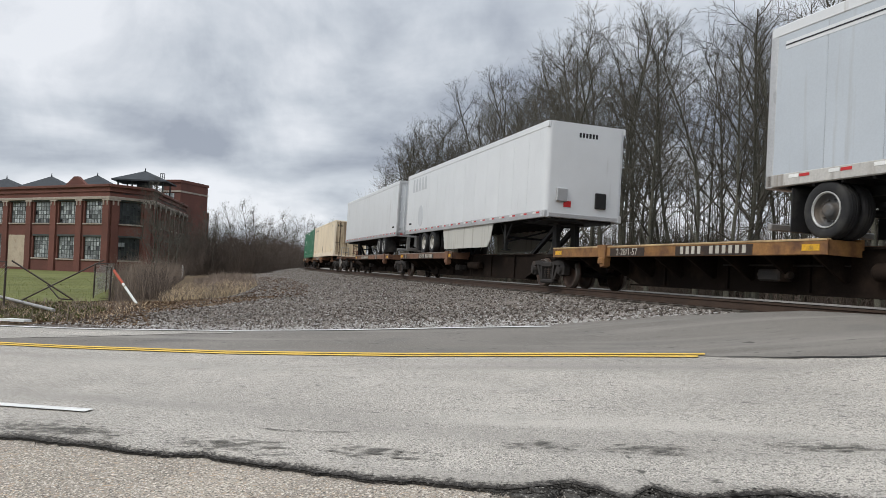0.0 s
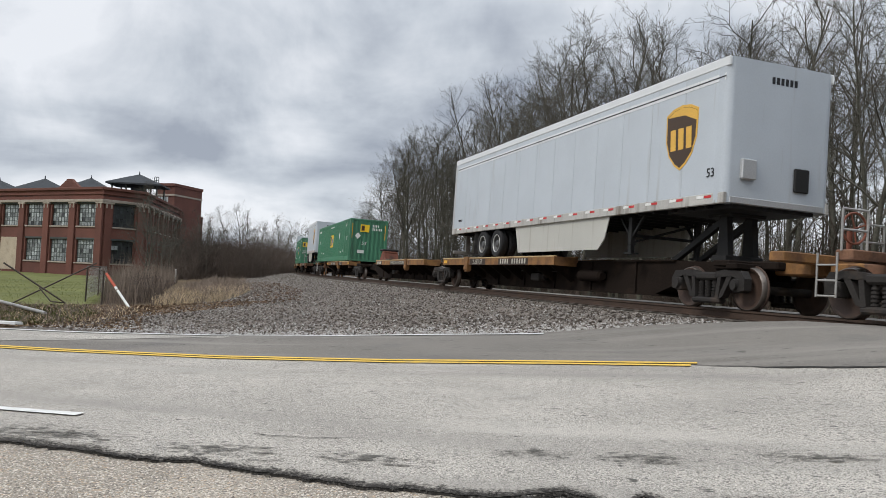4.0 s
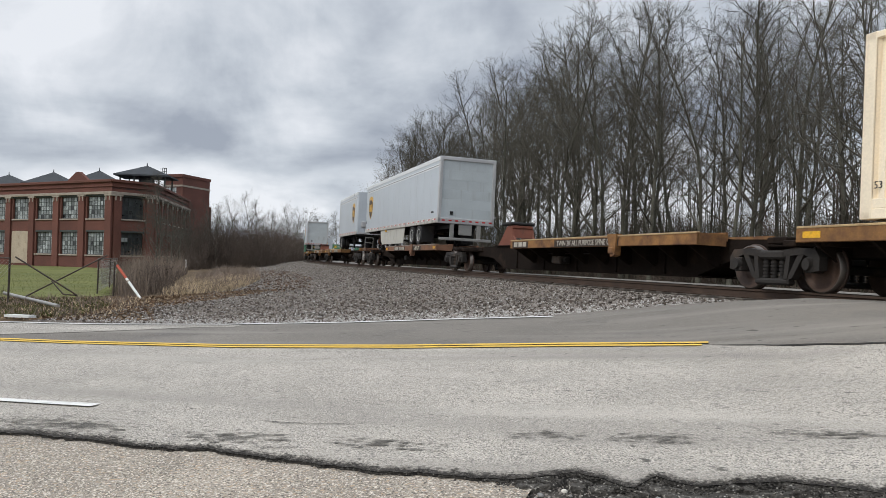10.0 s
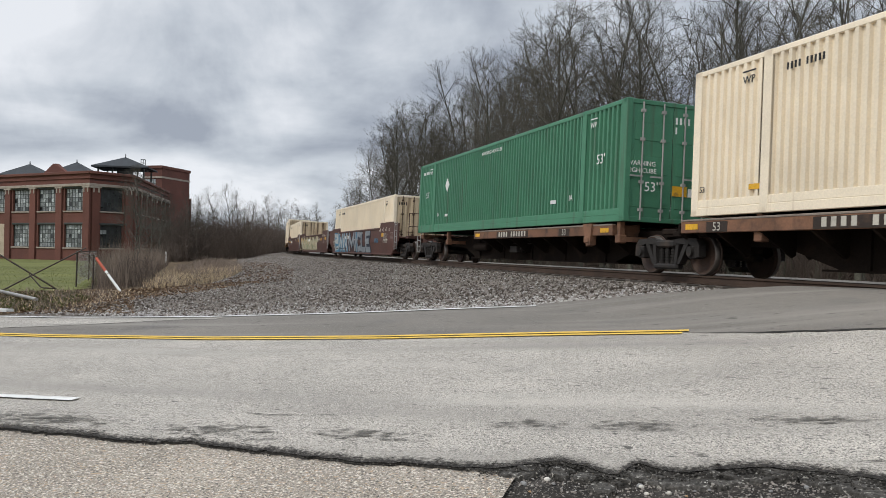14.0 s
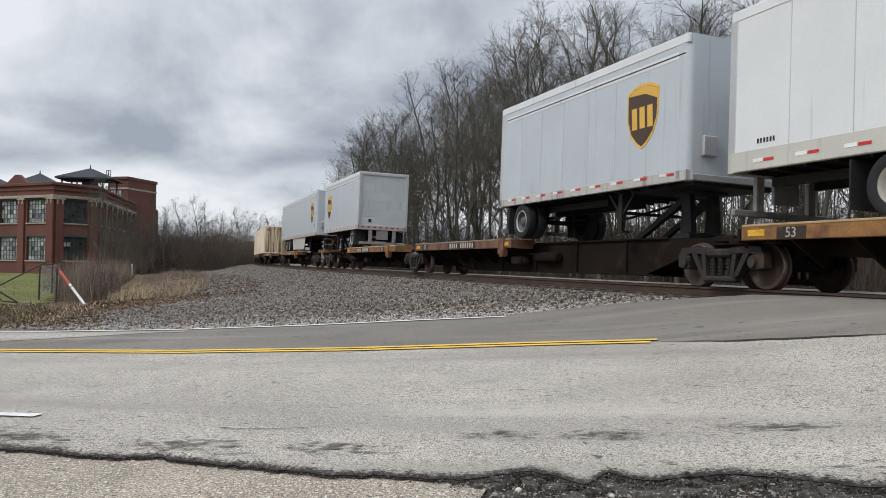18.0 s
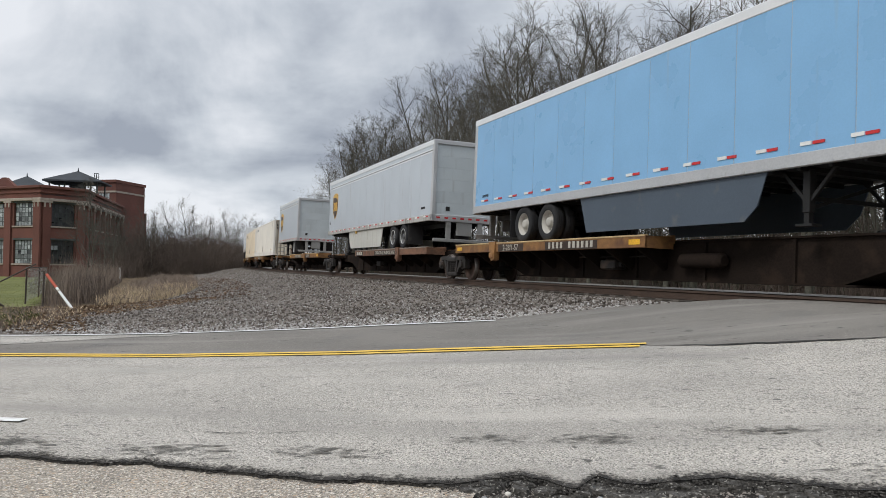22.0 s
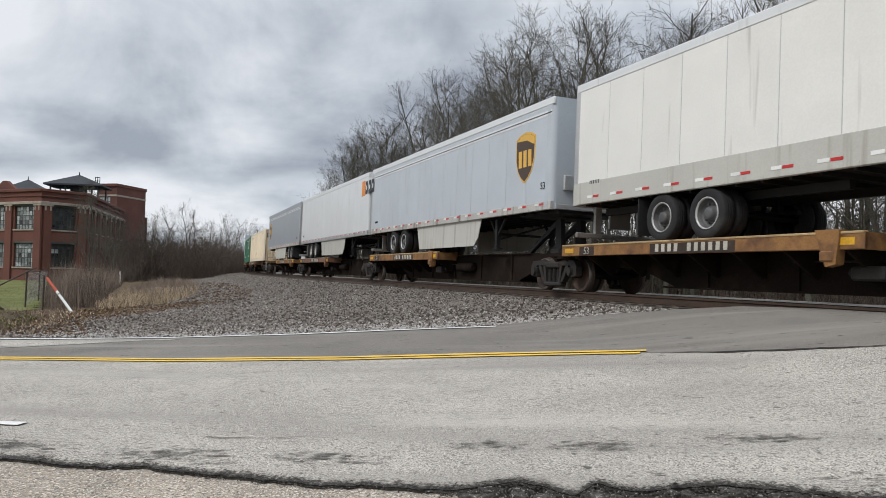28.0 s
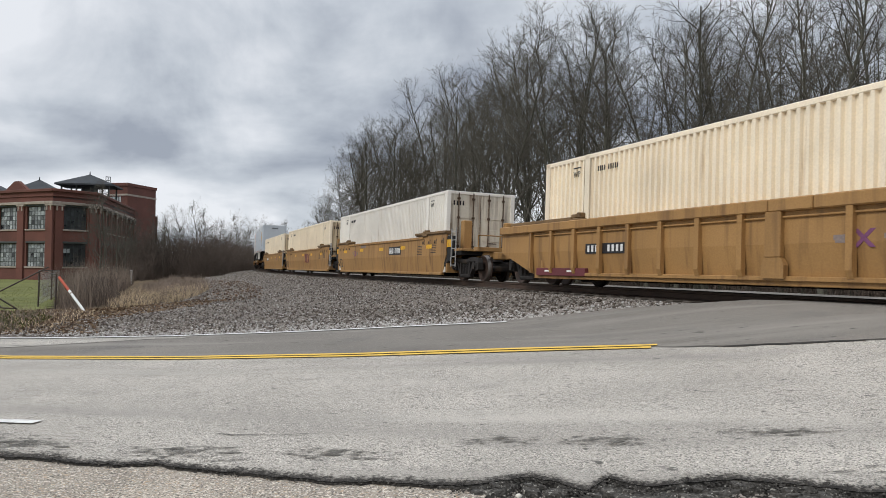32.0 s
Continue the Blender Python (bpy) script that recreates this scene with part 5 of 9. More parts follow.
def trailer(length, side, label, group, emblem="shield", skirt=m_skirt, rims=m_rim_dark, door="roll", single=False, top_line=True, red_post=False, rail_h=0.20):
    """Built nose to +x, with the rail tops at z = 0 and its tyres at deck height."""
    ob = thing("semi_trailer" if length > 12 else "short_semi_trailer", label, "trailer", group)
    h = length / 2
    zb, zt = 2.07, 4.95

    panels = max(3, round((length - 0.3) / 1.22))
    pitch = (length - 0.3) / panels

    def g_wall(g):
        g.box(-h + 0.15, h - 0.15, W2 - 0.05, W2 - 0.016, zb + 0.1, zt - 0.05)

    def g_panel(g):
        g.box(-pitch / 2 + 0.007, pitch / 2 - 0.007, W2 - 0.03, W2 - 0.009, zb + 0.16, zt - 0.12, 0.004)
        for k in range(2, 30, 3):
            z = zb + 0.2 + k * 0.085
            g.box(-pitch / 2 + 0.025, -pitch / 2 + 0.04, W2 - 0.011, W2 - 0.005, z, z + 0.015)

    for t in (0, math.pi):
        sw = part("side_wall", shared(("trailer_wall", length), g_wall, m_joint), ob, turn=t)
        for i in range(panels):
            part("panel", shared(("panel", length), g_panel, side), sw, (-h + 0.15 + (i + 0.5) * pitch, 0, 0))

    def g_brail(g):
        g.box(-h, h, W2 - 0.09, W2, zb - 0.02, zb + rail_h, 0.012)
        for i in range(int(length / 0.45)):
            x = -h + 0.25 + i * 0.45
            g.box(x - 0.015, x + 0.015, W2 - 0.004, W2 + 0.006, zb + 0.0, zb + 0.05)

    def g_trail(g):
        g.box(-h, h, W2 - 0.07, W2 + 0.004, zt - 0.20, zt, 0.02)

    def g_tline(g):
        g.box(-h + 0.1, h - 0.35, W2 - 0.01, W2 + 0.002, zt - 0.40, zt - 0.375)

    def g_tband(g):
        g.box(-h + 0.1, h - 0.35, W2 - 0.012, W2 - 0.003, zt - 0.46, zt - 0.32)

    tz = zb + (0.30 if side == m_trailer_blue else 0.11)

    def g_tape(g):
        n = int(length / 0.92)
        for i in range(n):
            x = -h + 0.35 + i * (length - 0.5) / n
            g.box(x, x + 0.22, W2 - 0.01, W2 + 0.007, tz, tz + 0.05)

    def g_tape_w(g):
        n = int(length / 0.92)
        for i in range(n):
            x = -h + 0.59 + i * (length - 0.5) / n
            g.box(x, x + 0.22, W2 - 0.01, W2 + 0.006, tz, tz + 0.06)

    for t in (0, math.pi):
        r = part("bottom_rail", shared(("trailer_brail", length, rail_h), g_brail, (m_trailer_rail if side in (m_trailer_grey, m_trailer_dark) else m_alu) if rail_h < 0.3 else m_skirt), ob, label="riveted aluminium bottom rail", turn=t)
        part("red_tape", shared(("red_tape", length, tz), g_tape, m_red), r, label="red reflective dashes")
        part("white_tape", shared(("white_tape", length, tz), g_tape_w, m_white), r)
        part("top_rail", shared(("trailer_trail", length), g_trail, m_trailer_white if side != m_trailer_dark else m_trailer_dark), ob, turn=t)
        if top_line:
            ps = part("pinstripe", shared(("pinstripe", length), g_tline, m_black_mark), ob, turn=t)
            part("white_band", shared(("white_band", length), g_tband, m_trailer_white), ps, label="white band round the pinstripe")

    def g_roof(g):
        g.box(-h + 0.04, h - 0.06, -W2 + 0.04, W2 - 0.04, zt - 0.03, zt + 0.012, 0.01)
        for i in range(int(length / 0.61)):
            x = -h + 0.3 + i * 0.61
            g.box(x, x + 0.03, -W2 + 0.06, W2 - 0.06, zt + 0.01, zt + 0.02)

    part("roof", shared(("trailer_roof", length), g_roof, m_trailer_white), ob)

    def g_nose(g):
        r, pts = 0.16, []
        for i in range(7):
            a = math.pi / 2 * i / 6
            pts.append((h - r + r * math.cos(a), W2 - r + r * math.sin(a)))
        outline = [(h - 0.3, W2)] + pts[::-1] + [(x, -y) for x, y in pts] + [(h - 0.3, -W2)]
        g.prism(outline[::-1], zb + 0.0, zt - 0.004, "z")

    part("nose", shared(("trailer_nose", length), g_nose, m_trailer_grey if side in (m_trailer_grey, m_trailer_dark) else side), ob)

    nose_bits = (("connector_box", lambda g: g.box(h, h + 0.09, -0.95, -0.60, 2.55, 2.95, 0.02)), ("connector_box", lambda g: g.box(h, h + 0.06, 0.35, 0.72, 2.42, 2.9, 0.02)),
                 ("nose_rail", lambda g: g.box(h - 0.02, h + 0.012, -W2 + 0.15, W2 - 0.15, zb, zb + 0.13, 0.01)), ("nose_mark", lambda g: [g.box(h, h + 0.006, 0.28 - i * 0.11, 0.35 - i * 0.11, zt - 0.42, zt - 0.28) for i in range(6)]))
    for i, (nm, mk) in enumerate(nose_bits):
        part(nm, shared((nm, i, length), mk, (m_alu, m_black, m_alu, m_black_mark)[i]), ob)

    # rear frame and door
    def g_frame(g):
        for y in (-W2, W2 - 0.14):
            g.box(-h - 0.02, -h + 0.16, y, y + 0.14, zb, zt + 0.004, 0.015)
        g.box(-h - 0.02, -h + 0.16, -W2 + 0.1, W2 - 0.1, zt - 0.16, zt + 0.004, 0.015)
        g.box(-h - 0.02, -h + 0.16, -W2, W2, zb - 0.04, zb + 0.20, 0.015)

    part("rear_frame", shared(("rear_frame", length), g_frame, m_alu), ob)

    def g_roll(g):
        g.box(-h + 0.07, -h + 0.10, -W2 + 0.1, W2 - 0.1, zb + 0.15, zt - 0.1)

    def g_slat(g):
        g.box(-h + 0.03, -h + 0.075, -W2 + 0.14, W2 - 0.14, 0.001, (zt - zb - 0.36) / 6 - 0.001, 0.003)

    def g_latch(g):
        g.box(-h + 0.0, -h + 0.04, 0.6, 0.75, zb + 0.35, zb + 0.5, 0.01)

    def g_swing(g):
        for y0, y1 in ((-W2 + 0.14, -0.01), (0.01, W2 - 0.14)):
            g.box(-h + 0.01, -h + 0.07, y0, y1, zb + 0.21, zt - 0.17, 0.01)
        for y in (-0.95, -0.3, 0.3, 0.95):
            g.tube((-h - 0.03, y, zb + 0.1), (-h - 0.03, y, zt - 0.14), 0.018, n=8)
        for y in (-0.3, 0.3):
            g.box(-h - 0.06, -h, y - 0.28, y + 0.05, zb + 0.85, zb + 0.9)
        for y in (-W2 + 0.2, W2 - 0.2):
            for z in (zb + 0.4, zb + 1.2, zb + 2.0):
                g.box(-h - 0.03, -h + 0.02, y - 0.1, y + 0.1, z, z + 0.08)

    rd = part("rear_door", shared(("rear_" + door, length), g_roll if door == "roll" else g_swing, m_door_grey if side != m_trailer_white else m_trailer_white), ob, label="closed rear door")
    if door == "roll":
        for i in range(6):
            part("door_slat", shared(("door_slat", length), g_slat, m_door_grey if side != m_trailer_white else m_trailer_white), rd, (0, 0, zb + 0.20 + i * (zt - zb - 0.36) / 6))
        part("latch", shared(("latch", length), g_latch, m_black), rd)

    def g_rtape(g):
        for i in range(8):
            g.box(-h - 0.028, -h - 0.018, -W2 + 0.1 + i * 0.31, -W2 + 0.24 + i * 0.31, zb + 0.06, zb + 0.12)

    part("rear_tape", shared(("rear_tape", length), g_rtape, m_red), ob)

    def g_bumper(g):
        g.box(-h - 0.02, -h + 0.08, -1.2, 1.2, 1.30, 1.42, 0.015)
        for y in (-0.62, 0.62):
            g.box(-h + 0.0, -h + 0.1, y - 0.09, y + 0.09, 1.40, zb, 0.01)
        g.box(-h + 0.02, -h + 0.1, -0.3, 0.3, 1.55, zb, 0.01)

    part("rear_bumper", shared(("rear_bumper", length), g_bumper, m_bumper), ob, label="rear impact guard")

    # floor, crossmembers, bogie
    def g_floor(g):
        g.box(-h + 0.1, h - 0.1, -W2 + 0.08, W2 - 0.08, zb + 0.02, zb + 0.09)
        for i in range(int(length / 0.6)):
            x = -h + 0.4 + i * 0.6
            g.box(x, x + 0.05, -W2 + 0.1, W2 - 0.1, zb - 0.06, zb + 0.02)
        for y in (-0.5, 0.5):
            g.box(-h + 0.3, -h + min(7.0, length * 0.55), y - 0.06, y + 0.06, zb - 0.22, zb - 0.06)
        g.box(h - 2.2, h - 0.1, -1.0, 1.0, zb - 0.08, zb)

    part("underframe", shared(("trailer_floor", length), g_floor, m_black), ob)
    axles = (-h + 1.35,) if single else (-h + 3.25, -h + 4.55)

    def g_axle(g):
        g.tube((0, -1.15, 0), (0, 1.15, 0), 0.065, n=10)
        for y in (-0.5, 0.5):
            g.box(-0.5, 0.5, y - 0.05, y + 0.05, 0.05, 0.13, 0.01)
            g.box(-0.08, 0.08, y - 0.08, y + 0.08, 0.1, 0.42, 0.01)
            g.prism([(-0.5, 0.1), (-0.4, 0.1), (-0.3, 0.5), (-0.5, 0.5)], y - 0.05, y + 0.05)

    def g_tyre(g):
        g.lathe([(0.11, 0.30), (0.13, 0.34), (0.135, 0.42), (0.12, 0.462), (0.10, 0.475), (-0.10, 0.475), (-0.12, 0.462), (-0.135, 0.42), (-0.13, 0.34), (-0.11, 0.30)], 0, 28)
        for y in (-0.05, 0.0, 0.05):
            g.lathe([(y - 0.01, 0.4755), (y - 0.01, 0.479), (y + 0.01, 0.479), (y + 0.01, 0.4755)], 0, 28)

    def g_rim(g):
        g.lathe([(0.105, 0.305), (0.10, 0.28), (0.02, 0.26), (-0.02, 0.22), (-0.01, 0.15), (0.06, 0.12), (0.09, 0.11), (0.10, 0.06), (0.10, 0.0)], 0, 24)
        for i in range(10):
            a = 2 * math.pi * i / 10
            g.tube((0.185 * math.cos(a), -0.02, 0.185 * math.sin(a)), (0.185 * math.cos(a), 0.03, 0.185 * math.sin(a)), 0.014, n=6)

    def g_lip(g):
        g.lathe([(0.09, 0.30), (0.125, 0.305), (0.128, 0.285), (0.10, 0.272)], 0, 24)

    for x in axles:
        ax = part("axle", shared("trailer_axle", g_axle, m_black), ob, (x, 0, 1.60))
        for y, t in ((1.12, 0), (0.81, 0), (-1.12, math.pi), (-0.81, math.pi)):
            ty = part("tyre", shared("tyre", g_tyre, m_tyre), ax, (0, y, -0.02), "worn black rubber tyre", turn=t)
            if abs(y) > 1:
                ty_rim = new("rim", shared("rim", g_rim, rims))
                ty_rim.parent = ax
                ty_rim.location, ty_rim.rotation_euler = (0, y, -0.02), (0, 0, t)
                if rims == m_rim_dark:
                    part("rim_lip", shared("rim_lip", g_lip, m_rim_lip), ax, (0, y, -0.02), "bright worn rim edge", turn=t)

    def g_flap(g):
        g.box(-0.012, 0.012, -0.3, 0.3, 1.25, 2.0)

    for y in (-0.97, 0.97):
        part("mudflap", shared("mudflap", g_flap, m_tyre), ob, (axles[0] - 0.72, y, 0), "black rubber mudflap")
    # landing gear
    lx = h - 3.7 if not single else h - 2.6

    def g_leg(g):
        g.box(-0.07, 0.07, 0.86, 1.0, 1.35, zb - 0.02, 0.01)
        g.box(-0.05, 0.05, 0.88, 0.98, 1.16, 1.4)
        g.box(-0.16, 0.16, 0.82, 1.04, 1.13, 1.17)
        g.prism([(-0.55, zb - 0.03), (-0.47, zb - 0.03), (0.02, 1.52), (-0.04, 1.5)], 0.90, 0.96)
        g.prism([(0.55, zb - 0.03), (0.47, zb - 0.03), (-0.02, 1.52), (0.04, 1.5)], 0.90, 0.96)

    def g_cross(g):
        g.box(-0.03, 0.03, -0.9, 0.9, 1.55, 1.62)
        g.prism([(-0.9, 1.45), (-0.82, 1.42), (0.9, 1.95), (0.86, 2.0)], -0.02, 0.02, "x")
        g.tube((0.0, 0.9, 1.75), (0.0, 1.2, 1.75), 0.015, n=6)

    for t in (0, math.pi):
        part("landing_leg", shared("landing_leg", g_leg, m_black), ob, (lx, 0, 0), "retracted landing-gear leg", turn=t)
    part("landing_brace", shared("landing_brace", g_cross, m_black), ob, (lx, 0, 0))
    if skirt:
        x0, x1 = (-h + 6.3, h - 4.3) if length > 12 else (-h + 2.3, h - 3.0)

        def g_skirt(s):
            def build(g):
                y0, y1 = s * (W2 - 0.10), s * (W2 - 0.075)
                g.prism([(x0 + 0.05, 1.24), (x1 - 0.5, 1.24), (x1 - 0.2, 1.5), (x1, zb - 0.01), (x0 - 0.25, zb - 0.01)], y0, y1)
            return build

        def g_seam(g):
            g.box(-0.012, 0.012, W2 - 0.076, W2 - 0.066, 1.3, zb - 0.1)

        for s in (1, -1):
            sk = part("side_skirt", shared(("side_skirt", length, s), g_skirt(s), skirt), ob, label="side skirt panel")
            for i in range(4 if length > 12 and s == 1 else 0):
                part("seam", shared("skirt_seam", g_seam, skirt), sk, (x0 + 0.9 + i * (x1 - x0 - 1.8) / 3, 0, 0))
        if skirt == m_skirt and length > 12:
            def g_lamp(g):
                g.box(-0.07, 0.07, W2 - 0.07, W2 + 0.01, 1.93, 2.04, 0.01)
            part("side_marker", shared("side_marker", g_lamp, m_gold_logo), ob, ((x0 + x1) / 2 + 1.2, 0, 0), "amber side marker lamp")
    # emblem and lettering, on both sides near the nose
    ex = h - 1.45

    def shield(g, k):
        pts = [(-0.55, 0.55), (-0.3, 0.66), (0.0, 0.70), (0.3, 0.66), (0.55, 0.55), (0.53, -0.05), (0.40, -0.38), (0.18, -0.60), (0.0, -0.70), (-0.18, -0.60), (-0.40, -0.38), (-0.53, -0.05)]
        return [(x * k, z * k) for x, z in pts[::-1]]

    def g_sh_gold(g):
        g.prism(shield(g, 1.0), W2 - 0.01, W2 + 0.002)

    def g_sh_brown(g):
        g.prism(shield(g, 0.92), W2, W2 + 0.005)

    def g_sh_top(g):
        g.prism([(-0.505, 0.30), (-0.1, 0.46), (0.50, 0.49), (0.27, 0.60), (0.0, 0.64), (-0.27, 0.60), (-0.505, 0.50)], W2 + 0.004, W2 + 0.008)

    def g_sh_bars(g):
        y0, y1 = W2 + 0.004, W2 + 0.009

        for x in (0.27, 0.0, -0.27):
            g.prism([(x + 0.10, 0.20), (x + 0.07, -0.26), (x - 0.11, -0.26), (x - 0.08, 0.20)], y0, y1)

    if emblem == "shield":
        for t in (0, math.pi):
            sh = part("emblem_shield", shared("shield_gold", g_sh_gold, m_gold_logo), ob, (ex, 0, 3.55), "gold and dark brown shield emblem", turn=t)
            part("shield_field", shared("shield_brown", g_sh_brown, m_brown_logo), sh)
            part("shield_cap", shared("shield_top", g_sh_top, m_gold_logo), sh)
            part("shield_mark", shared("shield_mark", g_sh_bars, m_gold_logo), sh)
        if length > 12:
            part("lettering", text_mesh("53", 0.26, m_black_mark), ob, (h - 0.42, W2 + 0.001, 2.6), "black 53")
            part("lettering", text_mesh("53", 0.26, m_black_mark), ob, (h - 0.42, -W2 - 0.001, 2.6), turn=math.pi)
    elif emblem == "orange":
        def g_o(g):
            g.box(-0.25, 0.25, W2 - 0.01, W2 + 0.004, -0.35, 0.35)

        def g_k(g):
            for i in range(3):
                x = -0.55 - i * 0.52
                g.prism([(x - 0.2, -0.3), (x + 0.2, -0.3), (x + 0.2, 0.3), (x - 0.14, 0.3), (x - 0.22, 0.1)], W2 - 0.01, W2 + 0.004)
                g.box(x - 0.06, x + 0.08, W2, W2 + 0.006, -0.1, 0.1, slot=1)

        for t in (0, math.pi):
            s = 1 if t == 0 else 1
            o = part("emblem_block", shared("orange_block", g_o, m_orange_mark), ob, (h - 0.9 if t else h - 2.6, 0, 4.25), "orange emblem block", turn=t)
            part("emblem_shapes", shared("dark_blocks", g_k, m_black_mark, m_trailer_white), o, label="dark emblem shapes", at=(1.9, 0, 0) if t == 0 else (0, 0, 0))
    elif emblem == "grey":
        def g_gb(g):
            for i in range(5):
                x = 1.0 - i * 0.5
                g.prism([(x - 0.18, -0.3), (x + 0.18, -0.3), (x + 0.12, 0.3), (x - 0.12, 0.3)], W2 - 0.01, W2 + 0.003)

        def g_gc(g):
            pts = [(0.4 * math.cos(a * math.pi / 8), 0.5 * math.sin(a * math.pi / 8)) for a in range(16)]
            g.prism(pts, W2 - 0.01, W2 + 0.003)

        for t in (0, math.pi):
            xx = -h + 2.2
            part("emblem_shapes", shared("grey_blocks", g_gb, m_faded), ob, (xx, 0, 4.35), "faded grey emblem shapes", turn=t)
            part("emblem_disc", shared("grey_disc", g_gc, m_faded), ob, (xx + 0.4, 0, 2.85), "faded grey emblem disc", turn=t)
        part("lettering", text_mesh("53", 0.3, m_black_mark), ob, (-h + 0.6, W2 + 0.001, 2.6))
        part("red_placard", Geo().box(h - 0.004, h + 0.01, -0.68, -0.44, 2.40, 2.58).mesh("red_placard", m_red), ob, label="small red placard on the nose")
    elif emblem == "small":
        def g_sw(g):
            g.prism([(-0.36, 0.42), (0.30, 0.42), (0.36, 0.72), (-0.10, 0.72), (-0.42, 0.80)], W2 - 0.01, W2 + 0.004)

        def g_word(g):
            for i in range(6):
                g.box(0.22 - i * 0.14 - 0.05, 0.22 - i * 0.14 + 0.05, W2 - 0.01, W2 + 0.004, 0.08 + 0.05 * (i % 2), 0.33)

        for t in (0, math.pi):
            fl = part("emblem_flash", shared("emblem_flash", g_sw, m_orange_mark), ob, (h - 1.95, 0, 3.88), "orange emblem block", turn=t)
            part("emblem_bars", shared("emblem_bars", g_word, m_black_mark), fl, label="row of dark bars")
            part("lettering", text_mesh("53", 0.24, m_black_mark), ob, (h - 0.55, (W2 + 0.001) * (1 if t == 0 else -1), 2.85), "black 53", turn=t)
    elif emblem == "53":
        for t in (0, math.pi):
            part("lettering", text_mesh("53", 0.34, m_black_mark), ob, (h - 0.8, (W2 + 0.001) * (1 if t == 0 else -1), 2.6), "black 53", turn=t)

    def g_bits(g):
        for i in range(6):
            g.box(0.2 - i * 0.07 - 0.02, 0.2 - i * 0.07 + 0.012, W2 - 0.01, W2 + 0.003, 0, 0.08)

    for t in (0, math.pi) if length > 12 else ():
        part("stencil_code", shared("trailer_code", g_bits, m_black_mark), ob, (-h + 0.9, 0, 2.5), turn=t)
    if red_post:
        def g_rp(g):
            g.box(-h + 0.16, -h + 0.36, W2 - 0.02, W2 + 0.004, zb + 0.2, zt - 0.02)
        for t in (0, math.pi):
            part("red_band", shared("red_band", g_rp, m_red), ob, label="red band on the end post", turn=t)
    return ob

# ---- the lie of the land: it rises to the track, which stands about a metre above the road ----
RISE_D = [-400, -60, -14, -9, -6.6, -4.2, -1.75, 1.75, 2.5, 3.3, 4.9, 6.3, 8.2, 10.4, 12.8, 16, 22, 40, 400]
RISE_Z = [-0.6, -0.1, 0.2, 0.55, 0.87, 0.87, 0.88, 0.88, 0.80, 0.70, 0.53, 0.42, 0.26, 0.11, 0.0, -0.1, -0.15, -0.2, -0.4]
ROAD_D = [-400, -12, -4, -2.2, 0, 1.7, 2.5, 3.3, 4.9, 6.3, 8.2, 10.4, 12.8, 16, 22, 40, 400]
ROAD_Z = [-0.6, 0.0, 0.8, 1.0, 1.03, 1.04, 0.96, 0.84, 0.56, 0.45, 0.29, 0.14, 0.03, -0.07, -0.12, -0.17, -0.37]


def ground_z(x, y, road=False):
    x, y = np.asarray(x, float), np.asarray(y, float)
    best, idx = np.full(x.shape, 1e9), np.zeros(x.shape, int)
    for i in range(0, len(_s), 3):
        d = (x - _px[i]) ** 2 + (y - _py[i]) ** 2
        nearer = d < best
        best, idx = np.where(nearer, d, best), np.where(nearer, i, idx)
    off = -np.sin(_h[idx]) * (x - _px[idx]) + np.cos(_h[idx]) * (y - _py[idx])
    return np.interp(off, ROAD_D, ROAD_Z) if road else np.interp(off, RISE_D, RISE_Z)

# ---- ground, road, gravel ----
m_ground = mat("leaf_litter_and_soil", (0.15, 0.108, 0.068), 0.95, var=0.35, scale=0.5, fine=9.0, bump=0.6, rnd=0, dirt=(0.125, 0.105, 0.055), dirt_amt=0.3, world_space=True, depth=0.06, spec=0.1)
m_lawn = mat("mown_lawn", (0.155, 0.162, 0.058), 0.95, var=0.22, scale=0.25, fine=6.0, bump=0.5, rnd=0, dirt=(0.16, 0.18, 0.07), dirt_amt=0.4, world_space=True, depth=0.05, spec=0.1)
m_gravel = mat("grey_ballast_gravel", (0.165, 0.137, 0.112), 0.92, var=0.5, scale=0.5, fine=13.0, bump=1.0, rnd=0, dirt=(0.12, 0.09, 0.065), dirt_amt=0.45, world_space=True, depth=0.06, spec=0.2, speckle=((11.0, 0.54, 0.66, (0.055, 0.05, 0.045)), (15.0, 0.58, 0.68, (0.42, 0.40, 0.37))))
m_stone = mat("gravel_stone", (0.265, 0.235, 0.205), 0.85, var=0.3, scale=6.0, fine=40.0, bump=0.3, rnd=0.0, world_space=True)
m_stone_pale = mat("pale_gravel_stone", (0.46, 0.44, 0.41), 0.85, var=0.25, scale=6.0, fine=40.0, bump=0.3, rnd=0.0, world_space=True)
ROAD_TURN = -11.3
m_asphalt = mat("weathered_pale_asphalt", (0.535, 0.492, 0.43), 0.9, var=0.17, scale=0.7, fine=75.0, bump=0.8, rnd=0, dirt=(0.26, 0.243, 0.22), dirt_amt=0.2, world_space=True, depth=0.02, spec=0.12,
                speckle=((62.0, 0.53, 0.64, (0.17, 0.158, 0.14)), (110.0, 0.55, 0.66, (0.12, 0.112, 0.10)), (80.0, 0.56, 0.66, (0.74, 0.69, 0.61)), (24.0, 0.60, 0.70, (0.24, 0.222, 0.197))),
                bands=((ROAD_TURN, 0.12, 1.1, 0.50, 0.80, (0.31, 0.288, 0.256)), (ROAD_TURN, 9.0, 16.0, 0.66, 0.72, (0.13, 0.122, 0.108)), (ROAD_TURN, 0.10, 0.8, 0.60, 0.85, (0.55, 0.51, 0.45))))
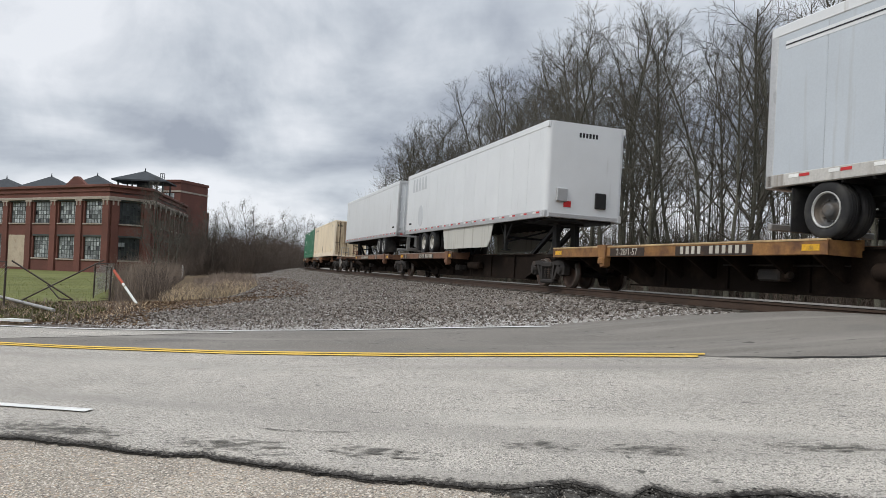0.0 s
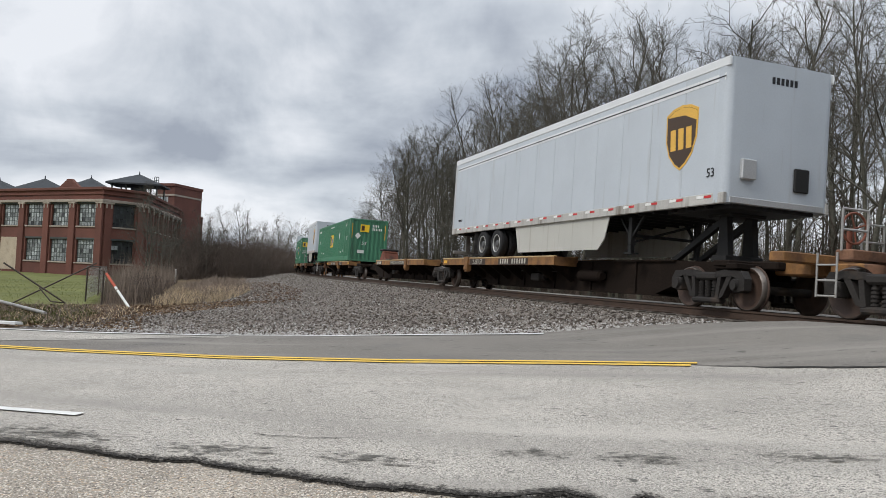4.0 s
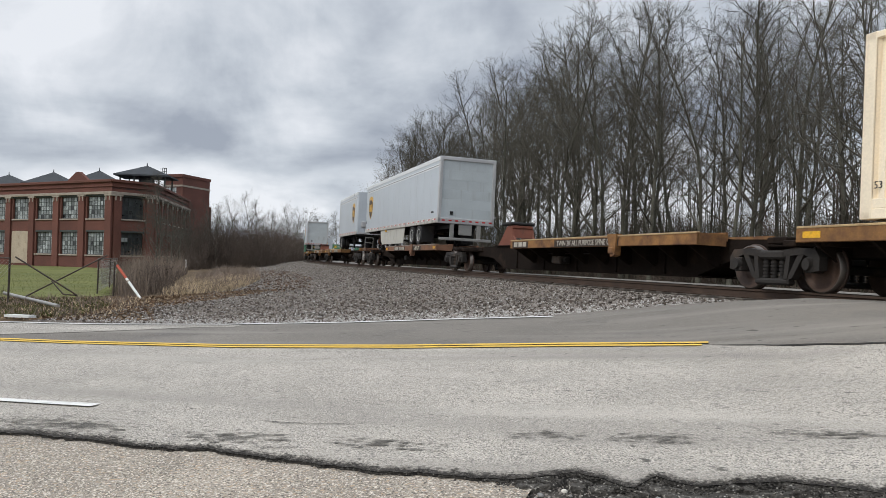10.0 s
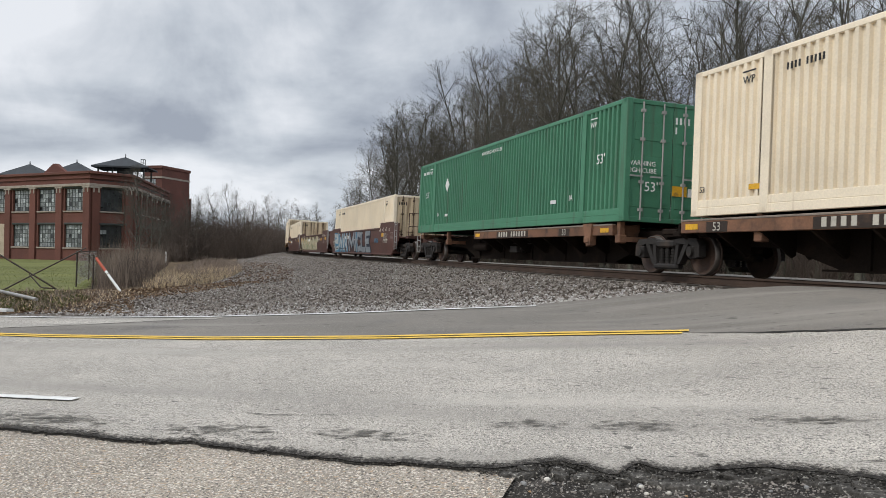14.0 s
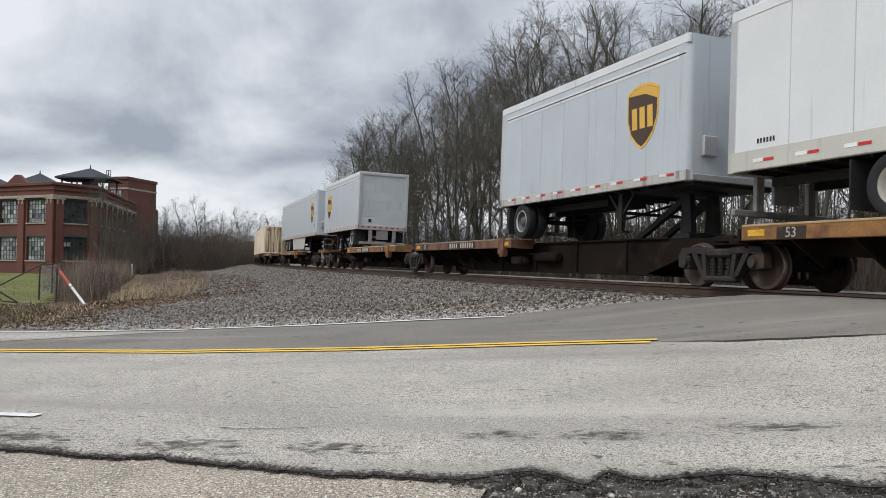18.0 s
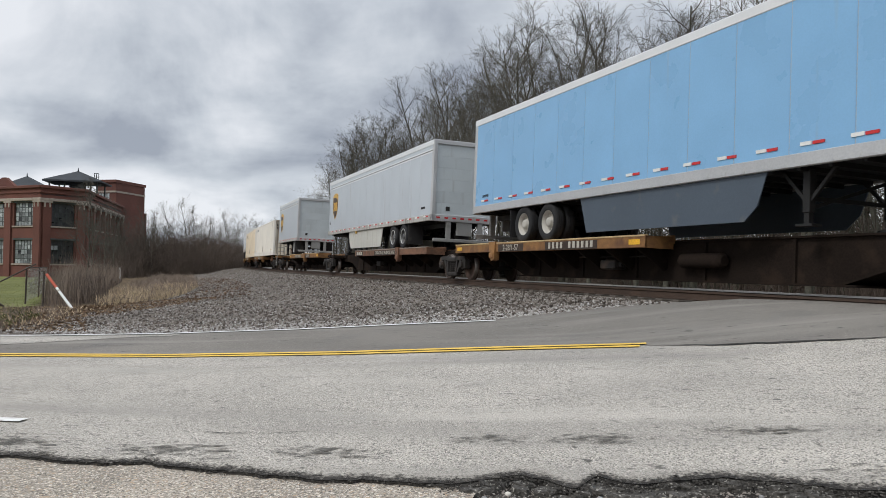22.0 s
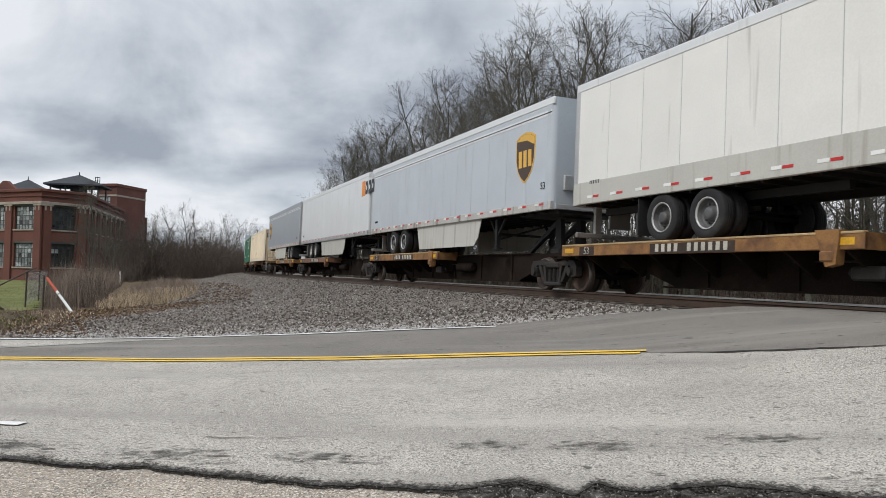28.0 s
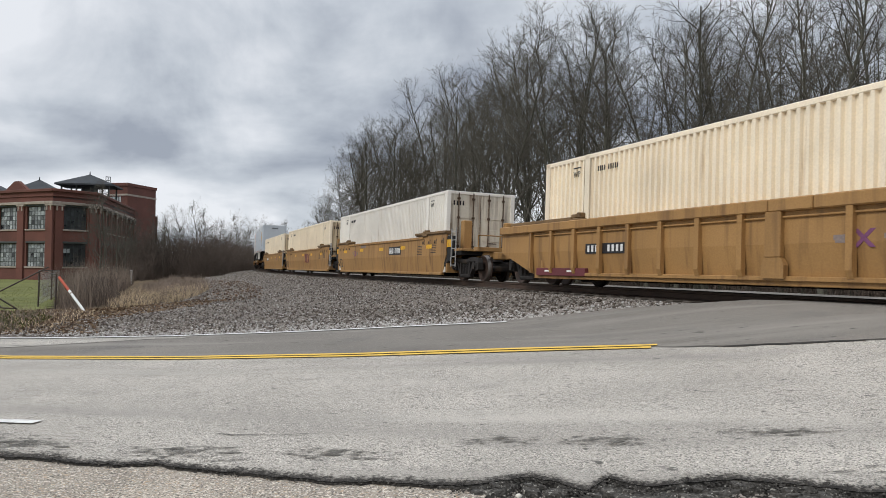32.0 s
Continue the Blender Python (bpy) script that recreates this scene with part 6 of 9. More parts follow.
m_asphalt_dark = mat("darker_asphalt", (0.222, 0.202, 0.176), 0.9, var=0.22, scale=0.3, fine=60.0, bump=0.5, rnd=0, dirt=(0.15, 0.14, 0.13), dirt_amt=0.35, world_space=True, depth=0.015, spec=0.10,
                     speckle=((60.0, 0.56, 0.70, (0.11, 0.104, 0.095)), (80.0, 0.60, 0.72, (0.36, 0.34, 0.31))),
                     bands=((ROAD_TURN, 0.12, 1.6, 0.5, 0.8, (0.30, 0.278, 0.246)), (ROAD_TURN, 5.0, 9.0, 0.65, 0.72, (0.10, 0.095, 0.085))))
m_shoulder = mat("pebbly_old_pavement", (0.40, 0.345, 0.28), 0.92, var=0.3, scale=0.8, fine=70.0, bump=0.9, rnd=0, dirt=(0.24, 0.21, 0.17), dirt_amt=0.25, world_space=True, depth=0.02, spec=0.25,
                 speckle=((60.0, 0.52, 0.62, (0.12, 0.105, 0.088)), (48.0, 0.57, 0.64, (0.70, 0.63, 0.53)), (34.0, 0.60, 0.68, (0.46, 0.34, 0.23)), (75.0, 0.60, 0.67, (0.78, 0.73, 0.64))))
m_soil = mat("dark_gritty_soil", (0.036, 0.031, 0.026), 0.95, var=0.45, scale=3.0, fine=55.0, bump=1.0, rnd=0, speckle=((70.0, 0.60, 0.68, (0.26, 0.24, 0.21)), (40.0, 0.62, 0.70, (0.14, 0.12, 0.10))), dirt=(0.09, 0.08, 0.07), dirt_amt=0.35, world_space=True, depth=0.02, spec=0.2)
m_crack = mat("tarry_crack", (0.05, 0.047, 0.043), 0.95, var=0.3, scale=8, fine=60, bump=0.5, rnd=0, world_space=True, spec=0.1)
m_worn = blotch("worn_dark_asphalt", (0.15, 0.14, 0.122), 0.235, False, 17.0, 0.12, 0.17)
m_crumble = blotch("crumbled_dark_edge", (0.05, 0.045, 0.04), 0.215, True, 34.0, 0.20)
m_line_yellow = mat("yellow_road_paint", (0.78, 0.50, 0.085), 0.75, var=0.14, scale=3, fine=50, bump=0.3, rnd=0, dirt=(0.32, 0.25, 0.14), dirt_amt=0.28, world_space=True)
m_line_white = mat("white_road_paint", (0.72, 0.71, 0.67), 0.75, var=0.1, scale=3, fine=50, bump=0.3, rnd=0, dirt=(0.4, 0.39, 0.36), dirt_amt=0.25, world_space=True)


def grid_mesh(name, xs, ys, zs, material, smooth=True, keep=None, uv=False):
    """A sheet from arrays of the same two-dimensional shape."""
    nu, nv = xs.shape
    verts = np.stack([xs, ys, zs], -1).reshape(-1, 3)
    i = np.arange(nu * nv).reshape(nu, nv)
    q = np.stack([i[:-1, :-1], i[1:, :-1], i[1:, 1:], i[:-1, 1:]], -1).reshape(-1, 4)
    if keep is not None:
        q = q[keep.reshape(-1)]
    me = bpy.data.meshes.new(name)
    me.from_pydata(verts.tolist(), [], q.tolist())
    me.materials.append(material)
    if smooth:
        me.polygons.foreach_set("use_smooth", [True] * len(me.polygons))
    me.update()
    if uv:
        layer = me.uv_layers.new(name="along")
        vi = np.zeros(len(me.loops), int)
        me.loops.foreach_get("vertex_index", vi)
        layer.data.foreach_set("uv", np.stack([(vi // nv) / (nu - 1), (vi % nv) / (nv - 1)], -1).astype(np.float32).ravel())
    # faces look up
    if len(me.polygons) and me.polygons[len(me.polygons) // 2].normal.z < 0:
        me.flip_normals()
    return me


ax = np.sinh(np.linspace(-6.2, 6.2, 241)) * 6.0
gx, gy = np.meshgrid(ax, ax + 20.0, indexing="ij")
thing("ground", "rough grass, weeds and soil beside the railway", "ground", kind="structure", me=grid_mesh("ground", gx, gy, ground_z(gx, gy) - 0.03 - np.where((0.196 * gx + 0.9806 * (gy - 10.08) < 3.0) & (np.hypot(gx, gy) < 120), 0.14, 0.0), m_ground))

# the road runs square to the line of sight; u along it, q across it from near to far
ROAD_U, ROAD_Q, ROAD_O = np.array((0.9806, -0.196)), np.array((0.196, 0.9806)), np.array((0.0, 10.08))


def road_xy(u, q):
    u, q = np.asarray(u, float), np.asarray(q, float)
    return ROAD_O[0] + ROAD_U[0] * u + ROAD_Q[0] * q, ROAD_O[1] + ROAD_U[1] * u + ROAD_Q[1] * q


def wobble(u, seed, amp, freq):
    return np.array([noise.noise(Vector((float(a) * freq, seed, 0.3))) for a in np.ravel(u)]).reshape(np.shape(u)) * amp


def near_edge(u):
    base = np.interp(u, [-60, -2.6, -1.1, 0.2, 0.93, 1.3, 1.67, 1.77, 2.0, 2.6, 3.0, 60], [-5.0, -5.27, -5.33, -5.49, -5.54, -5.32, -5.53, -5.31, -5.42, -5.30, -5.46, -5.6])
    return base + wobble(u, 4.2, 0.05, 1.6) + wobble(u, 9.1, 0.04, 6.0) + wobble(u, 6.1, 0.03, 15.0)


def far_edge(u):
    return np.interp(u, [-70, -10.3, -0.4, 3, 60], [1.9, 2.85, 3.62, 3.3, 3.3]) + wobble(u, 2.2, 0.05, 1.1) + wobble(u, 7.7, 0.03, 6.0)


def joint_q(u):
    return np.interp(u, [-300, 2.0, 3.06, 4.48, 8, 60], [-0.13, -0.13, -0.51, -0.93, -1.4, -1.4])


us = np.concatenate([-np.geomspace(300, 16, 22), np.arange(-15.5, -6.0, 0.1), np.arange(-6.0, 6.0, 0.035), np.arange(6.0, 9.0, 0.1), np.geomspace(9.2, 120, 24)])


def strip(name, lo, hi, rows, lift, material, u=us, skirt=0.0, smooth=True):
    """A sheet of road between two edges given as functions of u."""
    a, b = lo(u), hi(u)
    w = np.linspace(0, 1, rows)
    q = a[:, None] * (1 - w) + b[:, None] * w
    uu = np.repeat(u[:, None], rows, 1)
    x, y = road_xy(uu, q)
    z = ground_z(x, y, True) + lift
    if skirt:
        x = np.concatenate([x[:, :1], x], 1)
        y = np.concatenate([y[:, :1] - 0.01, y], 1)
        z = np.concatenate([z[:, :1] - skirt, z], 1)
    me = grid_mesh(name, x, y, z, material, smooth)
    if skirt:
        me.materials.append(m_crack)
        for i in range(0, len(me.polygons), rows):
            me.polygons[i].material_index = 1
            me.polygons[i].use_smooth = False
    return me


road = thing("road", "weathered pale grey asphalt road with broken edges", "road", kind="structure", me=strip("road", near_edge, joint_q, 26, 0.0, m_asphalt, skirt=0.075))
thing("road_far_lane", "darker asphalt lane climbing to the rail crossing", "road", kind="structure", me=strip("road_far_lane", joint_q, far_edge, 16, -0.002, m_asphalt_dark))
thing("shoulder", "pebbly old pavement beside the road", "pavement", kind="structure",
      me=strip("shoulder", lambda u: np.full(u.shape, -14.0), lambda u: near_edge(u) + 0.04, 40, -0.02, m_shoulder, us[us < 1.12]))
thing("verge_soil", "dark gritty soil with pebbles at the broken road edge", "ground", kind="structure",
      me=strip("verge_soil", lambda u: np.full(u.shape, -14.0), lambda u: near_edge(u) + 0.06, 40, -0.045, m_soil, us[us > 0.98]))


def ribbon(name, pts, width, lift, material, seed=0.0, rough=0.0, road_level=True, taper=True):
    """A thin band laid along points (u, q) on the road."""
    p = np.array(pts, float)
    d = np.concatenate([[0], np.cumsum(np.hypot(*np.diff(p, axis=0).T))])
    n = max(8, int(d[-1] / 0.08))
    t = np.linspace(0, d[-1], n)
    u, q = np.interp(t, d, p[:, 0]), np.interp(t, d, p[:, 1])
    q = q + wobble(t, seed + 1.3, rough, 3.0) + wobble(t, seed + 5.3, rough * 0.5, 11.0)
    w = width * (1 + wobble(t, seed + 8.8, 0.7 if taper else 0.05, 4.0))
    if taper:
        w = w * np.minimum(1, np.minimum(t, d[-1] - t) / (0.15 * d[-1]) + 0.15)
    rows = np.array([-0.5, 0.5])
    x, y = road_xy(np.repeat(u[:, None], 2, 1), q[:, None] + w[:, None] * rows)
    return grid_mesh(name, x, y, ground_z(x, y, True) + lift, material)


pale_u = np.concatenate([-np.geomspace(60, 12, 20), np.arange(-11.8, -6.3, 0.1)])
thing("pale_road_patch", "older pale asphalt along the far lane", "road wear", "worn patches",
      me=strip("pale_road_patch", lambda u: np.clip(2.6 + (u + 6.6) * 0.62, 0.25, 2.45), lambda u: np.interp(u, [-60, -10.3, -6.2], [1.45, 2.40, 2.72]), 6, 0.005, m_asphalt, pale_u))
for off in (-0.098, 0.098):
    pts = [(u, -0.12 + off) for u in np.linspace(-60, 2.08 + off * 0.4, 60)]
    thing("yellow_line", "solid yellow centre line, worn and dusty", "road marking", "double yellow line", me=ribbon("yellow_line", pts, 0.12, 0.014, m_line_yellow, off, 0.0, taper=False))
white_q = [(u, np.interp(u, [-60, -10.3, -6.7, -3.3, -0.39], [1.6, 2.53, 2.87, 3.11, 3.33])) for u in np.linspace(-60, -0.39, 80)]
thing("white_edge_line", "thin white edge line along the gravel", "road marking", me=ribbon("white_edge_line", white_q, 0.11, 0.014, m_line_white, 3.0, 0.01, taper=False))
for u0 in (-3.28, -15.5, -27.6):
    thing("white_dash", "worn white lane dash", "road marking", "lane dashes", me=ribbon("white_dash", [(u0 - 3.0, -4.2), (u0, -4.235)], 0.12, 0.014, m_line_white, u0, 0.005, taper=False))
cracks = [
    [(-1.95, 2.3), (-1.75, 1.9), (-1.8, 1.4), (-1.72, 0.9), (-1.9, 0.3), (-1.75, -0.4), (-1.9, -0.9), (-2.6, -1.3), (-3.1, -1.5)],
    [(-0.1, 1.3), (0.1, 0.9), (0.0, 0.5)], [(-8.5, 0.5), (-7.0, 1.0), (-5.4, 1.3)], [(-9.5, 1.2), (-8.0, 1.7), (-6.5, 1.9)],
    [(2.1, -0.16), (3.06, -0.52), (4.48, -0.94), (7.5, -1.4)], [(-1.4, -4.4), (-0.9, -4.5), (-0.5, -4.35)],
]
for i, c in enumerate(cracks):
    thing("road_crack", "dark crack in the asphalt", "crack", "cracks in the road", me=ribbon("road_crack", c, 0.011 if i != 4 else 0.06, 0.009, m_crack, i * 3.1, 0.05))


def blot(name, u0, u1, q_lo, q_hi, lift, material, label):
    """A patch of wear between two edges across the road."""
    u = np.arange(u0, u1, 0.035)
    w = np.linspace(0, 1, 7)
    lo, hi = (f(u) if callable(f) else np.full(u.shape, f) for f in (q_lo, q_hi))
    x, y = road_xy(np.repeat(u[:, None], 7, 1), lo[:, None] * (1 - w) + hi[:, None] * w)
    thing(name, label, "road wear", "worn patches", me=grid_mesh(name, x, y, ground_z(x, y, True) + lift, material, uv=True))


for u0, u1, qa, qb in ((0.6, 1.4, -4.70, -4.32), (1.28, 2.3, -4.70, -4.32), (2.25, 3.6, -4.45, -4.12), (-4.2, -1.9, -5.30, -4.55), (-2.0, -0.5, -5.25, -4.70), (-0.7, 0.5, -5.15, -4.72), (2.6, 6.0, -5.4, -4.9)):
    blot("worn_patch", u0, u1, qa, qb, 0.007, m_worn, "worn dark patch in the asphalt")
for u0, u1, wdt in ((-14.0, -6.0, 0.32), (-6.0, -2.2, 0.46), (-2.2, 0.9, 0.38), (0.9, 2.2, 0.34), (2.2, 3.6, 0.42), (3.6, 6.0, 0.50)):
    blot("broken_edge", u0, u1 + 0.06, lambda u: near_edge(u) - 0.012, lambda u: near_edge(u) + wdt, 0.005, m_crumble, "dark crumbling asphalt along the broken edge")
# a slab that broke away from the edge lies lower, in the soil


m_slab = mat("crumbling_asphalt", (0.105, 0.097, 0.086), 0.95, var=0.4, scale=5, fine=45, bump=1.0, rnd=0, world_space=True, depth=0.03, spec=0.2, speckle=((34.0, 0.52, 0.62, (0.05, 0.046, 0.04)), (48.0, 0.60, 0.67, (0.34, 0.32, 0.28))))


def slab(u0, u1, wide, drop, seed):
    u = np.arange(u0, u1, 0.04)
    env = np.sqrt(np.clip(1 - ((u - (u0 + u1) / 2) / ((u1 - u0) / 2)) ** 2, 0.02, 1))
    hi = near_edge(u) - 0.035 + wobble(u, seed, 0.03, 5.0)
    lo = hi - wide * env * (1 + wobble(u, seed + 2.0, 0.5, 4.0))
    w = np.array([0.0, 0.0, 0.15, 0.5, 0.9, 1.0])
    q = lo[:, None] * (1 - w) + hi[:, None] * w
    x, y = road_xy(np.repeat(u[:, None], 6, 1), q)
    z = ground_z(x, y, True) + drop + wobble(u, seed + 4.0, 0.012, 6.0)[:, None]
    z[:, 0] -= 0.05
    z[:, 2] += 0.008
    thing("broken_slab", "broken slab of dark asphalt at the road edge", "rubble", "broken slabs", me=grid_mesh("broken_slab", x, y, z, m_slab))


def chunk(u, q, size, seed):
    """A flat angular piece of asphalt, tilted in its bed."""
    rnd = random.Random(seed)
    k = rnd.randrange(5, 8)
    ring = [(size * rnd.uniform(0.75, 1.25) * math.cos(6.283 * i / k) * 1.5, size * rnd.uniform(0.7, 1.2) * math.sin(6.283 * i / k)) for i in range(k)]
    tx, ty = rnd.uniform(-0.12, 0.12), rnd.uniform(-0.05, 0.2)
    g = Geo()
    g.add([(x * f, y * f, h + x * tx + y * ty) for f, h in ((1.0, -0.05), (1.0, 0.0), (0.9, 0.012)) for x, y in ring],
          [(i + b * k, (i + 1) % k + b * k, (i + 1) % k + (b + 1) * k, i + (b + 1) * k) for b in (0, 1) for i in range(k)] + [tuple(range(2 * k, 3 * k))])
    x, y = road_xy(u, q)
    ob = thing("asphalt_chunk", "angular chunk of broken asphalt at the road edge", "rubble", "asphalt chunks", me=g.mesh("asphalt_chunk", m_slab))
    ob.location, ob.rotation_euler = (float(x), float(y), float(ground_z(np.array([x]), np.array([y]), True)[0]) - 0.022), (0, 0, radians(ROAD_TURN) + rnd.uniform(-0.5, 0.5))


chunk_rnd = random.Random(21)
for i in range(42):
    cu = chunk_rnd.uniform(0.95, 4.2)
    chunk(cu, float(near_edge(np.array([cu]))[0]) - chunk_rnd.uniform(0.0, 0.20), chunk_rnd.uniform(0.022, 0.065), i)
slab(1.62, 2.55, 0.17, -0.026, 1.7)
slab(2.62, 3.6, 0.20, -0.024, 5.1)
slab(0.98, 1.26, 0.13, -0.014, 8.4)

# gravel beside the track, in the track's own coordinates
gs = np.concatenate([np.arange(-60, 90, 1.0), np.arange(90, 330, 4.0)])
gmax = np.interp(gs, [3, 8, 12, 19, 26, 48, 62, 120, 330], [2.6, 6.0, 6.5, 14.6, 11.6, 8.6, 7.7, 6.2, 5.5]) + wobble(gs, 3.3, 0.8, 0.25) * (gs > 17)
gw = np.linspace(0, 1, 46)
gd = -6.8 + (gmax[:, None] + 6.8) * gw
gh = np.interp(gs, _s, _h)[:, None]
gpx, gpy = np.interp(gs, _s, _px)[:, None] - np.sin(gh) * gd, np.interp(gs, _s, _py)[:, None] + np.cos(gh) * gd
gz = np.interp(gd, RISE_D, RISE_Z) + np.where(gd < gmax[:, None] - 0.02, 0.0, -0.035)
jit = np.array([noise.noise(Vector((float(a) * 0.7, float(b) * 0.7, 1))) for a, b in zip(gpx.ravel(), gpy.ravel())]).reshape(gpx.shape)
thing("gravel_bed", "grey crushed-stone ballast spread beside the track", "gravel", kind="structure", me=grid_mesh("gravel_bed", gpx, gpy, gz + np.minimum(0.004, jit * 0.05), m_gravel))

shoulder_s = np.concatenate([np.arange(-60, 120, 2.0), np.arange(120, 330, 6.0)])
shoulder_d = np.linspace(-6.4, -2.3, 8)[None, :] + wobble(shoulder_s, 8.1, 0.25, 0.3)[:, None]
sh_h = np.interp(shoulder_s, _s, _h)[:, None]
thing("far_shoulder", "pale crushed-stone strip along the far side of the track", "gravel", kind="structure",
      me=grid_mesh("far_shoulder", np.interp(shoulder_s, _s, _px)[:, None] - np.sin(sh_h) * shoulder_d, np.interp(shoulder_s, _s, _py)[:, None] + np.cos(sh_h) * shoulder_d,
                   np.interp(shoulder_d, RISE_D, RISE_Z) + 0.012, mat("pale_crushed_stone", (0.24, 0.22, 0.195), 0.9, var=0.3, scale=0.6, fine=14.0, bump=0.6, rnd=0, world_space=True, depth=0.03, spec=0.2)))

# loose stones on it
rr = random.Random(11)


def round_stones(name, count, place, size, material, label):
    """Rounded pebbles: three rings and two poles each."""
    g = Geo()
    faces = [(0, 1 + (i + 1) % 7, 1 + i) for i in range(7)] + [(1 + k * 7 + i, 1 + k * 7 + (i + 1) % 7, 8 + k * 7 + (i + 1) % 7, 8 + k * 7 + i) for k in range(2) for i in range(7)]
    pts = [place() for _ in range(count)]
    z = ground_z(np.array([p[0] for p in pts]), np.array([p[1] for p in pts]), place.road)
    for (x, y), zz in zip(pts, z):
        s, e, a0 = size * rr.uniform(0.5, 1.4), rr.uniform(0.6, 0.95), rr.uniform(0, 6.28)
        hgt = s * rr.uniform(0.45, 0.7)
        v = [(0, 0, hgt)] + [(s * r_ * math.cos(i * 0.8976) * rr.uniform(0.93, 1.07), s * e * r_ * math.sin(i * 0.8976), hgt * h_) for r_, h_ in ((0.55, 0.82), (0.95, 0.25), (0.9, -0.4)) for i in range(7)]
        ca, sa = math.cos(a0), math.sin(a0)
        g.add([(x + vx * ca - vy * sa, y + vx * sa + vy * ca, zz + place.lift + vz) for vx, vy, vz in v], faces, 0, True)
    thing(name, label, "stones", kind="stuff", me=g.mesh(name, material))


def stone_heap(name, count, place, size, material, label):
    g = Geo()
    octa = [(1, 0, 0), (0, 1, 0), (-1, 0, 0), (0, -1, 0), (0, 0, 0.8), (0, 0, -0.8)]
    faces = [(0, 1, 4), (1, 2, 4), (2, 3, 4), (3, 0, 4), (1, 0, 5), (2, 1, 5), (3, 2, 5), (0, 3, 5)]
    pts = [place() for _ in range(count)]
    z = ground_z(np.array([p[0] for p in pts]), np.array([p[1] for p in pts]), place.road)
    for (x, y), zz in zip(pts, z):
        s = size * rr.uniform(0.5, 1.3)
        a, e = rr.uniform(0, 6.28), rr.uniform(0.6, 1.2)
        ca, sa = math.cos(a) * s, math.sin(a) * s
        g.add([(x + (vx * ca - vy * sa * e) * rr.uniform(0.8, 1.2), y + (vx * sa + vy * ca * e) * rr.uniform(0.8, 1.2), zz + place.lift + vz * s * rr.uniform(0.7, 1.2)) for vx, vy, vz in octa], faces)
    thing(name, label, "stones", kind="stuff", me=g.mesh(name, material))


def on_gravel():
    while True:
        s = rr.uniform(7, 90) if rr.random() < 0.75 else rr.uniform(5, 24)
        dmax = float(np.interp(s, [8, 12, 19, 26, 48, 62, 120], [6.0, 6.5, 14.2, 11.2, 8.2, 7.3, 6.0]))
        d = rr.uniform(1.7, dmax)
        h = track_heading(s)
        p = track_point(s)
        x, y = p.x - math.sin(h) * d, p.y + math.cos(h) * d
        dx, dy = x - ROAD_O[0], y - ROAD_O[1]
        if dx * ROAD_Q[0] + dy * ROAD_Q[1] > float(np.interp(dx * ROAD_U[0] + dy * ROAD_U[1], [-70, -10.3, -0.4, 3], [1.9, 2.9, 3.7, 3.4])):
            return x, y


on_gravel.road, on_gravel.lift = False, 0.01
stone_heap("ballast_stones", 27000, on_gravel, 0.031, m_stone, "loose grey crushed stones")
m_stone_dark = mat("dark_gravel_stone", (0.078, 0.060, 0.046), 0.85, var=0.3, scale=6.0, fine=40.0, bump=0.3, rnd=0.0, world_space=True)
stone_heap("dark_ballast_stones", 15000, on_gravel, 0.034, m_stone_dark, "loose dark brown crushed stones")
stone_heap("pale_ballast_stones", 3200, on_gravel, 0.028, m_stone_pale, "scattered pale stones among the ballast")


def by_road():
    """Stones spread out to the road's far edge line."""
    while True:
        x, y = on_gravel()
        dx, dy = x - ROAD_O[0], y - ROAD_O[1]
        if dx * ROAD_Q[0] + dy * ROAD_Q[1] < float(np.interp(dx * ROAD_U[0] + dy * ROAD_U[1], [-70, -10.3, -0.4, 3], [1.9, 2.9, 3.7, 3.4])) + abs(rr.gauss(0, 1.1)):
            return x, y


by_road.road, by_road.lift = False, 0.012
stone_heap("roadside_stones", 2600, by_road, 0.027, m_stone_pale, "pale crushed stones spread beside the road")


def on_verge():
    u = rr.uniform(1.05, 4.5)
    q = float(near_edge(np.array([u]))[0]) - abs(rr.gauss(0.12, 0.22))
    x, y = road_xy(u, q)
    return float(x), float(y)


on_verge.road, on_verge.lift = True, -0.043
round_stones("verge_pebbles", 1400, on_verge, 0.008, m_stone, "small pebbles in the soil")
round_stones("pale_grit", 420, on_verge, 0.005, m_stone_pale, "pale grit in the soil")


def on_edge():
    u = rr.uniform(-7.0, 5.0) if rr.random() < 0.45 else rr.uniform(0.8, 4.0)
    q = float(near_edge(np.array([u]))[0]) + rr.gauss(-0.012 if u < 0.9 else -0.01, 0.022 if u < 0.9 else 0.06)
    x, y = road_xy(u, q)
    return float(x), float(y)


on_edge.road, on_edge.lift = True, -0.006
m_crumb = mat("dark_asphalt_crumb", (0.06, 0.055, 0.048), 0.95, var=0.4, scale=20.0, fine=70.0, bump=0.3, rnd=0.0, world_space=True, spec=0.15)
stone_heap("asphalt_crumbs", 2600, on_edge, 0.008, m_crumb, "dark crumbs of asphalt along the broken edge")
stone_heap("grey_asphalt_crumbs", 1300, on_edge, 0.0085, m_slab, "grey crumbs of asphalt along the broken edge")


def near_verge():
    u = rr.uniform(1.1, 3.6)
    q = float(near_edge(np.array([u]))[0]) - abs(rr.gauss(0.2, 0.16))
    x, y = road_xy(u, q)
    return float(x), float(y)


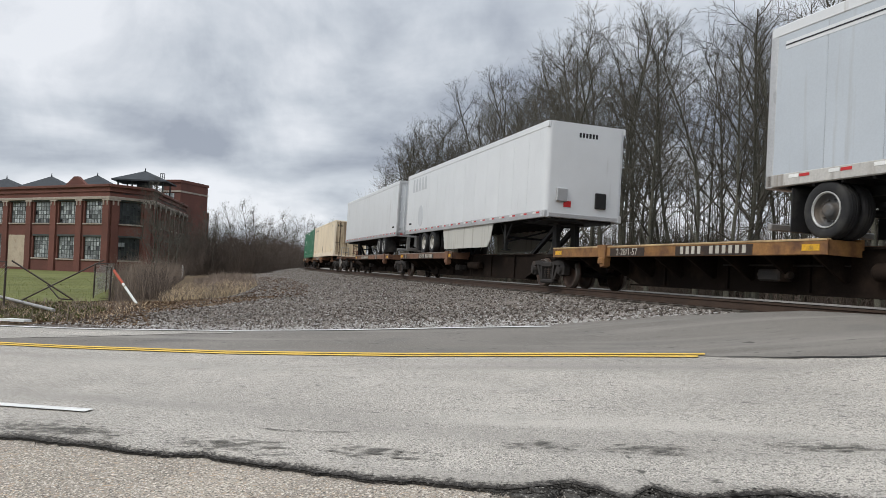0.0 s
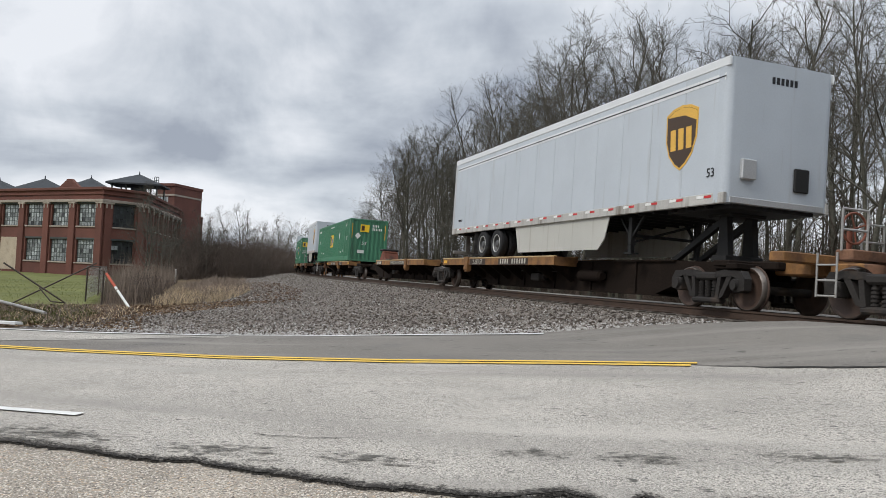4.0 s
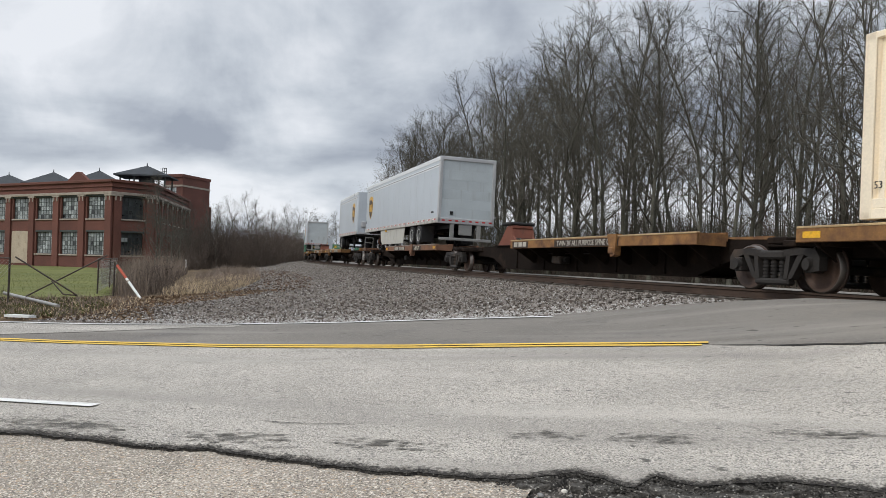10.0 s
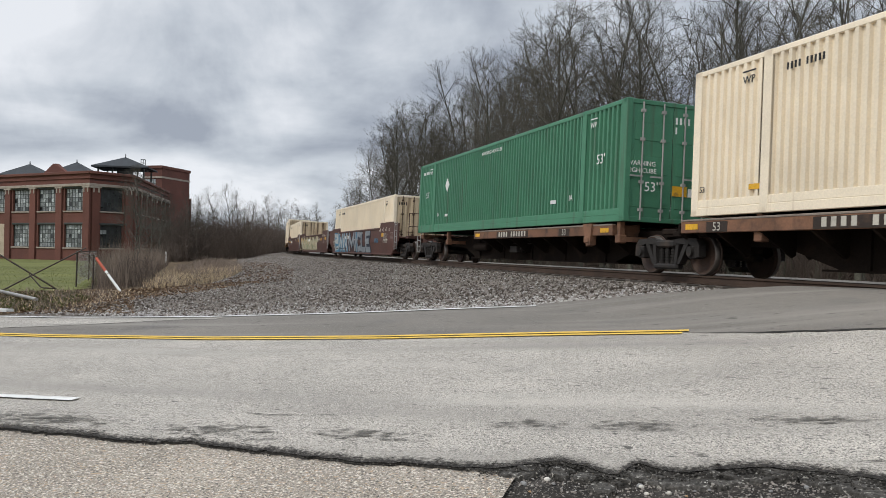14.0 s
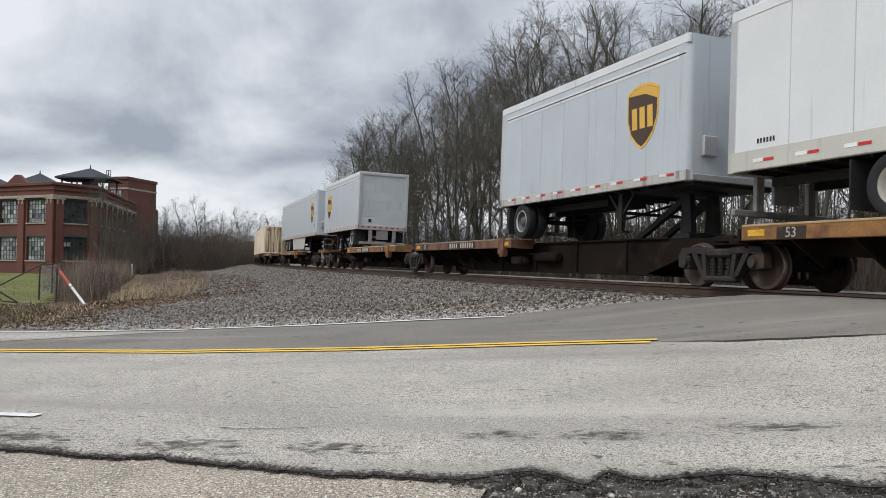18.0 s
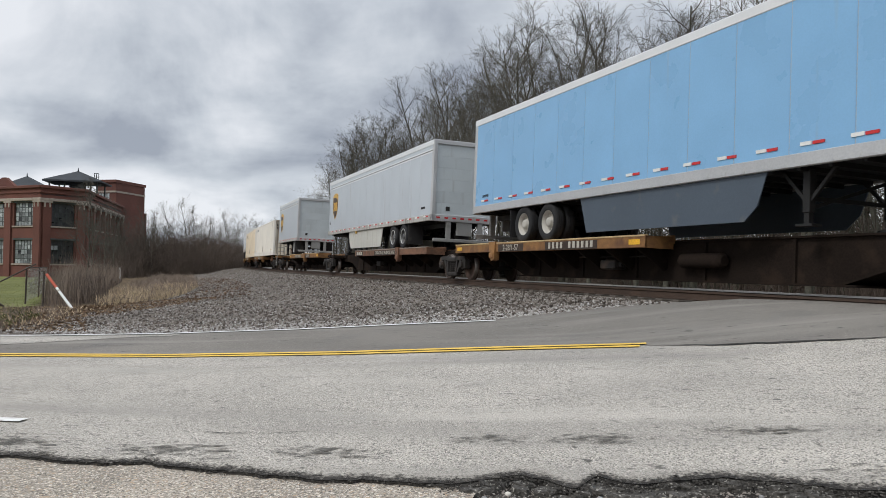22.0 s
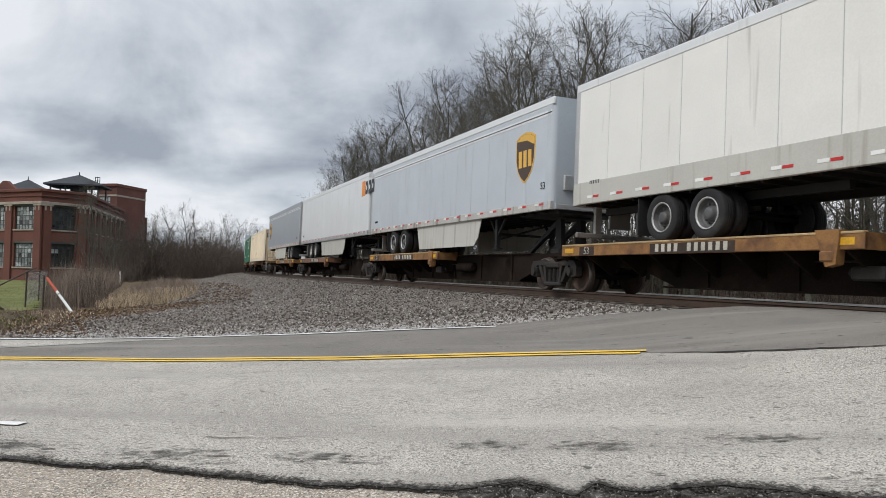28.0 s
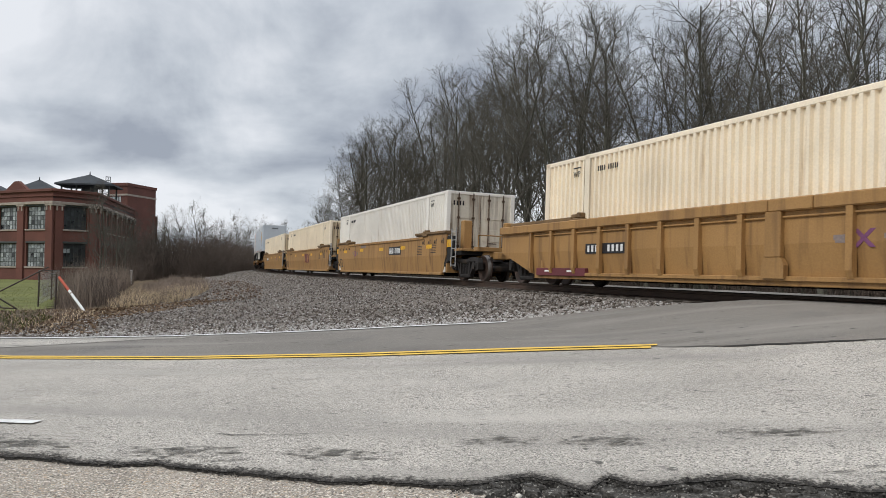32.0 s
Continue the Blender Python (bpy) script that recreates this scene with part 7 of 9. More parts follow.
near_verge.road, near_verge.lift = True, -0.038
round_stones("pale_pebbles", 16, near_verge, 0.018, mat("pale_pebble", (0.62, 0.58, 0.51), 0.6, var=0.2, scale=12.0, fine=60.0, rnd=0, world_space=True), "rounded pale pebbles at the road edge")
round_stones("grey_pebbles", 26, near_verge, 0.020, mat("grey_pebble", (0.24, 0.235, 0.225), 0.6, var=0.3, scale=12.0, fine=60.0, rnd=0, world_space=True), "rounded grey pebbles at the road edge")
round_stones("tan_pebbles", 7, near_verge, 0.018, mat("tan_pebble", (0.42, 0.27, 0.14), 0.6, var=0.2, scale=12.0, fine=60.0, rnd=0, world_space=True), "rounded tan pebbles at the road edge")

# ---- track ----
m_tie = mat("creosoted_timber", (0.10, 0.085, 0.07), 0.9, var=0.3, scale=2, fine=25, bump=0.5, world_space=True)
m_rail = mat("rusty_rail_steel", (0.075, 0.048, 0.034), 0.7, 0.2, var=0.25, scale=2, fine=30, bump=0.2, world_space=True)
track = thing("railway_track", "single line of rusty rails on timber ties", "railway track", kind="structure")
rs = np.concatenate([np.arange(-880, -40, 20.0), np.arange(-40, 240, 1.5), np.arange(240, 980, 12.0)])


def sweep(profile, s_list, material, name):
    """Draws a cross-section (y to the road's side, z from the rail tops) along the track."""
    rows = []
    for s in s_list:
        p, h = track_point(s), track_heading(s)
        m = Matrix.Translation((p.x, p.y, TRACK_Z)) @ Matrix.Rotation(h, 4, "Z") @ Matrix.Rotation(TRACK_BANK, 4, "X") @ Matrix.Translation((0, 0, RAIL_TOP))
        rows.append([m @ Vector((0, y, z)) for y, z in profile])
    n = len(profile)
    v = [p for r in rows for p in r]
    f = [(i * n + j, i * n + (j + 1) % n, (i + 1) * n + (j + 1) % n, (i + 1) * n + j) for i in range(len(rows) - 1) for j in range(n)]
    g = Geo()
    g.add(v, f)
    return g.mesh(name, material)


for side in (1, -1):
    c = 0.755 * side
    prof = [(c - 0.035, 0.0), (c + 0.035, 0.0), (c + 0.036, -0.035), (c + 0.009, -0.05), (c + 0.009, -0.145), (c + 0.07, -0.165), (c + 0.07, -0.175), (c - 0.07, -0.175), (c - 0.07, -0.165), (c - 0.009, -0.145), (c - 0.009, -0.05), (c - 0.036, -0.035)]
    rail = part("rail", sweep(prof, rs, m_rail, "rail"), track, label="rusty steel rail")
    part("rail_head", sweep([(c - 0.03, 0.002), (c + 0.03, 0.002), (c + 0.03, -0.001), (c - 0.03, -0.001)], rs, m_rail_head, "rail_head"), rail, label="worn running surface")


def g_tie(g):
    g.box(-0.11, 0.11, -1.3, 1.3, -0.33, -0.178, 0.015)
    for y in (-0.755, 0.755):
        g.box(-0.1, 0.1, y - 0.18, y + 0.18, -0.19, -0.168, slot=1)


me_tie = shared("tie", g_tie, m_tie, m_rail)
g_far = Geo()
for i in range(560):
    s = 3.5 + i * 0.52 + rr.uniform(-0.03, 0.03)
    m = car_pose(s + 0.5, s - 0.5) @ Matrix.Rotation(rr.uniform(-0.02, 0.02), 4, "Z")
    if i < 200:
        t = part("tie", me_tie, track)
        t.matrix_basis = m
    else:
        gg = Geo().box(-0.11, 0.11, -1.3, 1.3, -0.33, -0.178)
        g_far.add([m @ Vector(p) for p in gg.v], gg.f)
tagged(part("far_ties", g_far.mesh("far_ties", m_tie), track), kind="stuff")

# ---- brick factory ----
m_brick = mat("red_factory_brick", (0.152, 0.062, 0.046), 0.88, var=0.2, scale=0.35, fine=11.0, bump=0.35, rnd=0.05, dirt=(0.12, 0.05, 0.04), dirt_amt=0.3, depth=0.02)
m_trim = mat("weathered_stone_trim", (0.36, 0.31, 0.255), 0.85, var=0.15, scale=1.5, fine=14, bump=0.2, dirt=(0.2, 0.15, 0.12), dirt_amt=0.3)
m_glass = mat("dusty_factory_glass", (0.33, 0.36, 0.355), 0.3, var=0.4, scale=1.2, fine=5, bump=0.05, rnd=0.7, spec=0.6)
m_glass_dark = mat("dark_glass_and_interior", (0.03, 0.034, 0.036), 0.3, var=0.4, scale=1.5, fine=5, bump=0.05, rnd=0.5, spec=0.6)
m_sash = mat("dark_steel_sash", (0.05, 0.06, 0.055), 0.6, var=0.2)
m_slate = mat("dark_roof_slate", (0.045, 0.05, 0.055), 0.75, var=0.2, scale=1.5, fine=12, bump=0.3)
m_board = mat("beige_boarding", (0.42, 0.35, 0.26), 0.8, var=0.12, scale=0.8, fine=8, bump=0.1, dirt=(0.25, 0.18, 0.12), dirt_amt=0.3)
FACT_Z, FACT_TOP = -0.35, 9.5
factory = thing("brick_factory", "old two-storey red-brick factory with steel-sash windows", "building")


def wall_frame(p, q):
    """x along the wall from p to q as seen from outside, y inwards; returns the pose and the length."""
    d = Vector((q[0] - p[0], q[1] - p[1], 0))
    return Matrix.Translation((p[0], p[1], FACT_Z)) @ Matrix.Rotation(math.atan2(d.y, d.x), 4, "Z"), d.length


def lattice(g, w, hgt, cols=6, rows=5, bar=0.055, y0=0.2, y1=0.26):
    """A sash: bars round a grid of holes, in one piece."""
    xs, zs = [], []
    for i in range(cols + 1):
        c = -w / 2 + bar / 2 + i * (w - bar) / cols
        xs += [c - bar / 2, c + bar / 2]
    for j in range(rows + 1):
        c = bar / 2 + j * (hgt - bar) / rows
        zs += [c - bar / 2, c + bar / 2]
    lattice_at(g, xs, zs, y0, y1)


def lattice_at(g, xs, zs, y0, y1):
    nx, nz = len(xs), len(zs)
    v = [(x, y, z) for y in (y0, y1) for x in xs for z in zs]

    def at(k, i, j):
        return k * nx * nz + i * nz + j

    f = []
    for i in range(nx - 1):
        for j in range(nz - 1):
            if i % 2 and j % 2:
                f += [(at(0, i, j), at(0, i, j + 1), at(1, i, j + 1), at(1, i, j)), (at(0, i + 1, j), at(1, i + 1, j), at(1, i + 1, j + 1), at(0, i + 1, j + 1)),
                      (at(0, i, j), at(1, i, j), at(1, i + 1, j), at(0, i + 1, j)), (at(0, i, j + 1), at(0, i + 1, j + 1), at(1, i + 1, j + 1), at(1, i, j + 1))]
            else:
                f += [(at(0, i, j), at(0, i + 1, j), at(0, i + 1, j + 1), at(0, i, j + 1)), (at(1, i, j), at(1, i, j + 1), at(1, i + 1, j + 1), at(1, i + 1, j))]
    g.add(v, f)


def facade(p, q, bays, margin, boarded=(), dark=(), tall=FACT_TOP - FACT_Z, storeys=((1.6, 4.1), (5.62, 8.08)), first_pane_bay=0, share=0.65):
    """A wall with piers, stone bands and sash windows set back into openings."""
    m, ln = wall_frame(p, q)
    g = Geo()
    bay = (ln - 2 * margin) / bays
    ww = bay * share
    xs = [0.0]
    for i in range(bays):
        c = margin + (i + 0.5) * bay
        xs += [c - ww / 2, c + ww / 2]
    xs.append(ln)
    zs = [0.0] + [z for s in storeys for z in s] + [tall]
    lattice_at(g, xs, zs, 0.0, 0.45)
    wall = part("wall", g.mesh("factory_wall", m_brick), factory, label="red brick wall")
    wall.matrix_basis = m
    for i in range(bays + 1):
        c = margin + i * bay
        part("pier", shared(("pier", round(bay, 2)), lambda g: g.box(-min(0.5, bay * 0.11), min(0.5, bay * 0.11), -0.2, 0.0, 0.0, 8.25, 0.02), m_brick), wall, (c, 0, 0))
        part("pier_cap", shared("pier_cap", lambda g: (g.box(-0.6, 0.6, -0.27, 0.0, 8.08, 8.26, 0.02), g.box(-0.36, -0.2, -0.27, -0.18, 7.6, 8.08, 0.02), g.box(0.2, 0.36, -0.27, -0.18, 7.6, 8.08, 0.02)), m_trim), wall, (c, 0, 0), "pale stone pier cap")
    part("stone_band", Geo().box(-0.2, ln + 0.2, -0.26, 0.0, 8.26, 8.56, 0.03).mesh("stone_band", m_trim), wall, label="weathered stone band")
    part("cornice", Geo().box(-0.1, ln + 0.1, -0.22, 0.0, tall - 0.25, tall + 0.06, 0.04).box(-0.05, ln + 0.05, -0.1, 0.0, 9.1, 9.2, 0.02).mesh("cornice", m_brick), wall)
    for i in range(bays):
        c = margin + (i + 0.5) * bay
        for k, (z0, z1) in enumerate(storeys):
            if (i, k) in boarded:
                part("boarded_opening", Geo().box(c - ww / 2 - 0.1, c + ww / 2 + 0.1, -0.05, 0.1, z0 - 1.2, z1 + 0.1, 0.02).mesh("boarded_opening", m_board), wall, label="opening closed with beige boards")
                continue
            win = part("window", shared(("sash", round(ww, 2), round(z1 - z0, 2)), lambda g: lattice(g, ww, z1 - z0), m_sash), wall, (c, 0, z0), "steel sash window with many dusty panes")
            rw = random.Random(i * 7 + k + int(ln))
            single = i >= first_pane_bay
            rest = Geo()
            for a in range(6):
                for b in range(5):
                    # picks the dark glass: nearly every pane of the dark bays, few elsewhere
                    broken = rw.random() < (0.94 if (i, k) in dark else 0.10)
                    if single:
                        me = shared(("pane", round(ww, 2), round(z1 - z0, 2)), lambda g: g.box(-ww / 12 + 0.02, ww / 12 - 0.02, 0.225, 0.235, 0.02, (z1 - z0) / 5 - 0.02), m_glass_dark if broken else m_glass)
                        part("pane", me, win, (-ww / 2 + (a + 0.5) * ww / 6, 0, b * (z1 - z0) / 5))
                    else:
                        x, z = -ww / 2 + (a + 0.5) * ww / 6, b * (z1 - z0) / 5
                        rest.box(x - ww / 12 + 0.02, x + ww / 12 - 0.02, 0.225, 0.235, z + 0.02, z + (z1 - z0) / 5 - 0.02, slot=1 if broken else 0)
            if not single:
                tagged(part("glazing", rest.mesh("glazing", m_glass, m_glass_dark), win), kind="stuff")
            part("sill", shared(("sill", round(ww, 2)), lambda g: g.box(-ww / 2 - 0.15, ww / 2 + 0.15, -0.12, 0.22, -0.16, 0.0, 0.02), m_trim), wall, (c, 0, z0), "stone sill")
            part("lintel", shared(("lintel", round(ww, 2)), lambda g: g.box(-ww / 2 - 0.1, ww / 2 + 0.1, -0.03, 0.2, 0.0, 0.22, 0.02), m_sash), wall, (c, 0, z1 + 0.002))
    # near-black sheet behind the panes: the unlit room's shade put into its colour
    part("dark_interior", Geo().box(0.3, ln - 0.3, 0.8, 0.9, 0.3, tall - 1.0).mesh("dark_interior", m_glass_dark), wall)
    return wall


P1, P2, P3, P4 = (-46.4, 77.3), (-43.9, 81.8), (-55.5, 119.0), (-57.0, 125.5)
A_DIR = Vector((P1[0] + 65.4, P1[1] - 84.5)).normalized()
P0 = (P1[0] - A_DIR.x * 49.65, P1[1] - A_DIR.y * 49.65)
facade(P0, P1, 11, 0.35, boarded=((7, 0), (4, 0)), dark=((2, 1),), first_pane_bay=6)
facade(P1, P2, 1, 0.62, share=0.68, dark=((0, 0), (0, 1)))
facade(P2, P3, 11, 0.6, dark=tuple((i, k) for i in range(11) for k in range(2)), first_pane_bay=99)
back = Vector((-A_DIR.y, A_DIR.x))
g = Geo()
roof_pts = [P0, P1, P2, P3, (P3[0] - 40, P3[1] + 14), (P0[0] + back.x * 40, P0[1] + back.y * 40)]
g.prism(roof_pts, 8.55, 8.7, "z")
part("flat_roof", g.mesh("flat_roof", m_slate), factory)
part("back_wall", Geo().prism([P3, (P3[0] - 40, P3[1] + 14), (P3[0] - 40, P3[1] + 14.5), (P3[0], P3[1] + 0.5)], FACT_Z, FACT_TOP, "z").mesh("back_wall", m_brick), factory)


def polar(az, r):
    return Vector((-math.sin(radians(az)) * r, math.cos(radians(az)) * r))


# stair tower at the far end, with a stone band and a small window
TW = [polar(27.62, 118), polar(26.35, 116), polar(24.5, 122), polar(25.7, 126)]
tower = part("stair_tower", Geo().prism([tuple(p) for p in TW], FACT_Z, 13.0, "z").mesh("stair_tower", m_brick), factory, label="tall brick stair tower")
part("tower_band", Geo().prism([tuple(p + (p - (TW[0] + TW[2]) / 2).normalized() * 0.12) for p in TW], 11.35, 11.6, "z").mesh("tower_band", m_trim), tower, label="stone band")
part("tower_cap", Geo().prism([tuple(p + (p - (TW[0] + TW[2]) / 2).normalized() * 0.2) for p in TW], 12.75, 13.15, "z").mesh("tower_cap", m_brick), tower)
tm = Matrix.Translation((TW[0].x, TW[0].y, 0)) @ Matrix.Rotation(math.atan2(TW[1].y - TW[0].y, TW[1].x - TW[0].x), 4, "Z")
tw = part("tower_window", Geo().box(0.5, 2.2, -0.06, 0.05, 10.0, 11.2).mesh("tower_window", m_glass), tower, label="small multi-pane tower window")
tw.matrix_basis = tm
part("tower_sash", Geo().box(0.5, 2.2, -0.09, -0.05, 10.55, 10.62).box(0.9, 0.96, -0.09, -0.05, 10, 11.2).box(1.35, 1.41, -0.09, -0.05, 10, 11.2).box(1.8, 1.86, -0.09, -0.05, 10, 11.2).mesh("tower_sash", m_sash), tw)
part("annex", Geo().prism([tuple(polar(25.3, 124)), tuple(polar(24.35, 124)), tuple(polar(24.35, 134)), tuple(polar(25.3, 134))], FACT_Z, 9.0, "z").mesh("annex", m_brick), factory)


for i in range(3):
    hp = polar(27.75 - i * 0.14, 117.5)
    part("roof_ladder", Geo().tube((hp.x, hp.y, 12.4), (hp.x, hp.y, 14.0), 0.05, n=6).mesh("roof_ladder", m_sash), tower)
hp, hq = polar(27.75, 117.5), polar(27.47, 117.5)
part("roof_ladder", Geo().tube((hp.x, hp.y, 14.0), (hq.x, hq.y, 14.0), 0.05, n=6).tube((hp.x, hp.y, 13.5), (hq.x, hq.y, 13.5), 0.04, n=6).mesh("roof_ladder", m_sash), tower)


def roof_monitor(az, r, half_w, z_eave, z_top, open_sides, turn):
    """A hipped roof lantern; the nearest one stands open on posts."""
    c = polar(az, r)
    g = Geo()
    v = [(-half_w, -half_w * 0.8, z_eave), (half_w, -half_w * 0.8, z_eave), (half_w, half_w * 0.8, z_eave), (-half_w, half_w * 0.8, z_eave), (-0.15, 0, z_top), (0.15, 0, z_top)]
    v += [(x, y, z - 0.18) for x, y, z in v[:4]]
    g.add(v, [(0, 1, 5, 4), (1, 2, 5), (2, 3, 4, 5), (3, 0, 4), (0, 6, 7, 1), (1, 7, 8, 2), (2, 8, 9, 3), (3, 9, 6, 0), (6, 9, 8, 7)])
    mon = part("roof_lantern", g.mesh("roof_lantern", m_slate), factory, (c.x, c.y, 0), "hipped dark slate roof lantern", turn)
    part("finial", shared("finial", lambda g: g.tube((0, 0, 0), (0, 0, 0.45), 0.09, 0.03, n=8), m_slate), mon, (0, 0, z_top - 0.02))
    if open_sides:
        for x in (-0.8, -0.3, 0.3, 0.8):
            for y in (-0.62, 0.62):
                part("lantern_post", Geo().box(x * half_w - 0.08, x * half_w + 0.08, y * half_w - 0.08, y * half_w + 0.08, 8.6, z_eave).mesh("lantern_post", m_sash), mon)
        part("lantern_core", Geo().box(-half_w * 0.22, half_w * 0.22, -half_w * 0.3, half_w * 0.3, 8.6, z_eave).mesh("lantern_core", m_slate), mon)
    else:
        part("lantern_wall", Geo().box(-half_w * 0.9, half_w * 0.9, -half_w * 0.7, half_w * 0.7, 8.6, z_eave - 0.1).mesh("lantern_wall", m_slate), mon)


roof_monitor(28.75, 104, 3.35, 11.35, 12.7, True, radians(15))
roof_monitor(31.8, 108, 3.3, 10.2, 12.1, False, radians(10))
roof_monitor(34.6, 112, 3.0, 10.3, 11.9, False, radians(8))
roof_monitor(37.2, 118, 3.2, 10.2, 11.7, False, radians(8))
roof_monitor(41.0, 118, 3.2, 10.2, 11.7, False, radians(8))
gb = Vector((-A_DIR.y, A_DIR.x))
gc = polar(33.15, 97)
gab = part("brick_gable", Geo().prism([(-1.9, 8.4), (1.9, 8.4), (1.9, 9.7), (0.3, 10.75), (-0.3, 10.75), (-1.9, 9.7)], 0, 0.4).mesh("brick_gable", m_brick), factory, (gc.x, gc.y, 0), turn=math.atan2(A_DIR.y, A_DIR.x))

lawn_pts = [(-14.6, 23.2), (-15.3, 25.2), (-20.5, 35), (-31, 52), (-44.2, 79.5), (-46.6, 76.8), (-100, 97), (-100, 30), (-40, 21.5), (-17.5, 23.2)]
lx, ly = np.meshgrid(np.linspace(-110, -14, 130), np.linspace(16, 96, 110), indexing="ij")


def inside(x, y, poly):
    c = np.zeros(x.shape, bool)
    for i in range(len(poly)):
        (x0, y0), (x1, y1) = poly[i - 1], poly[i]
        hit = ((y0 > y) != (y1 > y)) & (x < (x1 - x0) * (y - y0) / (y1 - y0 + 1e-12) + x0)
        c ^= hit
    return c


cm = inside((lx[:-1, :-1] + lx[1:, 1:]) / 2, (ly[:-1, :-1] + ly[1:, 1:]) / 2, lawn_pts)
thing("lawn", "mown green lawn before the factory", "lawn", kind="structure", me=grid_mesh("lawn", lx, ly, ground_z(lx, ly) + 0.0, m_lawn, keep=cm))

# ---- bare trees ----
m_bark = mat("grey_brown_bark", (0.112, 0.108, 0.086), 0.95, var=0.3, scale=1.2, fine=14, bump=0.5, rnd=0.25, spec=0.1)
m_twig = mat("bare_twigs", (0.118, 0.110, 0.090), 0.95, var=0.25, scale=0.8, fine=4, bump=0.0, rnd=0.3, spec=0.1)
m_brush = mat("brown_brush_twigs", (0.128, 0.102, 0.084), 0.95, var=0.3, scale=0.5, fine=3, bump=0.0, rnd=0.25, spec=0.1)
m_dry_grass = mat("dry_tan_grass", (0.62, 0.485, 0.32), 0.95, var=0.3, scale=0.4, fine=3, bump=0.0, rnd=0.1, spec=0.1)
m_weed = mat("brown_dead_weeds", (0.235, 0.187, 0.15), 0.95, var=0.3, scale=0.6, fine=3, bump=0.0, rnd=0.15, spec=0.1)
m_green_weed = mat("low_green_weeds", (0.10, 0.12, 0.035), 0.95, var=0.3, scale=0.6, fine=3, bump=0.0, rnd=0.15, spec=0.1)


def stick(g, p0, p1, r0, r1, n=3):
    d = p1 - p0
    if d.length < 1e-4:
        return
    d.normalize()
    u = d.orthogonal().normalized()
    w = d.cross(u)
    v = [p + (u * math.cos(6.2832 * i / n) + w * math.sin(6.2832 * i / n)) * r for p, r in ((p0, r0), (p1, r1)) for i in range(n)]
    g.add(v, [(i, (i + 1) % n, (i + 1) % n + n, i + n) for i in range(n)], 0, True)


def grow(g, rnd, p, d, length, r, level, up, many):
    """A limb that bends as it goes and throws off side shoots."""
    segs = (4, 3, 2, 1)[level]
    pts, dirs = [p.copy()], [d.copy()]
    for k in range(segs):
        d = (d + Vector((rnd.gauss(0, 0.13), rnd.gauss(0, 0.13), rnd.gauss(0, 0.08) + up))).normalized()
        q = p + d * (length / segs)
        r1 = max(0.005, r * (1 - 0.75 * (k + 1) / segs))
        stick(g, p, q, max(0.006, r * (1 - 0.75 * k / segs)), r1, 4 if level < 1 else 3)
        p = q
        pts.append(p.copy())
        dirs.append(d.copy())
    if level >= 3:
        return
    shoots = many[level]
    for i in range(shoots):
        t = rnd.uniform(0.25, 1.0) * segs
        k = min(segs - 1, int(t))
        q = pts[k].lerp(pts[k + 1], t - k)
        side = dirs[k].orthogonal().normalized()
        side.rotate(Matrix.Rotation(rnd.uniform(0, 6.28), 3, dirs[k]))
        nd = (dirs[k] * rnd.uniform(0.55, 0.95) + side * rnd.uniform(0.5, 0.95) + Vector((0, 0, 0.12))).normalized()
        grow(g, rnd, q, nd, length * rnd.uniform(0.42, 0.7), r * rnd.uniform(0.38, 0.52), level + 1, up * 0.8, many)


def tree_meshes(seed, height, many, spread, low):
    """Trunk and crown of a bare tree."""
    rnd = random.Random(seed)
    gt, gc = Geo(), Geo()
    p, d = Vector((0, 0, -0.2)), Vector((0, 0, 1))
    base = height * 0.0084
    segs, pts = 9, [Vector((0, 0, -0.2))]
    for k in range(segs):
        d = (d + Vector((rnd.gauss(0, 0.075), rnd.gauss(0, 0.075), 0.1))).normalized()
        q = p + d * (height * 0.9 / segs)
        stick(gt, p, q, base * (1 - 0.085 * k) * (1.35 if k == 0 else 1), base * (1 - 0.085 * (k + 1)), 7)
        p = q
        pts.append(p.copy())
    limbs = 16
    for i in range(limbs):
        t = low + (1 - low) * (i + rnd.random()) / limbs
        k = min(segs - 1, int(t * segs))
        q = pts[k].lerp(pts[k + 1], t * segs - k)
        a = i * 2.4 + rnd.uniform(-0.5, 0.5)
        rise = rnd.uniform(0.55, 1.25) + t * 0.75
        nd = Vector((math.cos(a), math.sin(a), rise)).normalized()
        grow(gc, rnd, q, nd, height * spread * rnd.uniform(0.75, 1.15) * (1.15 - 0.75 * t), base * (0.55 - 0.3 * t), 0, 0.045, many)
    return gt.mesh("trunk", m_bark), gc.mesh("crown", m_twig)


SIZES = ((18.5, 0.27, 0.26), (17.5, 0.30, 0.22), (19.5, 0.26, 0.32), (16.5, 0.31, 0.20), (18.0, 0.29, 0.30), (15.5, 0.31, 0.16))
TREES = [tree_meshes(100 + i, h, (6, 5, 3), sp, low) for i, (h, sp, low) in enumerate(SIZES)]
TREES += [tree_meshes(200 + i, h, (5, 4, 2), sp, low) for i, (h, sp, low) in enumerate(SIZES[:3])]
TALL = [max(v.co.z for v in crown.vertices) for trunk, crown in TREES]
rt = random.Random(5)


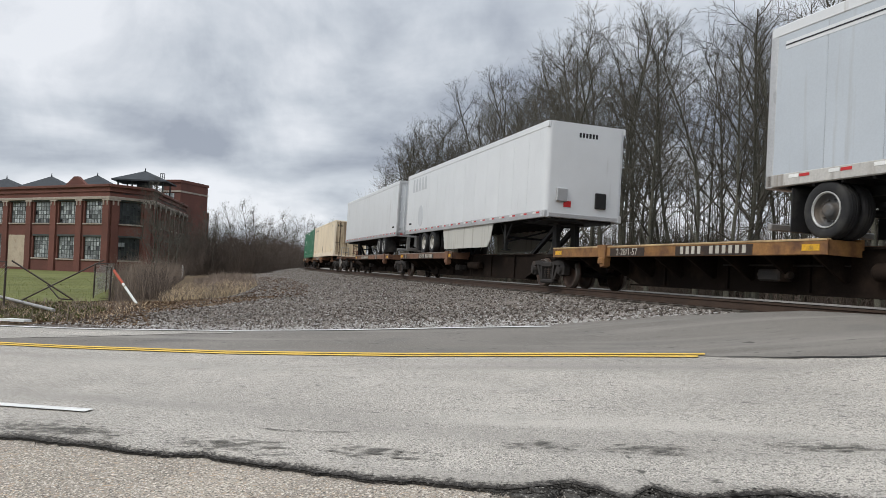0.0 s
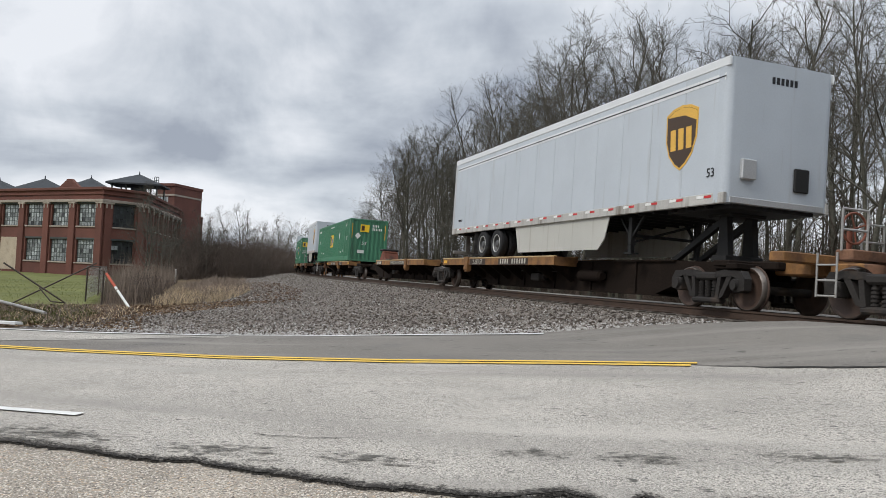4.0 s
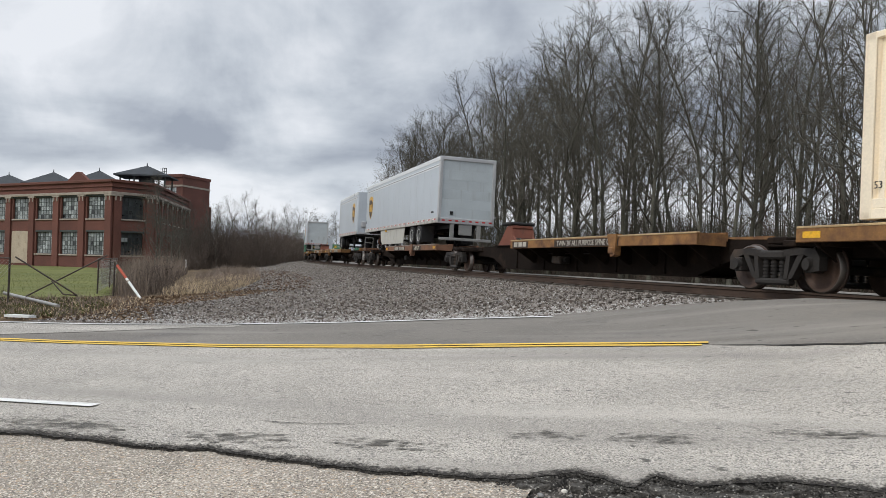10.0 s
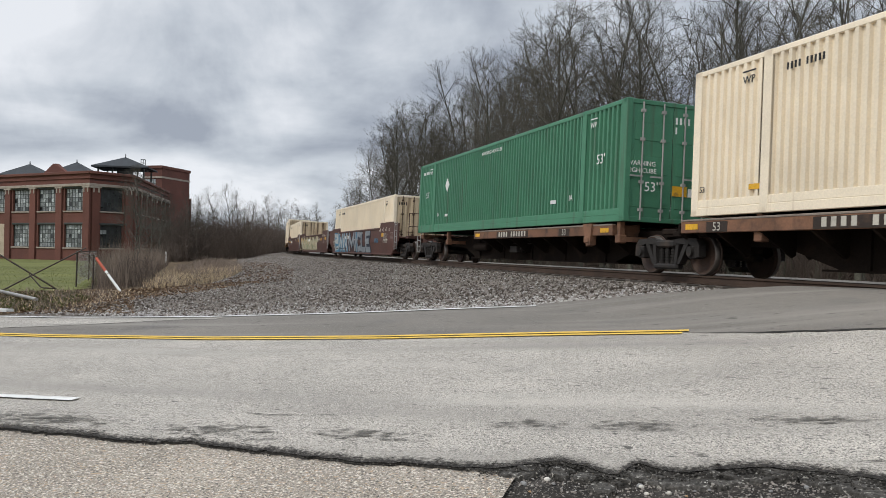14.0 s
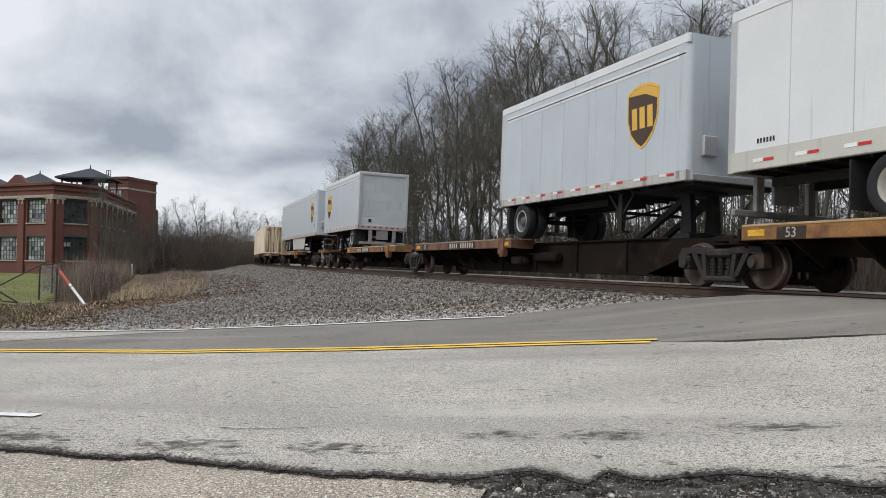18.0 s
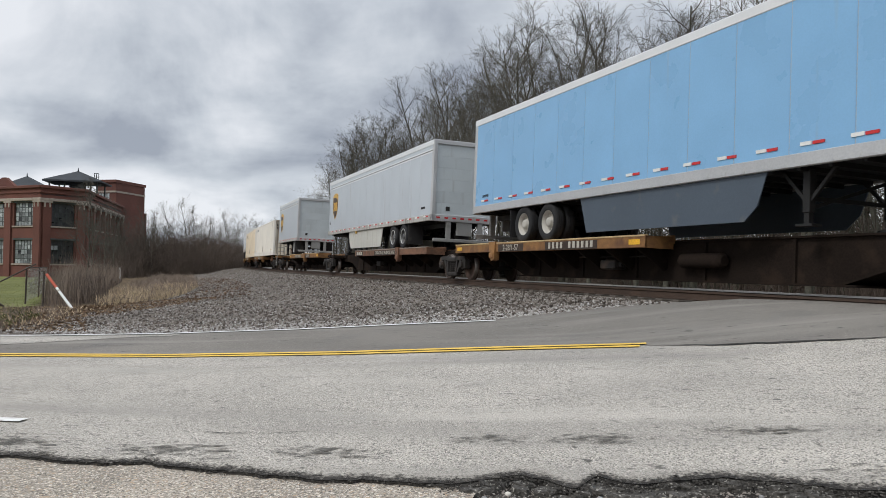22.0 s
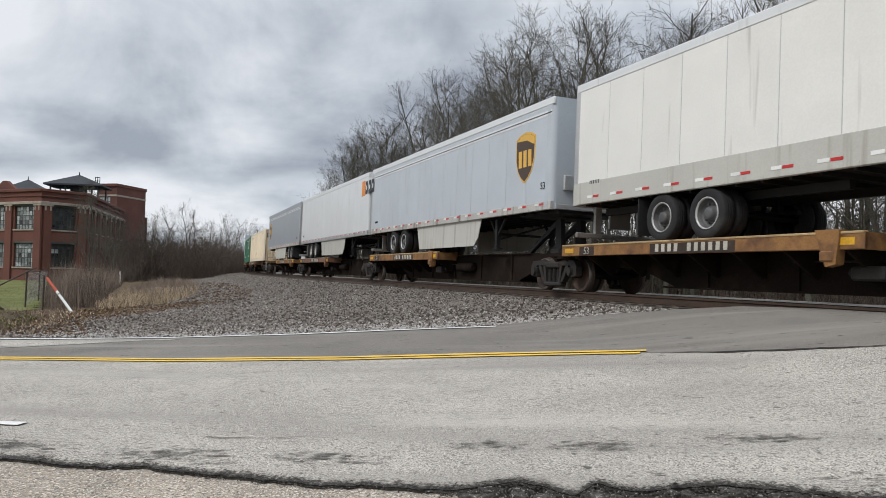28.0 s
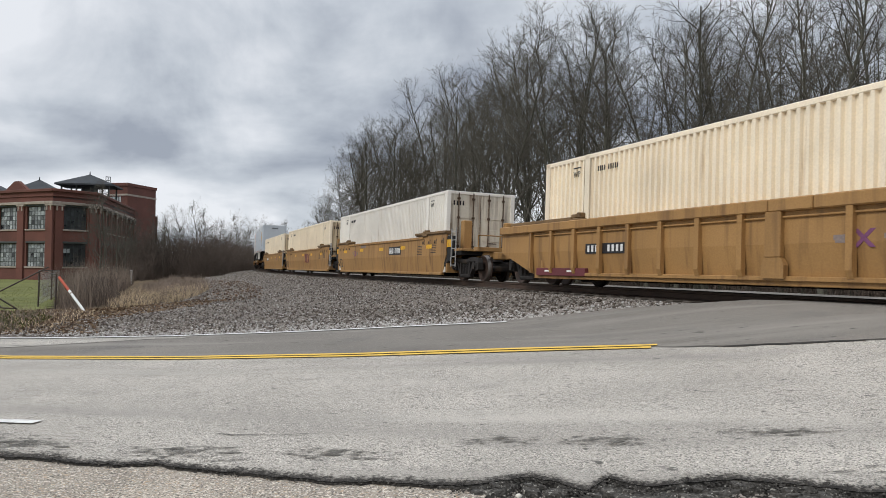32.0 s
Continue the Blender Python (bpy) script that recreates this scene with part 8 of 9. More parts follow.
def plant(x, y, kind, scale, turn, group="bare trees of the wood", label="tall bare deciduous tree with grey-brown bark"):
    t = thing("bare_tree", label, "tree", group)
    tr, cr = TREES[kind]
    part("trunk", tr, t)
    part("crown", cr, t)
    t.matrix_basis = Matrix.LocRotScale((x, y, float(ground_z(np.array([x]), np.array([y]))[0]) - 0.05), Euler((0, 0, turn)), (scale, scale, scale * rt.uniform(0.94, 1.06)))


# tops of the wood as they rise along the track: bearing to the left of north, elevation
TOP_AZ = [-40, -6.5, -5.5, -4.0, -2.6, -1.2, 0.2, 2.1, 3.8, 4.5, 5.3, 6.7, 8.0, 10.0, 11.2, 11.6, 12.2]
TOP_EL = [25.0, 20.4, 20.0, 18.8, 19.4, 18.4, 16.8, 16.3, 15.0, 13.4, 11.4, 12.2, 12.6, 10.6, 7.6, 5.4, 3.0]


def tallest(x, y):
    """The scale at which an 18 m tree at that place reaches the wood's outline."""
    el = float(np.interp(math.degrees(math.atan2(-x, y)), TOP_AZ, TOP_EL))
    return (math.hypot(x, y) * math.tan(radians(el)) + 1.5) / 17.2


# the wood stands along the far side of the track
count = 0
for s_at in np.arange(-44, 100, 3.2):
    for row in range(4):
        s = s_at + rt.uniform(-1.6, 1.6)
        d = -(8.5 + row * 5.0 + rt.uniform(-1.8, 2.6))
        p, h = track_point(s), track_heading(s)
        x, y = p.x - math.sin(h) * d, p.y + math.cos(h) * d
        top = tallest(x, y)
        if top < 0.45 or (s > 44 and row > 2):
            continue
        kind = rt.randrange(6) if row == 0 else 6 + rt.randrange(3)
        plant(x, y, kind, min(rt.uniform(1.0, 1.4), top * 17.2 / TALL[kind] * rt.uniform(0.84, 1.0)) * (1.0 if row < 2 else 0.9), rt.uniform(0, 6.28))
# thinner trees far along the bend and beyond the brush
for s_at in np.arange(118, 330, 9.0):
    for row in range(2):
        s, d = s_at + rt.uniform(-4, 4), -(11 + row * 9 + rt.uniform(-3, 3))
        p, h = track_point(s), track_heading(s)
        plant(p.x - math.sin(h) * d, p.y + math.cos(h) * d, 6 + rt.randrange(3), rt.uniform(0.55, 0.8), rt.uniform(0, 6.28), "far trees along the bend", "bare deciduous tree far along the bend")
for az, r, sc in ((15.2, 230, 0.8), (16.0, 240, 0.85), (14.3, 250, 0.85), (17.0, 235, 0.8), (15.6, 260, 0.9), (13.6, 265, 0.9), (16.5, 215, 0.62), (17.9, 225, 0.7), (22.4, 150, 0.72), (21.6, 158, 0.8), (20.9, 152, 0.7), (23.2, 165, 0.66), (19.0, 175, 0.78), (18.2, 180, 0.8), (17.4, 185, 0.75), (20.0, 190, 0.7), (16.6, 200, 0.75), (24.0, 170, 0.55), (19.6, 165, 0.62), (18.7, 195, 0.8)):
    c = polar(az, r)
    plant(c.x, c.y, 6 + rt.randrange(3), sc, rt.uniform(0, 6.28), "far trees behind the brush", "bare tree behind the brush")


def brush_mesh(seed, stems, height, spread, material, twigs=3, r=0.011, lean=0.22):
    rnd = random.Random(seed)
    g = Geo()
    for _ in range(stems):
        a, rr_ = rnd.uniform(0, 6.28), spread * math.sqrt(rnd.random())
        p = Vector((math.cos(a) * rr_, math.sin(a) * rr_, -0.05))
        d = Vector((rnd.gauss(0, lean), rnd.gauss(0, lean), 1)).normalized()
        l = height * rnd.uniform(0.5, 1.05)
        q = p + d * l * 0.5
        e = q + (d + Vector((rnd.gauss(0, 0.2), rnd.gauss(0, 0.2), 0))).normalized() * l * 0.5
        stick(g, p, q, r * 1.6, r)
        stick(g, q, e, r, r * 0.5)
        for _ in range(twigs):
            t = rnd.uniform(0.3, 1)
            b = p.lerp(q, t) if rnd.random() < 0.4 else q.lerp(e, t)
            f = b + Vector((rnd.gauss(0, 0.5), rnd.gauss(0, 0.5), rnd.uniform(0.2, 0.9))) * l * 0.22
            stick(g, b, f, r * 0.7, r * 0.35)
    return g.mesh("brush", material)


BRUSH = [brush_mesh(i, 110, 1.0, 0.6, m_brush, 4, 0.0032) for i in range(3)]
THICKET = [brush_mesh(20 + i, 80, 1.0, 0.5, m_brush, 11, 0.0026, 0.36) for i in range(3)]


def shrub(x, y, scale, flat=1.0, label="bare brown shrub of thin stems", group="shrubs", forms=BRUSH):
    b = thing("bare_shrub", label, "shrub", group, me=forms[rt.randrange(3)])
    b.matrix_basis = Matrix.LocRotScale((x, y, float(ground_z(np.array([x]), np.array([y]))[0])), Euler((0, 0, rt.uniform(0, 6.28))), (scale, scale, scale * flat))


# thicket between the factory and the bend
for _ in range(92):
    az = rt.uniform(16.2, 26.5)
    r = rt.uniform(78, 140) if az > 19.5 else rt.uniform(105, 190)
    c = polar(az, r)
    d_tr = min(math.hypot(c.x - float(px), c.y - float(py)) for px, py in zip(_px[900:1200:4], _py[900:1200:4]))
    if d_tr < 5.0:
        continue
    shrub(c.x, c.y, rt.uniform(3.2, 6.2), rt.uniform(0.7, 1.1), group="thicket beside the factory", forms=THICKET)
for _ in range(64):
    c = polar(rt.uniform(15.0, 20.0), rt.uniform(112, 190))
    if min(math.hypot(c.x - float(px), c.y - float(py)) for px, py in zip(_px[900:1200:4], _py[900:1200:4])) > 4.6:
        shrub(c.x, c.y, rt.uniform(4.8, 7.2), rt.uniform(0.8, 1.1), group="thicket beside the factory", forms=THICKET)
for _ in range(34):
    az = rt.uniform(16.6, 26.0)
    c = polar(az, rt.uniform(84, 140) if az > 19.5 else rt.uniform(120, 190))
    if min(math.hypot(c.x - float(px), c.y - float(py)) for px, py in zip(_px[900:1200:4], _py[900:1200:4])) > 6.0:
        plant(c.x, c.y, 6 + rt.randrange(3), rt.uniform(0.3, 0.52), rt.uniform(0, 6.28), "small trees of the thicket", "small bare tree in the thicket")
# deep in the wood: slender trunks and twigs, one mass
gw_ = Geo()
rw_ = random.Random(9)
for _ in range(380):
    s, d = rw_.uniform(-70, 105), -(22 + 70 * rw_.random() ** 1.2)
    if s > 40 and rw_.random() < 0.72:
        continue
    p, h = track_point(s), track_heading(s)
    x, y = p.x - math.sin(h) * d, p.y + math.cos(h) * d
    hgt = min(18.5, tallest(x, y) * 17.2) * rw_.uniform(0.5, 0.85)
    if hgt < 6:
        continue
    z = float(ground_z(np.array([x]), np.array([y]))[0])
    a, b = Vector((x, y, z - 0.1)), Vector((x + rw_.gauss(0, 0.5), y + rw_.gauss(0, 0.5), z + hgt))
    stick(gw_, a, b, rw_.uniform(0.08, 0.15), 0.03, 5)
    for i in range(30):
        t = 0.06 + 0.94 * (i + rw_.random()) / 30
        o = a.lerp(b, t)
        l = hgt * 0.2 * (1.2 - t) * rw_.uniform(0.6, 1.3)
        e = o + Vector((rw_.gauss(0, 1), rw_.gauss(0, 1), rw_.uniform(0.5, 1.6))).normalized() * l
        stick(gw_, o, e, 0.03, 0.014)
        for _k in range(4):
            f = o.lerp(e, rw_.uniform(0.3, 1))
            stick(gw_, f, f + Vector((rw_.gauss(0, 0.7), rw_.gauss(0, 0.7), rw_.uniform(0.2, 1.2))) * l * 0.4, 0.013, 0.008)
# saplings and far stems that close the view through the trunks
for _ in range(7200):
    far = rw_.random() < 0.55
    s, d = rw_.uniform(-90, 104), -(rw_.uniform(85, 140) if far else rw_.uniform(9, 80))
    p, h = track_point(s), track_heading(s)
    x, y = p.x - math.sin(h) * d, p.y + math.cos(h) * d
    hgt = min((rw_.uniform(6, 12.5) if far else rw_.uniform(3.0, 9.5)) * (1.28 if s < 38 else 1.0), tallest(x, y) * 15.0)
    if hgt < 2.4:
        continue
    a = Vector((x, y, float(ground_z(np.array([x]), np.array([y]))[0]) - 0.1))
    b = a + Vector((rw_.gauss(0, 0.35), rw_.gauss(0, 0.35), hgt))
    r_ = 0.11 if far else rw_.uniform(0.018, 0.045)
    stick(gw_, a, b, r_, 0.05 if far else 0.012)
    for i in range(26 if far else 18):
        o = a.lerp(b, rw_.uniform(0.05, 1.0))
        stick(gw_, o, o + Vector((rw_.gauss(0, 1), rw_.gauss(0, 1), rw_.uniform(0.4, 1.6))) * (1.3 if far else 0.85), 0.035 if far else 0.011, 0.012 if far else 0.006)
# bark colour set below the front trees' to paint in the wood's inner shade
thing("deep_wood", "dense bare wood behind the front trees", "wood", kind="stuff", me=gw_.mesh("deep_wood", mat("bark_darkened_for_shade", (0.082, 0.079, 0.060), 0.95, var=0.3, scale=0.3, fine=4, bump=0.0, rnd=0, spec=0.1)))
# undergrowth at the foot of the wood
for s_at in np.arange(-42, 128, 1.7):
    s, d = s_at + rt.uniform(-1, 1), -(7.6 + rt.uniform(0, 16.0))
    p, h = track_point(s), track_heading(s)
    shrub(p.x - math.sin(h) * d, p.y + math.cos(h) * d, rt.uniform(1.8, 3.8), rt.uniform(0.7, 1.0), "low bare undergrowth at the wood's edge", "undergrowth")

for s_at in np.arange(-46, 112, 1.75):
    s, d = s_at + rt.uniform(-1, 1), -rt.uniform(14, 46)
    p, h = track_point(s), track_heading(s)
    shrub(p.x - math.sin(h) * d, p.y + math.cos(h) * d, rt.uniform(5.0, 8.2), rt.uniform(0.65, 0.95), "tall bare undergrowth deep in the wood", "undergrowth")


def blades(name, count, place, height, width, material, label, lean=0.3, patchy=0.0):
    g = Geo()
    pts = [place() for _ in range(count)]
    z = ground_z(np.array([p[0] for p in pts]), np.array([p[1] for p in pts]))
    for (x, y), zz in zip(pts, z):
        a, hh = rt.uniform(0, 6.28), height * rt.uniform(0.45, 1.15) * (1 + patchy * noise.noise(Vector((x * 0.9, y * 0.5, 2.0))))
        lx_, ly_ = rt.gauss(0, lean) * hh, rt.gauss(0, lean) * hh
        wx, wy = math.cos(a) * width, math.sin(a) * width
        g.add([(x - wx, y - wy, zz - 0.03), (x + wx, y + wy, zz - 0.03), (x + lx_ * 0.4 + wx * 0.7, y + ly_ * 0.4 + wy * 0.7, zz + hh * 0.55), (x + lx_ * 0.4 - wx * 0.7, y + ly_ * 0.4 - wy * 0.7, zz + hh * 0.55), (x + lx_, y + ly_, zz + hh)],
              [(0, 1, 2, 3), (3, 2, 4)])
    thing(name, label, "grass", kind="stuff", me=g.mesh(name, material))


def in_poly(poly):
    xs, ys = [p[0] for p in poly], [p[1] for p in poly]

    def place():
        while True:
            x, y = rt.uniform(min(xs), max(xs)), rt.uniform(min(ys), max(ys))
            if bool(inside(np.array(x), np.array(y), poly)):
                return x, y
    return place


TAN = [(-13.2, 25.2), (-12.2, 24.6), (-11.5, 27.5), (-12.6, 32.0), (-14.6, 38.5), (-17.0, 40.0), (-16.4, 35.0), (-14.8, 29.5)]
FIELD = [(-14.0, 30.0), (-12.6, 32.0), (-14.6, 38.5), (-18.8, 49), (-25.5, 63), (-28, 64), (-20.8, 44), (-16.4, 35.0)]
WEEDS = [(-13.2, 23.9), (-15.2, 25.4), (-20.6, 35.5), (-33, 58), (-29, 60), (-20.0, 40), (-14.8, 29)]
EDGE = [(-9.6, 15.9), (-20, 17.0), (-27, 20.5), (-17.5, 23.6), (-13.4, 24.0), (-11.6, 22.4), (-10.8, 19.0)]
blades("field_grass", 3800, in_poly(FIELD), 0.5, 0.010, m_weed, "low dead brown field grass", 0.5, 0.9)
blades("dry_grass", 4600, in_poly(TAN), 0.34, 0.008, m_dry_grass, "tall dry tan grass", 0.45, 1.1)
blades("brown_grass", 2600, in_poly(TAN), 0.34, 0.010, m_weed, "dead brown grass among the tan", 0.6, 0.8)
blades("dead_weeds", 4200, in_poly(WEEDS), 1.45, 0.0065, m_weed, "tall brown dead weeds", 0.2, 0.9)
blades("low_dead_weeds", 3500, in_poly(WEEDS), 0.7, 0.008, m_brush, "low brown dead weeds", 0.4, 0.6)
blades("verge_grass", 2600, in_poly(EDGE), 0.11, 0.010, m_dry_grass, "short dry grass along the verge", 0.8)
blades("brown_verge_grass", 4200, in_poly(EDGE), 0.16, 0.010, m_weed, "short dead brown grass along the verge", 0.8, 0.9)
blades("verge_weeds", 5200, in_poly([(-10.6, 16.3), (-20, 17.2), (-20, 22), (-14.5, 23.4), (-12.2, 20.5)]), 0.10, 0.014, m_green_weed, "low green weeds along the verge", 0.6)
m_leaf = mat("fallen_brown_leaf", (0.16, 0.10, 0.062), 0.9, var=0.4, scale=1.5, fine=9.0, rnd=0, bump=0.0, spec=0.15)
m_leaf_pale = mat("faded_tan_leaf", (0.30, 0.215, 0.135), 0.9, var=0.35, scale=1.5, fine=9.0, rnd=0, bump=0.0, spec=0.15)


def leaf_litter(name, count, place, size, material, label):
    """Curled leaves lying about: two bent faces each."""
    g = Geo()
    pts = [place() for _ in range(count)]
    z = ground_z(np.array([p[0] for p in pts]), np.array([p[1] for p in pts]))
    for (x, y), zz in zip(pts, z):
        s, a, up = size * rt.uniform(0.5, 1.3), rt.uniform(0, 6.28), rt.uniform(0.2, 0.9)
        ca, sa = math.cos(a) * s, math.sin(a) * s
        k = 0.4
        g.add([(x - ca, y - sa, zz + 0.01), (x + sa * k, y - ca * k, zz + 0.01 + s * up), (x + ca, y + sa, zz + 0.02), (x - sa * k, y + ca * k, zz + s * up * rt.random())], [(0, 1, 2), (0, 2, 3)])
    thing(name, label, "leaf litter", kind="stuff", me=g.mesh(name, material))


LITTER = [(-8.2, 15.4), (-12, 15.9), (-27, 19.5), (-17.5, 23.8), (-13.0, 25.0), (-11.5, 27), (-9.6, 27.5), (-9.9, 22.8), (-10.4, 19.5)]
leaf_litter("brown_leaf_litter", 9000, in_poly(LITTER), 0.05, m_leaf, "fallen brown leaves on the verge")
leaf_litter("gravel_leaf_litter", 1300, in_poly([(-9.9, 22.8), (-8.3, 27), (-11, 36), (-16, 48), (-20, 56), (-21.5, 56), (-18.5, 49), (-13, 34), (-11.2, 27)]), 0.06, m_leaf, "brown leaves strewn over the gravel's edge")
leaf_litter("tan_leaf_litter", 4500, in_poly(LITTER), 0.05, m_leaf_pale, "faded tan leaves on the verge")
LAWN_NEAR = [(-14.6, 23.8), (-15.4, 25.4), (-20.8, 35.5), (-31, 52), (-60, 60), (-40, 24), (-17.5, 24)]
blades("lawn_grass", 9000, in_poly(LAWN_NEAR), 0.06, 0.012, mat("lawn_blades", (0.155, 0.162, 0.058), 0.9, var=0.2, rnd=0.1, bump=0.0, spec=0.1), "short lawn grass", 0.5)
for x, y, sc in ((-17.6, 22.4, 0.75), (-18.6, 22.2, 0.8), (-21.5, 36.5, 1.3), (-23.5, 41, 1.4), (-14.6, 27.2, 1.2), (-16.5, 31, 1.3)):
    shrub(x, y, sc, 1.0, "thin bare brushwood by the fence", "brushwood by the fence")
# two small trees before the factory's corner
for x, y, sc in ((-28.3, 52.8, 0.45), (-26.6, 52.5, 0.34), (-27.6, 56, 0.36), (-30.2, 57, 0.5)):
    plant(x, y, 5, sc, rt.uniform(0, 6.28), "small trees by the factory", "small bare tree before the factory corner")

# ---- broken chain-link fence, marker post, debris ----
m_fence = mat("rusty_fence_steel", (0.075, 0.06, 0.05), 0.7, 0.3, var=0.25, scale=3, bump=0.2, dirt=RUST, dirt_amt=0.3)
m_galv = mat("galvanised_pipe", (0.36, 0.35, 0.33), 0.5, 0.5, var=0.2, scale=3)
fence = thing("chain_link_fence", "broken chain-link fence with fallen rails", "fence")


def fz(x, y):
    return float(ground_z(np.array([x]), np.array([y]))[0])


def pipe(name, a, b, r, material, parent, label=""):
    return part(name, Geo().tube(a, b, r, n=8).mesh(name, material), parent, label=label)


F1, F2, F3 = (-15.5, 20.54), (-16.6, 26.86), (-24.0, 20.0)
for x, y, hgt in ((*F1, 1.4), (*F2, 1.35), (-14.96, 25.2, 1.2), (-21.0, 20.3, 1.4), (-19.2, 32.0, 1.3)):
    pipe("post", (x, y, fz(x, y) - 0.1), (x + 0.02, y, fz(x, y) + hgt), 0.03, m_fence, fence, "rusty fence post")
pipe("top_rail", (-16.6, 26.86, 1.27), (-14.96, 25.2, 1.15), 0.02, m_fence, fence)
pipe("top_rail", (-16.6, 26.86, 1.27), (-21.5, 36.5, 1.2), 0.02, m_fence, fence)
pipe("top_rail", (-15.5, 20.54, 1.28), (-21.0, 20.3, 1.3), 0.02, m_fence, fence)
pipe("fallen_rail", (-15.2, 20.4, 1.32), (-13.55, 20.9, 0.22), 0.025, m_fence, fence, "bent fence rail hanging down")
pipe("fallen_rail", (-13.55, 20.9, 0.22), (-14.0, 20.9, 0.24), 0.02, m_fence, fence)
pipe("fallen_rail", (-14.0, 20.9, 0.24), (-14.45, 21.0, 0.62), 0.02, m_fence, fence)
pipe("fallen_rail", (-15.9, 21.6, 0.0), (-13.9, 23.0, 1.42), 0.022, m_fence, fence, "bent fence rail leaning up")
gm = Geo()
for i in range(44):
    t = i / 24
    for sgn in (1, -1):
        x0, z0 = -21.0 + i * 0.125, 0.0
        a = Vector((x0, 20.3 + (x0 + 21) * 0.04, 0.02))
        b = Vector((x0 + sgn * 1.15, 20.3 + (x0 + 21) * 0.04, 1.22))
        if -21.2 < b.x < -15.2:
            stick(gm, a, b, 0.0045, 0.0045)
part("wire_mesh", gm.mesh("wire_mesh", m_galv), fence, label="rusty chain-link mesh")
gm = Geo()
for i in range(30):
    t = i / 30
    for sgn in (1, -1):
        a = Vector((-16.6, 26.86, 0.0)).lerp(Vector((-21.5, 36.5, 0.0)), t)
        b = a + Vector((-0.4, 0.8, 0)) * sgn * 1.2 + Vector((0, 0, 1.2))
        if 26.5 < b.y < 36.6:
            stick(gm, a, b, 0.0045, 0.0045)
part("wire_mesh", gm.mesh("wire_mesh", m_galv), fence)
marker = thing("marker_post", "leaning white marker post with an orange top", "post")
pb, pt = Vector((-13.05, 23.68, -0.05)), Vector((-14.2, 24.1, 1.08))
m_orange = mat("faded_orange_paint", (0.50, 0.10, 0.055), 0.6, var=0.15)
pm = pb.lerp(pt, 0.62)
pipe("shaft", pb, pm, 0.042, m_white, marker, "chipped white plastic shaft")
pipe("orange_top", pm, pt, 0.046, m_orange, marker, "faded orange sleeve")
pipe("band", pb.lerp(pt, 0.52), pb.lerp(pt, 0.55), 0.045, m_trim, marker)
plank = thing("fallen_pipe", "pale pipe lying on the verge", "pipe")
pipe("pipe", (-17.2, 22.6, 0.12), (-13.0, 19.2, 0.02), 0.05, m_galv, plank)
litter = thing("litter", "flattened white scrap on the verge", "litter", me=Geo().prism([(-0.35, -0.05), (0.3, -0.1), (0.38, 0.06), (-0.2, 0.12)], -0.03, 0.03, "z").mesh("litter", m_white))
litter.location = (-11.85, 16.1, fz(-11.85, 16.1) + 0.06)
stub = thing("white_stake", "short white utility stake in the brush", "stake", me=Geo().tube((0, 0, -0.1), (0, 0, 1.1), 0.06, n=8).mesh("white_stake", m_white))
c = polar(26.0, 62)
stub.location = (c.x, c.y, fz(c.x, c.y))

